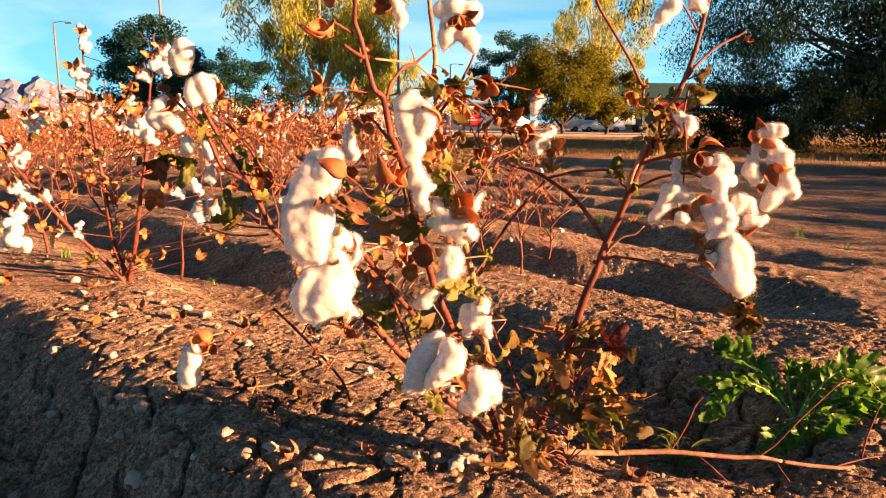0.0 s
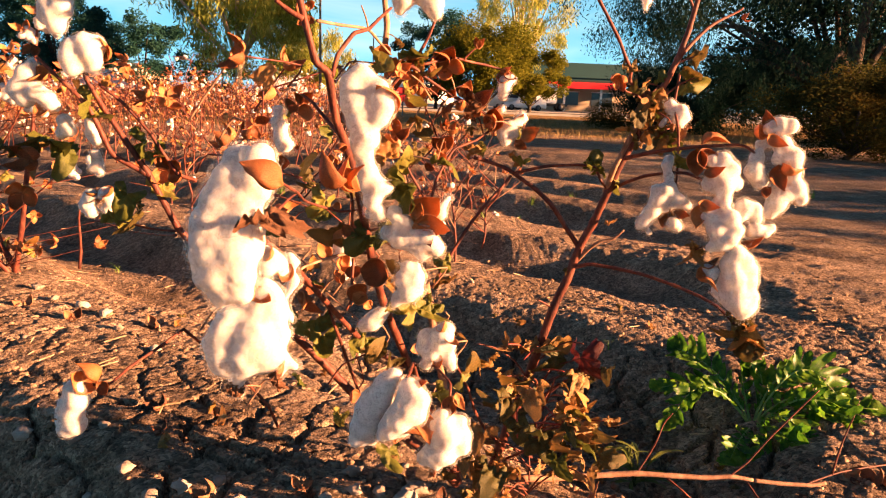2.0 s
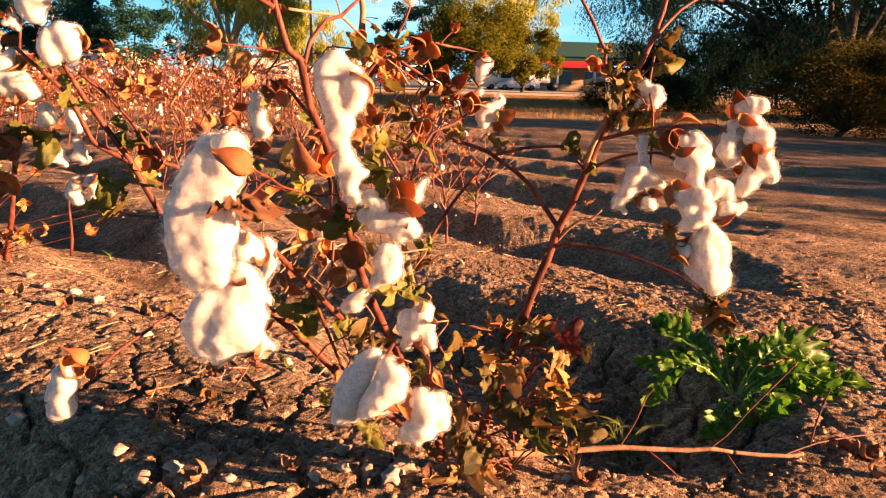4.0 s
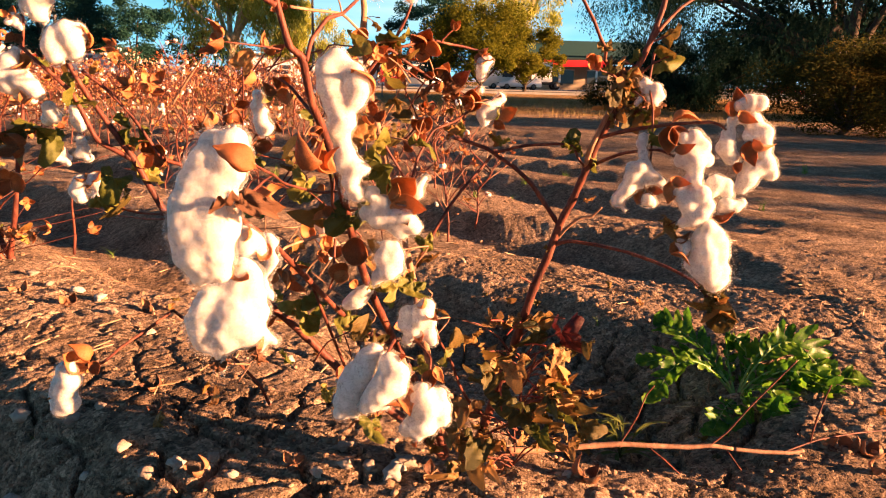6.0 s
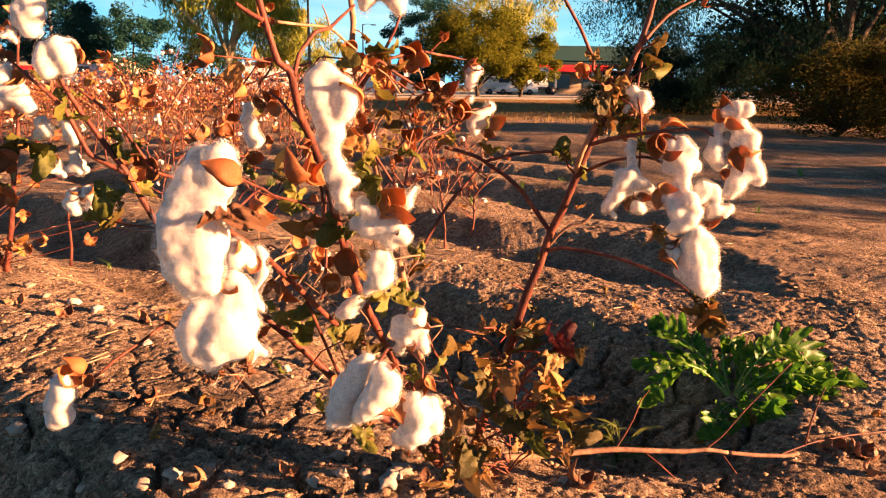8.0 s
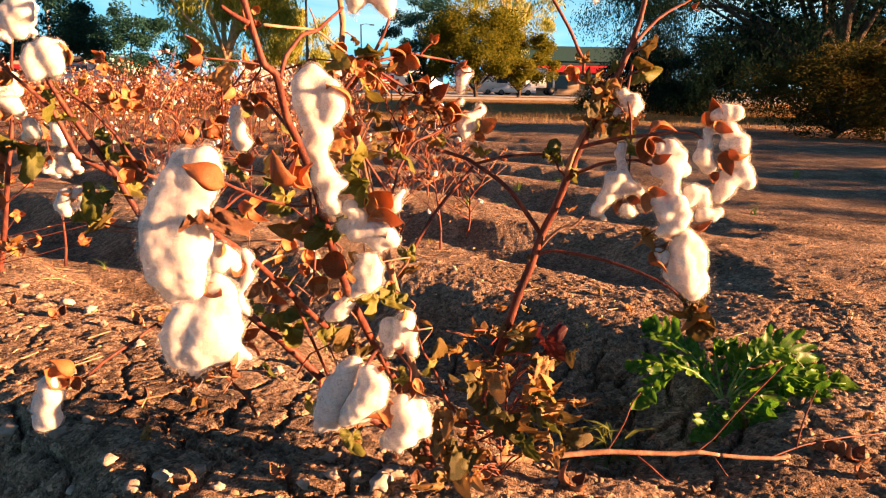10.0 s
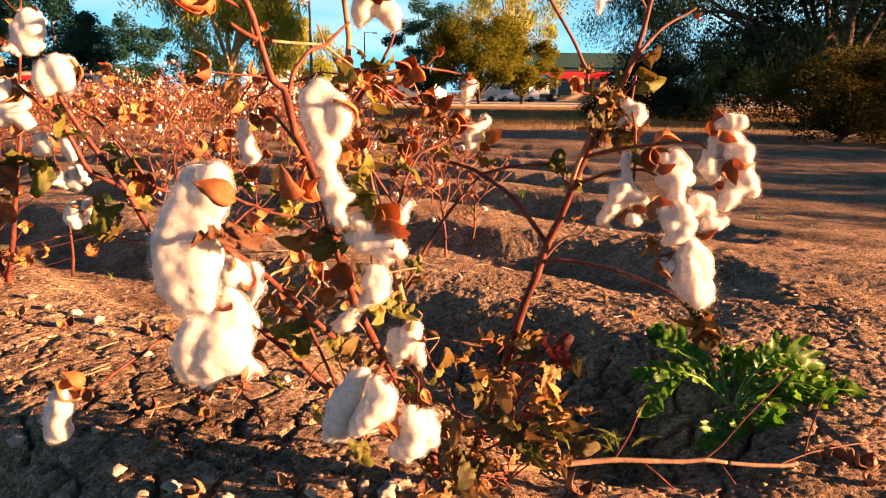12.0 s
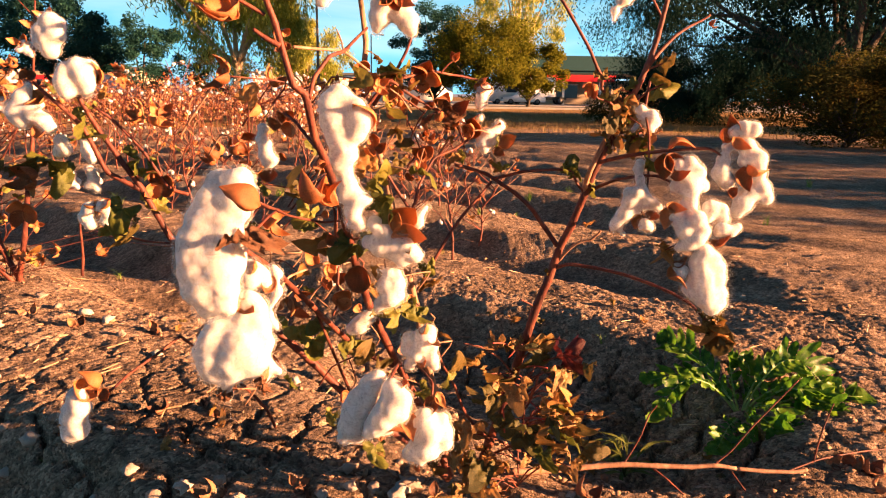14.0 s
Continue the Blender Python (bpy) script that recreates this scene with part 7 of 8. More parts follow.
limb("branch", points=[(-1.582, 2.7, 0.354), (-1.598, 2.7, 0.435), (-1.719, 2.7, 0.433), (-1.753, 2.65, 0.461)], r0=0.004, r1=0.002, **C)
limb("twig", points=[(-1.54, 2.85, 1.052), (-1.481, 2.85, 1.034), (-1.457, 2.85, 1.025)], r0=0.002, r1=0.001, **C)
limb("twig", points=[(-1.213, 2.78, 1.08), (-1.245, 2.78, 1.116), (-1.26, 2.78, 1.134)], r0=0.0025, r1=0.0015, **C)
for lobes in ([(-1.532, 2.85, 1.137, 0.0246), (-1.532, 2.85, 1.086, 0.0273), (-1.54, 2.85, 1.108, 0.0246), (-1.542, 2.85, 1.164, 0.0192)], [(-1.581, 2.85, 0.995, 0.0357), (-1.547, 2.85, 0.973, 0.0382), (-1.562, 2.85, 0.938, 0.0328), (-1.54, 2.85, 0.915, 0.0245)], [(-1.167, 2.78, 1.073, 0.0278), (-1.149, 2.78, 1.052, 0.0252), (-1.189, 2.78, 1.08, 0.0203)], [(-1.204, 2.78, 1.036, 0.033), (-1.171, 2.78, 1.008, 0.0354), (-1.206, 2.78, 1.003, 0.0279), (-1.161, 2.78, 0.982, 0.0227)], [(-1.266, 2.78, 0.981, 0.0282), (-1.24, 2.78, 0.963, 0.0255)], [(-1.321, 2.78, 0.88, 0.0206), (-1.311, 2.78, 0.851, 0.018)], [(-1.32, 2.7, 0.779, 0.0327), (-1.282, 2.7, 0.762, 0.0351), (-1.25, 2.7, 0.78, 0.0299)], [(-1.225, 2.7, 0.813, 0.0397), (-1.212, 2.7, 0.769, 0.0421), (-1.201, 2.7, 0.725, 0.0346), (-1.242, 2.7, 0.736, 0.0299)], [(-1.481, 2.8, 0.823, 0.0293), (-1.491, 2.8, 0.846, 0.0213)], [(-1.115, 2.75, 0.859, 0.0273), (-1.097, 2.75, 0.848, 0.0198)], [(-1.141, 2.75, 0.52, 0.03), (-1.118, 2.75, 0.497, 0.0249), (-1.056, 2.75, 0.544, 0.0271), (-1.041, 2.75, 0.51, 0.0246)], [(-1.718, 2.6, 0.445, 0.0344), (-1.736, 2.6, 0.388, 0.0479), (-1.73, 2.6, 0.331, 0.0586), (-1.706, 2.6, 0.298, 0.0399), (-1.768, 2.6, 0.308, 0.0376)], [(-1.72, 2.6, 0.534, 0.0317), (-1.687, 2.6, 0.513, 0.0315), (-1.655, 2.6, 0.491, 0.0287)], [(-1.619, 2.7, 0.341, 0.0268), (-1.532, 2.7, 0.367, 0.0211), (-1.54, 2.7, 0.331, 0.0238)], [(-1.677, 2.7, 0.491, 0.0269), (-1.662, 2.7, 0.469, 0.0242)], [(-1.834, 2.9, 0.797, 0.0347), (-1.826, 2.9, 0.749, 0.0318), (-1.784, 2.9, 0.786, 0.0258)], [(-1.851, 2.8, 0.668, 0.0312), (-1.818, 2.8, 0.633, 0.031), (-1.84, 2.8, 0.609, 0.0283)]):
    small = []
    for i, (a, b, c, r) in enumerate(lobes):
        for k in range(3):
            turn = 2.1 * k + 1.3 * i
            small.append((a + math.cos(turn) * r * 0.45, b + math.sin(turn) * r * 0.5, c + (0.35 - 0.4 * k) * r, r * (0.62 - 0.07 * k)))
    lint(plant_c, small, voxel=0.0042, rough=0.018, hair=90, hair_length=0.012)
    a, b, c, r = lobes[0]
    for dx, dz in ((-1, 0.3), (0.8, 0.8), (0.2, -0.6)):
        carpel(plant_c, (a, b - r * 0.6, c + r * 0.4), (a + dx * r * 1.5, b - r, c + r * 0.4 + dz * r * 1.4), (0, -1, 0.3))
crnd = random.Random(21)
for k in range(80):
    x, y, z = -1.45 + crnd.gauss(0, 0.27), 2.82 + crnd.gauss(0, 0.14), crnd.uniform(0.16, 0.92)
    if k % 3 == 0:
        leaf(plant_c, (x, y, z), crnd.uniform(0.03, 0.06), (crnd.uniform(-1, 1), -0.5, crnd.uniform(-1, 0.5)), green=k % 2 == 0)
    else:
        put("boll_case", BURRS[k % 3], plant_c, aim((x, y, z), (crnd.uniform(-1, 1), -0.6, crnd.uniform(-0.3, 1)), k, crnd.uniform(0.026, 0.042)))
        limb("twig", plant_c, BARK, [(x, y, z), ((x - 1.45) / 2 + 0.01, (y + 2.82) / 2, z - 0.05), (-1.46 + 0.04 * (z - 0.3), 2.84, z - 0.1)], 0.001, 0.002, sides=5, steps=2)

# boll and seedling stalk standing in the furrow between
sprig = thing("cotton_sprig", "single open boll on a short bent twig", "cotton sprig")
limb("twig", sprig, BARK, [(-0.551, 1.66, 0.543), (-0.464, 1.6, 0.535), (-0.371, 1.5, 0.55), (-0.301, 1.4, 0.571)], 0.002, 0.0022)
limb("twig", sprig, BARK, [(-1.392, 3.28, 0.007), (-1.38, 3.28, 0.091), (-1.374, 3.27, 0.165), (-1.368, 3.26, 0.244), (-1.353, 3.26, 0.312)], 0.007, 0.004)
lint(sprig, [(-0.552, 1.65, 0.591, 0.017), (-0.563, 1.65, 0.574, 0.0157), (-0.553, 1.65, 0.562, 0.0157), (-0.523, 1.65, 0.597, 0.0168), (-0.513, 1.65, 0.58, 0.0155), (-0.521, 1.65, 0.568, 0.013)], hair=120)
carpel(sprig, (-0.539, 1.65, 0.611), (-0.52, 1.62, 0.577), (0, -1, 0))
carpel(sprig, (-0.541, 1.65, 0.606), (-0.55, 1.62, 0.599), (-0.4, -1, 0.4))
carpel(sprig, (-0.533, 1.65, 0.609), (-0.493, 1.62, 0.608), (0.4, -1, 0.6))

variants = [field_plant(100 + k, 0.76 + 0.06 * k, 3 + k % 3, 13 + k % 3, 2) for k in range(6)]
rows = random.Random(4)
spots_near, spots_far = [], []
for row in range(1, 40):
    along = 0.0
    while along < 46:
        along += rows.uniform(0.2, 0.4)
        x, y = at_row(row, along + rows.uniform(-0.05, 0.05))
        edge = 0.1 - 0.06 * y + rows.uniform(-0.3, 0.2)
        if x > edge or y < 5.9 or x < -0.78 * y - 1.0:
            continue
        if y < 12.5:
            spots_near.append((x, y))
        elif y < 36:
            spots_far.append((x, y))
spots_near += [(-2.75, 4.35), (-3.4, 5.0), (-3.1, 3.9), (-2.2, 3.45), (-2.6, 3.0)]
used = set()
rows.shuffle(spots_near)
for k, (x, y) in enumerate(spots_near[:114]):
    v = rows.randrange(6)
    m = pose(x, y, ground_z(x, y), rows.gauss(0, 5), rows.gauss(0, 5), rows.uniform(0, 360))
    if v not in used:
        used.add(v)
        variants[v].matrix_basis = m
    else:
        copy_thing(variants[v], m)
spots_far += spots_near[114:]
for k, (x, y) in enumerate(((0.30, 4.95), (0.05, 5.7), (0.42, 6.1), (-0.12, 4.6), (0.12, 4.2), (-0.45, 5.1), (0.55, 5.4), (0.34, 3.95), (0.50, 4.1), (-0.95, 4.9), (-1.3, 4.55), (-0.7, 5.3), (-1.65, 5.2))):
    bare = field_plant(210 + k, 0.56 + 0.05 * (k % 4), 2 + k % 2, 20, 1)
    bare.location = (x, y, ground_z(x, y))
    bare["label"] = "nearly bare twiggy cotton plant with few bolls"


def far_field():
    """The rest of the cotton field, rows upon rows, in one mesh."""
    rnd = np.random.RandomState(3)
    verts, faces, mats = [], [], []
    base = 0
    bm = bmesh.new()
    bmesh.ops.create_cone(bm, cap_ends=True, segments=4, radius1=1, radius2=0.55, depth=1.3)
    bmesh.ops.triangulate(bm, faces=bm.faces)
    iv = np.array([v.co[:] for v in bm.verts])
    itf = np.array([[v.index for v in f.verts] for f in bm.faces])
    bm.free()
    for x, y in spots_far:
        z0 = -0.02
        h = rnd.uniform(0.75, 1.12)
        lines = [((x, y, z0), (x + rnd.normal() * 0.05, y + rnd.normal() * 0.05, z0 + h), 0.006)]
        for _ in range(13):
            t = rnd.uniform(0.2, 0.95)
            p = np.array([x, y, z0 + h * t])
            a, ln = rnd.uniform(0, 6.28), rnd.uniform(0.1, 0.33)
            lines.append((p, p + ln * np.array([math.cos(a) * 0.75, math.sin(a) * 0.75, rnd.uniform(0.2, 0.9)]), 0.0038))
        for p, q, w in lines:
            p, q = np.array(p), np.array(q)
            for off in ((w, 0, 0), (0, w, 0)):
                o = np.array(off)
                verts += [p - o, p + o, q + o * 0.4, q - o * 0.4]
                faces.append((base, base + 1, base + 2, base + 3))
                mats.append(0)
                base += 4
        for p, q, w in lines[1:]:
            c = np.array(q)
            kind = rnd.rand()
            r = rnd.uniform(0.015, 0.028) if kind < 0.06 else rnd.uniform(0.014, 0.024)
            pts = iv * r * (1 + 0.7 * (rnd.rand(len(iv), 1) - 0.5)) + c
            verts += list(pts)
            for f in itf:
                faces.append(tuple(f + base))
                mats.append(1 if kind < 0.06 else 2)
            base += len(iv)
    me = bpy.data.meshes.new("far_cotton")
    me.from_pydata([tuple(v) for v in verts], [], faces)
    for m in (BARK, LINT, CARPEL):
        me.materials.append(m)
    me.polygons.foreach_set("material_index", mats)
    tagged(new("far_cotton", me), "distant rows of brown cotton plants dotted with white", "cotton field", kind="stuff")


far_field()
# ---- trees ----
TRUNK = mat("trunk_bark", [(0.2, (0.022, 0.016, 0.012)), (0.55, (0.055, 0.04, 0.03)), (0.9, (0.12, 0.09, 0.065))], scale=5, rough=0.9, bump=0.8, fine=0.03)
PALE_TRUNK = mat("pale_bark", [(0.2, (0.22, 0.15, 0.09)), (0.55, (0.42, 0.32, 0.20)), (0.9, (0.60, 0.50, 0.36))], scale=4, rough=0.85, bump=0.4, fine=0.02)


def foliage(name, dark, mid, light):
    return mat(name, [(0.15, dark), (0.5, mid), (0.9, light)], scale=0.6, rough=0.8, bump=0.0, translucent=0.5, per_object=0.3, spec=0.06)


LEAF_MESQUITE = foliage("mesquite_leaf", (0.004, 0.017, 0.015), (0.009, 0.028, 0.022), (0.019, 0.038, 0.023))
LEAF_EUCALYPT = foliage("eucalypt_leaf", (0.14, 0.18, 0.03), (0.29, 0.31, 0.055), (0.45, 0.42, 0.10))
LEAF_OLIVE = foliage("olive_leaf", (0.055, 0.07, 0.007), (0.12, 0.125, 0.012), (0.20, 0.18, 0.026))
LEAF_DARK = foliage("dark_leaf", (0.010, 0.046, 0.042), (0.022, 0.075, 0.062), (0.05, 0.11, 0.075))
LEAF_BUSH = foliage("bush_leaf", (0.018, 0.026, 0.008), (0.05, 0.048, 0.011), (0.13, 0.085, 0.02))


def crown_mesh(name, clumps, per_clump, leaf_len, leaf_w, material, seed, droop=0.0, spread=1.0):
    """Many single leaves gathered on sprays round the clump centres (x, y, z, radius)."""
    rnd = np.random.RandomState(seed)
    cs = np.array(clumps)
    n = len(cs) * per_clump
    idx = np.repeat(np.arange(len(cs)), per_clump)
    d = rnd.normal(size=(n, 3))
    d /= np.linalg.norm(d, axis=1, keepdims=True)
    r = cs[idx, 3:4] * rnd.rand(n, 1) ** 0.45
    p = cs[idx, :3] + d * r * np.array([1, 1, 0.8 * spread])
    if droop:
        p[:, 2] -= droop * rnd.rand(n) ** 1.5 * cs[idx, 3]
    t = rnd.normal(size=(n, 3)) * np.array([1, 1, 0.6]) + np.array([0, 0, -1.6 * min(1, droop)])
    t /= np.linalg.norm(t, axis=1, keepdims=True)
    w = np.cross(t, rnd.normal(size=(n, 3)))
    w /= np.linalg.norm(w, axis=1, keepdims=True)
    ln = leaf_len * (0.5 + rnd.rand(n, 1))
    wd = leaf_w * (0.6 + 0.8 * rnd.rand(n, 1))
    v = np.stack([p - t * ln * 0.5, p + w * wd * 0.5, p + t * ln * 0.5, p - w * wd * 0.5], 1).reshape(-1, 3)
    f = np.arange(n * 4).reshape(-1, 4)
    me = bpy.data.meshes.new(name)
    me.from_pydata(v.tolist(), [], f.tolist())
    me.materials.append(material)
    return me


def tree(label, x, y, height_m, radius, bole, trunk_r, leaf_mat, bark, seed, clumps=46, per=400, leaf_len=0.13, leaf_w=0.05, droop=0.0, flat=1.0, clump_r=0.28, gap=0.25, low=0.0, category="tree"):
    rnd = random.Random(seed)
    ob = thing("tree", label, category, at=(x, y, ground_z(x, y) - 0.05))
    lean = Vector((rnd.gauss(0, 0.03), rnd.gauss(0, 0.03), 1))
    top = [lean * (bole * k / 3) + Vector((rnd.gauss(0, 0.06), rnd.gauss(0, 0.06), 0)) for k in range(4)]
    top += [Vector((rnd.gauss(0, 0.3), rnd.gauss(0, 0.3), bole + (height_m - bole) * 0.5))]
    limb("trunk", ob, bark, top, trunk_r, trunk_r * 0.35, sides=10, steps=4, knots=0.06)
    centres = []
    mid = bole + low + (height_m - bole - low) * 0.5
    half = (height_m - bole - low) * 0.5
    tries = 0
    while len(centres) < clumps and tries < 5000:
        tries += 1
        a, e = rnd.uniform(0, 6.28), rnd.uniform(-1, 1)
        rr = rnd.uniform(0.35, 1.0) ** 0.6
        ce = math.sqrt(max(0, 1 - e * e))
        c = Vector((math.cos(a) * ce * radius * rr, math.sin(a) * ce * radius * rr, mid + e * half * rr * flat))
        if noise.noise(c * (2.2 / radius) + Vector((seed, seed, 0))) < -0.5 + gap:
            continue
        centres.append((c.x, c.y, c.z, radius * clump_r * rnd.uniform(0.55, 1.2)))
    for k in range(min(12, clumps // 3)):
        c = Vector(centres[k * 3 % len(centres)][:3])
        s = top[3] * rnd.uniform(0.65, 1.0)
        m = (s + c) / 2 + Vector((0, 0, 0.12 * radius * rnd.uniform(-0.3, 1)))
        limb("limb", ob, bark, [s, m, c], trunk_r * 0.42, trunk_r * 0.08, sides=6, steps=4, knots=0.05)
    me = crown_mesh("crown", centres, per, leaf_len, leaf_w, leaf_mat, seed, droop)
    link_mesh("crown", me, None, ob)
    return ob


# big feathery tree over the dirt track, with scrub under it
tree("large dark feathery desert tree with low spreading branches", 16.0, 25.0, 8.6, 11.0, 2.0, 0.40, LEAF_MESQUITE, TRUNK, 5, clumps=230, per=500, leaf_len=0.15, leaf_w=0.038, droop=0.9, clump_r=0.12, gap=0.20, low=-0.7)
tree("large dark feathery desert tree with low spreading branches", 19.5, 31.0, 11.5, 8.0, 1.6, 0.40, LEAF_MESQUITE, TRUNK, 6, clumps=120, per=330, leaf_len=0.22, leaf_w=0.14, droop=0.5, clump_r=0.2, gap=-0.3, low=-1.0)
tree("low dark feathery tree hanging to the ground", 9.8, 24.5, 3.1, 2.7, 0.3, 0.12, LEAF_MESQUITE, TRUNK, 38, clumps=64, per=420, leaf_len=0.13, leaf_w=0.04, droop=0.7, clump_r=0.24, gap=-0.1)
tree("low olive-brown scrub bush at the track's edge", 8.4, 12.9, 1.75, 1.6, 0.2, 0.07, LEAF_BUSH, TRUNK, 7, clumps=46, per=620, leaf_len=0.085, leaf_w=0.022, clump_r=0.3, category="bush")
tree("low olive-brown scrub bush at the track's edge", 10.6, 13.4, 2.1, 2.0, 0.2, 0.07, LEAF_BUSH, TRUNK, 8, clumps=46, per=620, leaf_len=0.085, leaf_w=0.022, clump_r=0.3, category="bush")
tree("low olive-brown scrub bush at the track's edge", 10.9, 27.5, 1.9, 2.4, 0.2, 0.06, LEAF_BUSH, TRUNK, 9, clumps=30, per=420, leaf_len=0.14, leaf_w=0.03, clump_r=0.3, category="bush")
tree("low olive-brown scrub bush at the track's edge", 8.1, 26.0, 1.0, 1.6, 0.1, 0.04, LEAF_BUSH, TRUNK, 10, clumps=20, per=300, leaf_len=0.12, leaf_w=0.03, clump_r=0.35, category="bush")
# the three nearest stand out of view, added to throw shade on the track
for x, y, h, r, k in ((13.6, 18.5, 1.5, 2.0, 36), (17.2, 19.5, 1.8, 2.4, 37), (11.5, 4.0, 1.7, 2.2, 31), (12.6, 6.6, 1.9, 2.4, 32), (13.0, 9.4, 1.8, 2.4, 33)):
    tree("low olive-brown scrub bush by the dirt track, some added unseen for shade", x, y, h, r, 0.2, 0.05, LEAF_BUSH, TRUNK, k, clumps=36, per=260, leaf_len=0.16, leaf_w=0.04, clump_r=0.3, category="bush")
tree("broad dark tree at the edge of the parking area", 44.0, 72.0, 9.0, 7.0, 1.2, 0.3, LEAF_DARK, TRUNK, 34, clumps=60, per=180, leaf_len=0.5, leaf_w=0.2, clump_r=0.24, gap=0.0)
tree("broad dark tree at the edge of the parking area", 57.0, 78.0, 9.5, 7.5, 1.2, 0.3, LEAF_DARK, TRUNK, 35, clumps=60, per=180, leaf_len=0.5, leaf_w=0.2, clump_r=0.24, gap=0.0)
# bushy trees by the road
tree("rounded olive-green tree lit by low sun", 6.2, 59.0, 7.6, 4.7, 0.8, 0.22, LEAF_OLIVE, TRUNK, 12, clumps=80, per=480, leaf_len=0.20, leaf_w=0.11, clump_r=0.24, gap=-0.1)
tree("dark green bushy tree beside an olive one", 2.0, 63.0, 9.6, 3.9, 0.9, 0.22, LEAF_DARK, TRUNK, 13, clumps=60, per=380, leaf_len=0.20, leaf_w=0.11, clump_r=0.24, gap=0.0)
tree("rounded olive-green tree lit by low sun", 10.2, 60.5, 6.0, 3.0, 0.8, 0.2, LEAF_OLIVE, TRUNK, 14, clumps=50, per=420, leaf_len=0.20, leaf_w=0.11, clump_r=0.26, gap=-0.1)
# drooping eucalypts
tree("tall yellow-green eucalypt with hanging sprays and pale trunk", -9.9, 40.0, 15.0, 5.2, 2.6, 0.30, LEAF_EUCALYPT, PALE_TRUNK, 16, clumps=88, per=440, leaf_len=0.36, leaf_w=0.07, droop=1.8, clump_r=0.2, gap=0.24)
tree("yellow-green eucalypt half hidden behind a pole", -8.0, 54.0, 6.6, 3.0, 1.6, 0.2, LEAF_EUCALYPT, PALE_TRUNK, 17, clumps=40, per=400, leaf_len=0.33, leaf_w=0.06, droop=1.0, clump_r=0.26, gap=0.05)
tree("tall eucalypt with thin drooping crown", 12.6, 84.0, 22.0, 6.5, 6.0, 0.4, LEAF_EUCALYPT, PALE_TRUNK, 18, clumps=46, per=300, leaf_len=0.55, leaf_w=0.11, droop=1.6, clump_r=0.22, gap=0.25)
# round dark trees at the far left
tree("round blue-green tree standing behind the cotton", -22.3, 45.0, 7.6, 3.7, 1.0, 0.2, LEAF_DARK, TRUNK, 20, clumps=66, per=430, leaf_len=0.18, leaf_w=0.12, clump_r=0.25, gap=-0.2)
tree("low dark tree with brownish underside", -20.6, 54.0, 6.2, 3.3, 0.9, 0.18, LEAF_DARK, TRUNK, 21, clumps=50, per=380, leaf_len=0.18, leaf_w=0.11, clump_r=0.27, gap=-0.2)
tree("low brownish tree behind the cotton rows", -17.0, 62.0, 4.6, 3.0, 0.6, 0.16, LEAF_BUSH, TRUNK, 22, clumps=36, per=260, leaf_len=0.2, leaf_w=0.09, clump_r=0.3, gap=0.0)

# ---- dry grass on the verge ----


def verge_grass():
    rnd = np.random.RandomState(15)
    n = 26000
    y = 15.0 + 22 * rnd.rand(n) ** 0.8
    x = 0.8 + (rnd.rand(n)) * 27
    keep = np.array([v > 0.34 for v in vnoise(x * 0.6, y * 0.6, 90)])
    x, y = x[keep], y[keep]
    n = len(x)
    z = height(x, y)
    a = rnd.rand(n) * 6.28
    h = 0.04 + 0.16 * rnd.rand(n) ** 1.8
    w = 0.008
    dx, dy = np.cos(a), np.sin(a)
    lean = h * (rnd.rand(n) - 0.2) * 0.9
    v = np.stack([np.stack([x - dy * w, y + dx * w, z - 0.01], 1), np.stack([x + dy * w, y - dx * w, z - 0.01], 1), np.stack([x + dx * lean, y + dy * lean, z + h], 1)], 1).reshape(-1, 3)
    me = bpy.data.meshes.new("verge_grass")
    me.from_pydata(v.tolist(), [], np.arange(3 * n).reshape(-1, 3).tolist())
    me.materials.append(mat("verge_straw", [(0.1, (0.06, 0.065, 0.016)), (0.4, (0.16, 0.115, 0.04)), (0.9, (0.32, 0.21, 0.085))], scale=0.5, rough=0.8, bump=0, translucent=0.2, per_object=0.4))
    tagged(new("verge_grass", me), "dry orange-brown grass along the roadside verge", "grass", kind="stuff")


verge_grass()

# ---- road, buildings, vehicles, poles ----
CONCRETE = mat("concrete", [(0.2, (0.20, 0.19, 0.185)), (0.55, (0.27, 0.26, 0.255)), (0.9, (0.34, 0.33, 0.32))], scale=0.7, rough=0.9, bump=0.2)
ASPHALT = mat("asphalt", [(0.2, (0.035, 0.034, 0.035)), (0.6, (0.06, 0.058, 0.056)), (0.9, (0.09, 0.088, 0.085))], scale=1.5, rough=0.9, bump=0.4)
WHITE = plain("white_paint", (0.80, 0.80, 0.80), 0.35)
RED = plain("red_paint", (0.62, 0.02, 0.025), 0.4)
TEAL = plain("teal_roof", (0.005, 0.045, 0.055), 0.6)
DARK = plain("dark_trim", (0.02, 0.02, 0.022), 0.5)
GLASS = plain("tinted_glass", (0.03, 0.04, 0.05), 0.08)
RUBBER = plain("rubber", (0.02, 0.02, 0.02), 0.85)
STEEL = plain("grey_steel", (0.13, 0.13, 0.135), 0.6, 0.2)
TAN = plain("tan_stucco", (0.42, 0.33, 0.24), 0.9)
WOOD = mat("pole_wood", [(0.2, (0.10, 0.065, 0.045)), (0.9, (0.24, 0.17, 0.12))], scale=6, rough=0.9, bump=0.4, fine=0.01)
BLUE = plain("blue_paint", (0.05, 0.10, 0.22), 0.35)


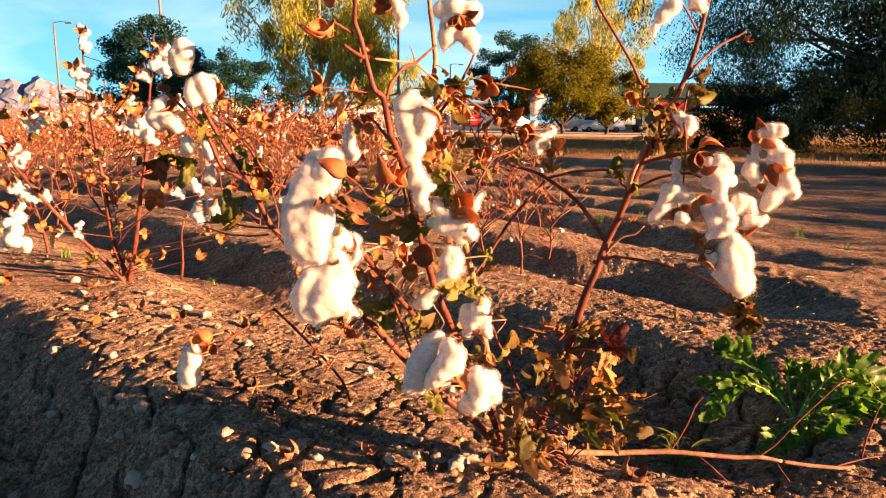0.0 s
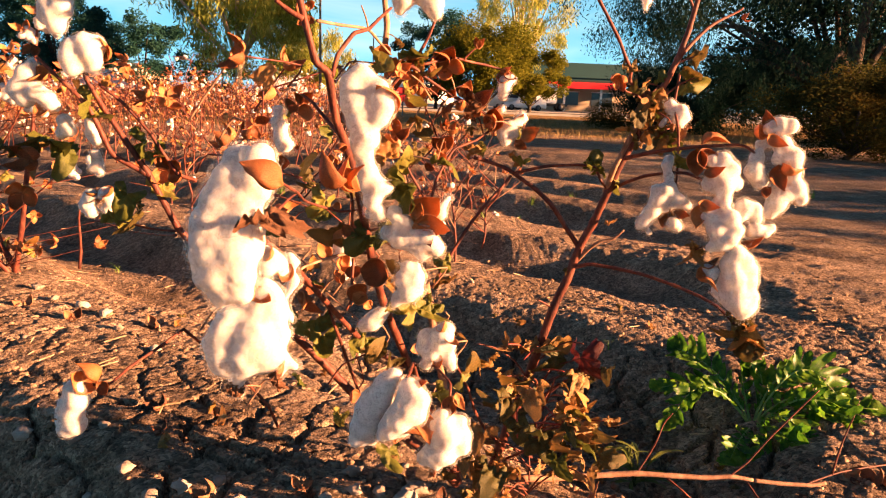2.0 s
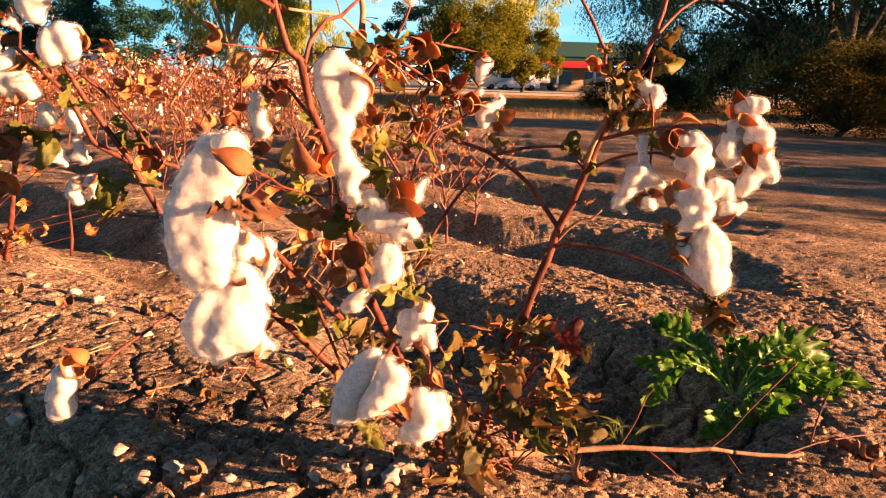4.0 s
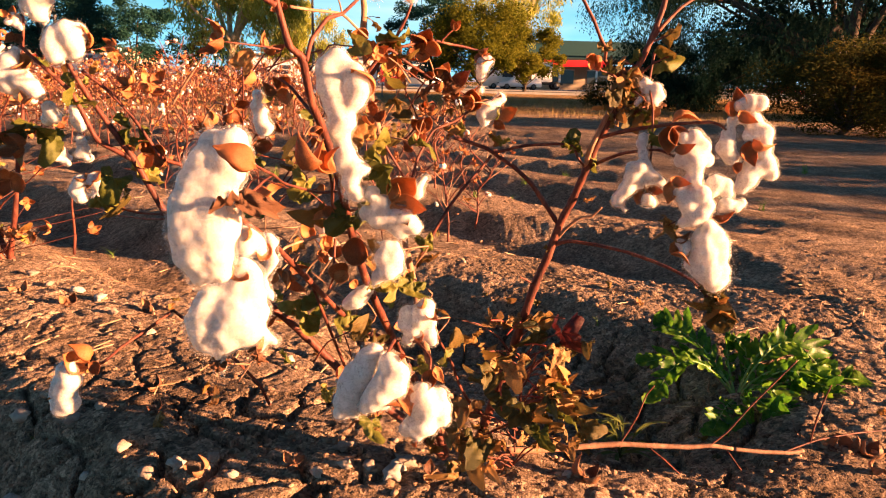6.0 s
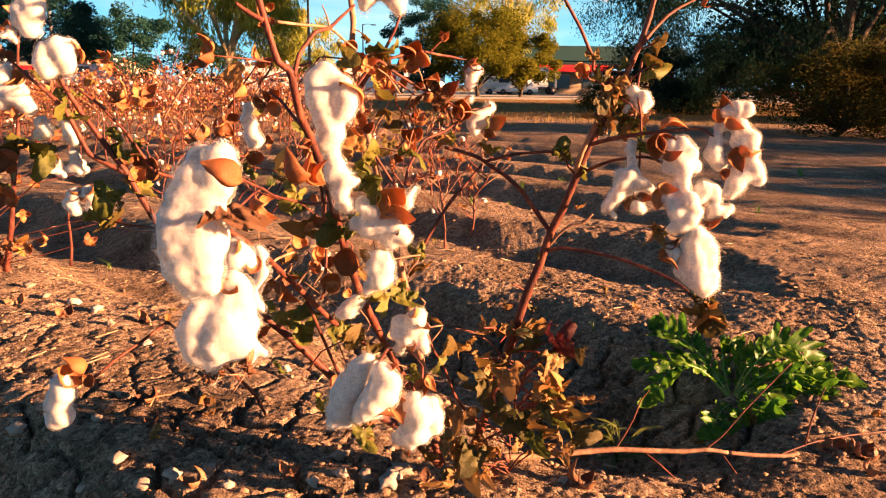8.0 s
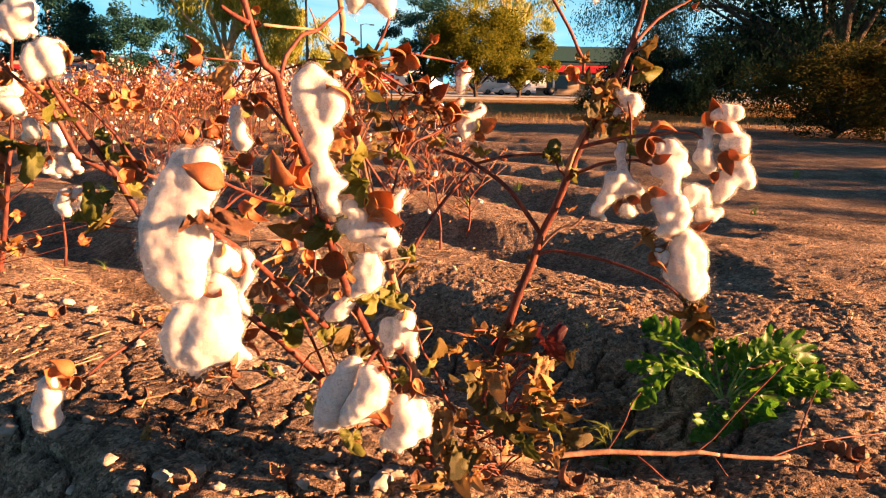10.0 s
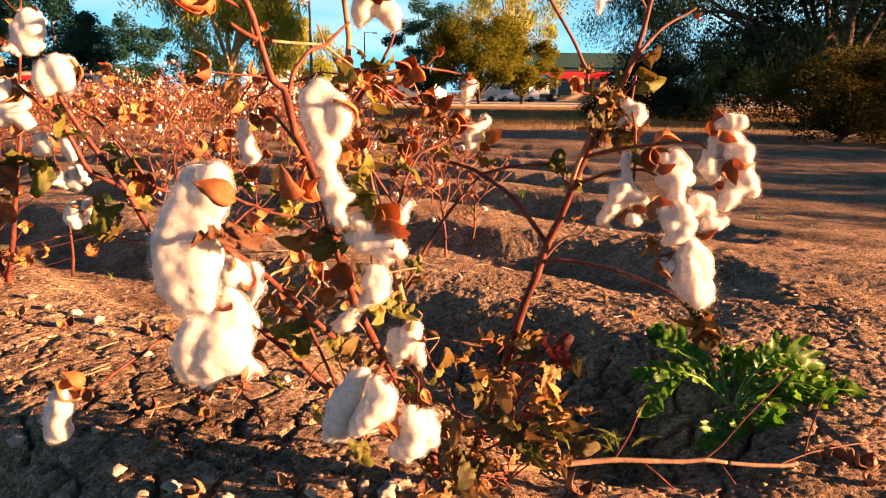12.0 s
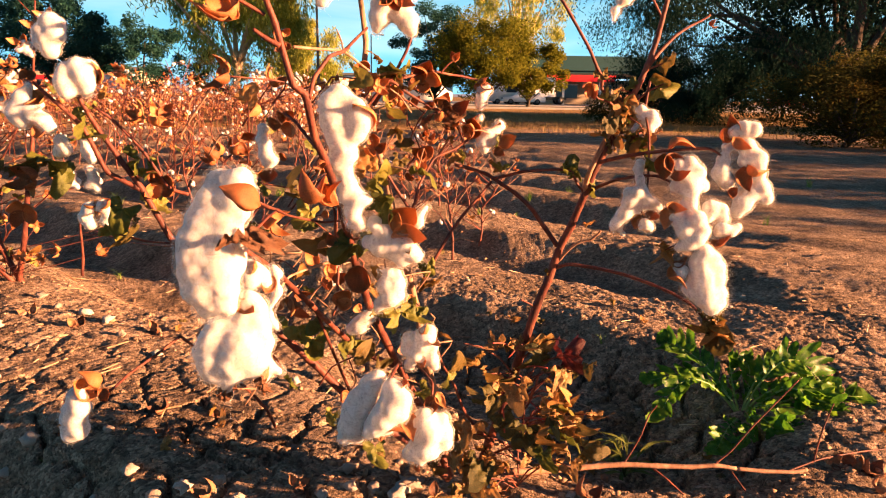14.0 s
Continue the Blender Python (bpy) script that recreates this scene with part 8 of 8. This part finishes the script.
def box(bm, x0, x1, y0, y1, z0, z1, bevel=0.0):
    g = bmesh.ops.create_cube(bm, size=1, matrix=Matrix.Translation(((x0 + x1) / 2, (y0 + y1) / 2, (z0 + z1) / 2)) @ Matrix.Diagonal((x1 - x0, y1 - y0, z1 - z0, 1)))
    if bevel:
        edges = {e for v in g["verts"] for e in v.link_edges}
        bmesh.ops.bevel(bm, geom=list(edges), offset=bevel, segments=2, affect="EDGES")


def slab(name, label, category, material, x0, x1, y0, y1, z0, z1, bevel=0.0, parent=None, kind=""):
    bm = bmesh.new()
    box(bm, x0, x1, y0, y1, z0, z1, bevel)
    ob = part(name, bm, material, parent, smooth=False)
    if parent is None:
        tagged(ob, label, category, kind=kind)
    elif label:
        ob["label"] = label
    return ob


slab("road", "grey asphalt road beyond the verge", "road", ASPHALT, -200, 220, 52, 66, -0.4, 0.06, kind="structure")
slab("kerb", "pale concrete kerb along the road", "kerb", CONCRETE, -200, 220, 51.6, 52.0, -0.4, 0.16, 0.03, kind="structure")
slab("parking_lot", "pale concrete parking area behind the road", "pavement", CONCRETE, -60, 120, 69, 130, -0.4, 0.10, kind="structure")


def wheel(parent, x, y, r):
    bm = bmesh.new()
    bmesh.ops.create_cone(bm, cap_ends=True, segments=20, radius1=r, radius2=r, depth=0.22, matrix=Matrix.Translation((x, y, r)) @ Matrix.Rotation(math.pi / 2, 4, "X"))
    bmesh.ops.bevel(bm, geom=[e for e in bm.edges if e.calc_face_angle(0) > 1], offset=0.04, segments=2, affect="EDGES")
    w = part("wheel", bm, RUBBER, parent)
    bm = bmesh.new()
    bmesh.ops.create_cone(bm, cap_ends=True, segments=16, radius1=r * 0.6, radius2=r * 0.55, depth=0.24, matrix=Matrix.Translation((x, y, r)) @ Matrix.Rotation(math.pi / 2, 4, "X"))
    part("rim", bm, STEEL, w)


def car(label, x, y, turn, paint, length=4.7, tall=1.5, van=False):
    """A parked vehicle along its own x, with body, cabin glass and wheels."""
    ob = thing("car", label, "car", "parked vehicles", at=(x, y, 0.1))
    ob.rotation_euler = (0, 0, radians(turn))
    h, wd = length / 2, 0.9
    waist = tall * (0.5 if van else 0.58)
    if van:
        outline = [(-h, 0.3), (-h, tall * 0.95), (-h + 0.15, tall), (h * 0.55, tall), (h * 0.78, waist * 1.2), (h, waist), (h, 0.3)]
    else:
        outline = [(-h, 0.3), (-h, waist), (-h * 0.78, waist + 0.05), (-h * 0.52, tall), (h * 0.18, tall), (h * 0.48, waist + 0.05), (h * 0.95, waist * 0.85), (h, 0.3)]
    bm = bmesh.new()
    a = [bm.verts.new((px, -wd * (0.88 if pz > waist + 0.1 else 1), pz)) for px, pz in outline]
    b = [bm.verts.new((px, wd * (0.88 if pz > waist + 0.1 else 1), pz)) for px, pz in outline]
    bm.faces.new(a)
    bm.faces.new(b[::-1])
    for i in range(len(a)):
        j = (i + 1) % len(a)
        bm.faces.new((a[j], a[i], b[i], b[j]))
    bmesh.ops.recalc_face_normals(bm, faces=bm.faces)
    bmesh.ops.bevel(bm, geom=list(bm.edges), offset=0.06, segments=2, affect="EDGES")
    part("body", bm, paint, ob)
    for s in (-1, 1):
        for x0, x1 in (((-h * 0.5, -h * 0.18), (-h * 0.15, h * 0.2)) if not van else ((h * 0.2, h * 0.55), (-h * 0.3, h * 0.1))):
            bm = bmesh.new()
            box(bm, x0, x1, s * wd * 0.95 - 0.03, s * wd * 0.95 + 0.03, waist + 0.08, tall - 0.14)
            part("window", bm, GLASS, ob, smooth=False)
    for px in (-h * 0.62, h * 0.62):
        for s in (-1, 1):
            wheel(ob, px, s * (wd - 0.1), 0.33)
    for s in (-1, 1):
        bm = bmesh.new()
        box(bm, h - 0.05, h + 0.02, s * 0.65 - 0.15, s * 0.65 + 0.15, waist * 0.7, waist * 0.85, 0.02)
        part("headlight", bm, STEEL, ob)
    return ob


car("white sedan parked by the road", 12.2, 76, 178, WHITE)
car("white van parked beside other vehicles", 11.6, 80, 2, WHITE, 6.2, 2.5, True)
car("white pickup parked beyond the cotton", -19.5, 44.0, 5, WHITE, 5.2, 1.8)
car("dark vehicle parked near a low building", -33.0, 62, 0, DARK, 4.8, 1.7)
car("pale parked car half hidden by cotton", -44.0, 66, 0, WHITE, 4.6, 1.5)
car("dark blue car in the shade of a tree", 31.0, 72, 0, BLUE)
car("white parked car beyond the verge", -12.5, 72, 0, WHITE)
car("white van behind the cotton rows", 1.5, 78, 0, WHITE, 5.8, 2.4, True)
car("red parked car seen under a tree", 43.0, 78, 0, RED)

# trailer and canopy building
trailer = thing("trailer", "long white box trailer parked by the canopy", "trailer", at=(15.2, 84, 0.1))
slab("box", "", "", WHITE, -5.0, 2.0, -1.2, 1.2, 0.9, 3.2, 0.05, trailer)
slab("chassis", "", "", DARK, -4.8, 3.4, -0.9, 0.9, 0.55, 0.85, 0.03, trailer)
for px in (-3.6, -2.6, 2.6):
    for s in (-1, 1):
        wheel(trailer, px, s * 1.0, 0.48)
shop = thing("building", "low building with dark teal roof and red fascia", "building", at=(22.6, 92, 0.1))
slab("wall", "", "", TAN, -8, 12, 0, 8, 0, 3.2, 0, shop)
slab("roof", "dark teal sloping metal roof", "", TEAL, -9, 13, -5.0, 9, 3.9, 6.0, 0.3, shop)
slab("fascia", "red painted fascia band", "", RED, -8.6, 3, -5.15, -4.95, 2.85, 3.65, 0, shop)
slab("soffit", "", "", DARK, -8.8, 12.8, -4.9, 8.8, 3.66, 3.88, 0, shop)
for px in (-8.2, -3.5, 1.2, 6.0, 11.5):
    slab("post", "", "", WHITE, px - 0.12, px + 0.12, -4.8, -4.56, 0, 3.6, 0, shop)
for px in (-6.6, -2.0, 2.6):
    w = slab("window", "", "", GLASS, px - 1.4, px + 1.4, -0.06, -0.004, 0.8, 2.5, 0, shop)
    slab("frame", "", "", WHITE, px - 1.5, px + 1.5, -0.1, -0.062, 2.5, 2.62, 0, w)
shed = thing("building", "low tan building behind the cotton field", "building", at=(-46.0, 78, 0.1))
slab("wall", "", "", TAN, -4, 16, 0, 8, 0, 3.0, 0, shed)
slab("roof", "", "", STEEL, -4.5, 16.5, -0.5, 8.5, 3.05, 3.4, 0.05, shed)
slab("door", "red roller door", "", RED, 4.0, 7.0, -0.08, -0.004, 0, 2.4, 0, shed)
slab("window", "", "", GLASS, 0.0, 2.5, -0.06, -0.004, 1.0, 2.2, 0, shed)
hall = thing("building", "long white flat-roofed building behind the trees", "building", at=(-8.0, 105, 0.1))
slab("wall", "", "", WHITE, -16, 14, 0, 10, 0, 3.6, 0, hall)
slab("roof", "", "", STEEL, -16.5, 14.5, -0.5, 10.5, 3.65, 4.0, 0.05, hall)
for k in range(8):
    px = -14 + 3.6 * k
    w = slab("window", "", "", GLASS, px - 0.8, px + 0.8, -0.06, -0.004, 1.0, 2.4, 0, hall)
    slab("sill", "", "", CONCRETE, px - 0.9, px + 0.9, -0.12, -0.062, 0.9, 1.0, 0, w)

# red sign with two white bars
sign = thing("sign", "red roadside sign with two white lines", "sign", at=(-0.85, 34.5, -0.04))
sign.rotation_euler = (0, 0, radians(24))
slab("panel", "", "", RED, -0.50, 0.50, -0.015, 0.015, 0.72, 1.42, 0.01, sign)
slab("post", "", "", STEEL, -0.42, -0.37, 0.02, 0.07, 0, 1.4, 0, sign)
slab("post", "", "", STEEL, 0.37, 0.42, 0.02, 0.07, 0, 1.4, 0, sign)
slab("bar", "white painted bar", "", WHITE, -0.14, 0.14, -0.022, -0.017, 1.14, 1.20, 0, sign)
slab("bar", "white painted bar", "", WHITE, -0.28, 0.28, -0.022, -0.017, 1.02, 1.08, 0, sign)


def pole(label, x, y, h, r, material, arm=0.0):
    ob = thing("utility_pole" if not arm else "street_lamp", label, "pole", at=(x, y, 0))
    limb("pole", ob, material, [(0, 0, -0.2), (0, 0, h * 0.5), (0, 0, h)], r, r * 0.6, sides=10, steps=3, knots=0)
    if arm:
        limb("arm", ob, material, [(0, 0, h - 0.05), (arm * 0.5, 0, h + 0.05), (arm, 0, h)], r * 0.4, r * 0.3, sides=6, steps=3, knots=0)
        slab("lamp_head", "", "", STEEL, arm - 0.1, arm + 0.5, -0.15, 0.15, h - 0.12, h + 0.02, 0.03, ob)


pole("slim grey-brown wooden utility pole", -4.5, 34.0, 6.8, 0.075, WOOD)
pole("slim grey street lamp with short arm", -39.0, 60.0, 9.3, 0.12, STEEL, 1.2)
pole("thick grey pole rising behind a round tree", -34.0, 70.0, 18.0, 0.2, STEEL)
pole("slim grey street lamp with short arm", -5.5, 92.0, 8.6, 0.12, STEEL, 1.2)

# ---- distant mountains ----


def mountains():
    rnd = np.random.RandomState(2)
    xs = np.linspace(-4200, 1200, 260)
    verts, faces = [], []
    rows_n = 14
    for j in range(rows_n):
        t = j / (rows_n - 1)
        for x in xs:
            peak = float(np.interp(x, [-4200, -3300, -2870, -2700, -2620, -2553, -2500, -2475, -2410, -2334, -2209, -2000, -1500, -800, 1200], [150, 230, 268, 205, 228, 188, 238, 240, 205, 190, 155, 110, 60, 25, 12]))
            peak *= 0.94 + 0.12 * float(fractal(np.array([x * 0.02]), np.array([3.3]), 7, 3)[0])
            q = float(fractal(np.array([x * 0.011]), np.array([t * 5.0]), 9, 4)[0])
            verts.append(((x + 40 * (q - 0.5)) * (0.86 + 0.14 * t), 3100 + 500 * t + 120 * (q - 0.5), peak * t ** 0.85 * (1 + 0.5 * (q - 0.5) * (1 - t)) - 3))
    n = len(xs)
    for j in range(rows_n - 1):
        for i in range(n - 1):
            faces.append((j * n + i, j * n + i + 1, (j + 1) * n + i + 1, (j + 1) * n + i))
    # blue-grey tones: the haze of distance is mixed into the rock colour
    m = mat("hazed_mountain_rock", [(0.2, (0.15, 0.19, 0.29)), (0.55, (0.18, 0.225, 0.34)), (0.9, (0.21, 0.26, 0.38))], scale=0.01, rough=1.0, bump=0.3, fine=8.0)
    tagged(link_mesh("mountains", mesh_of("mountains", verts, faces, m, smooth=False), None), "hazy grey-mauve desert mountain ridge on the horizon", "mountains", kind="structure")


mountains()
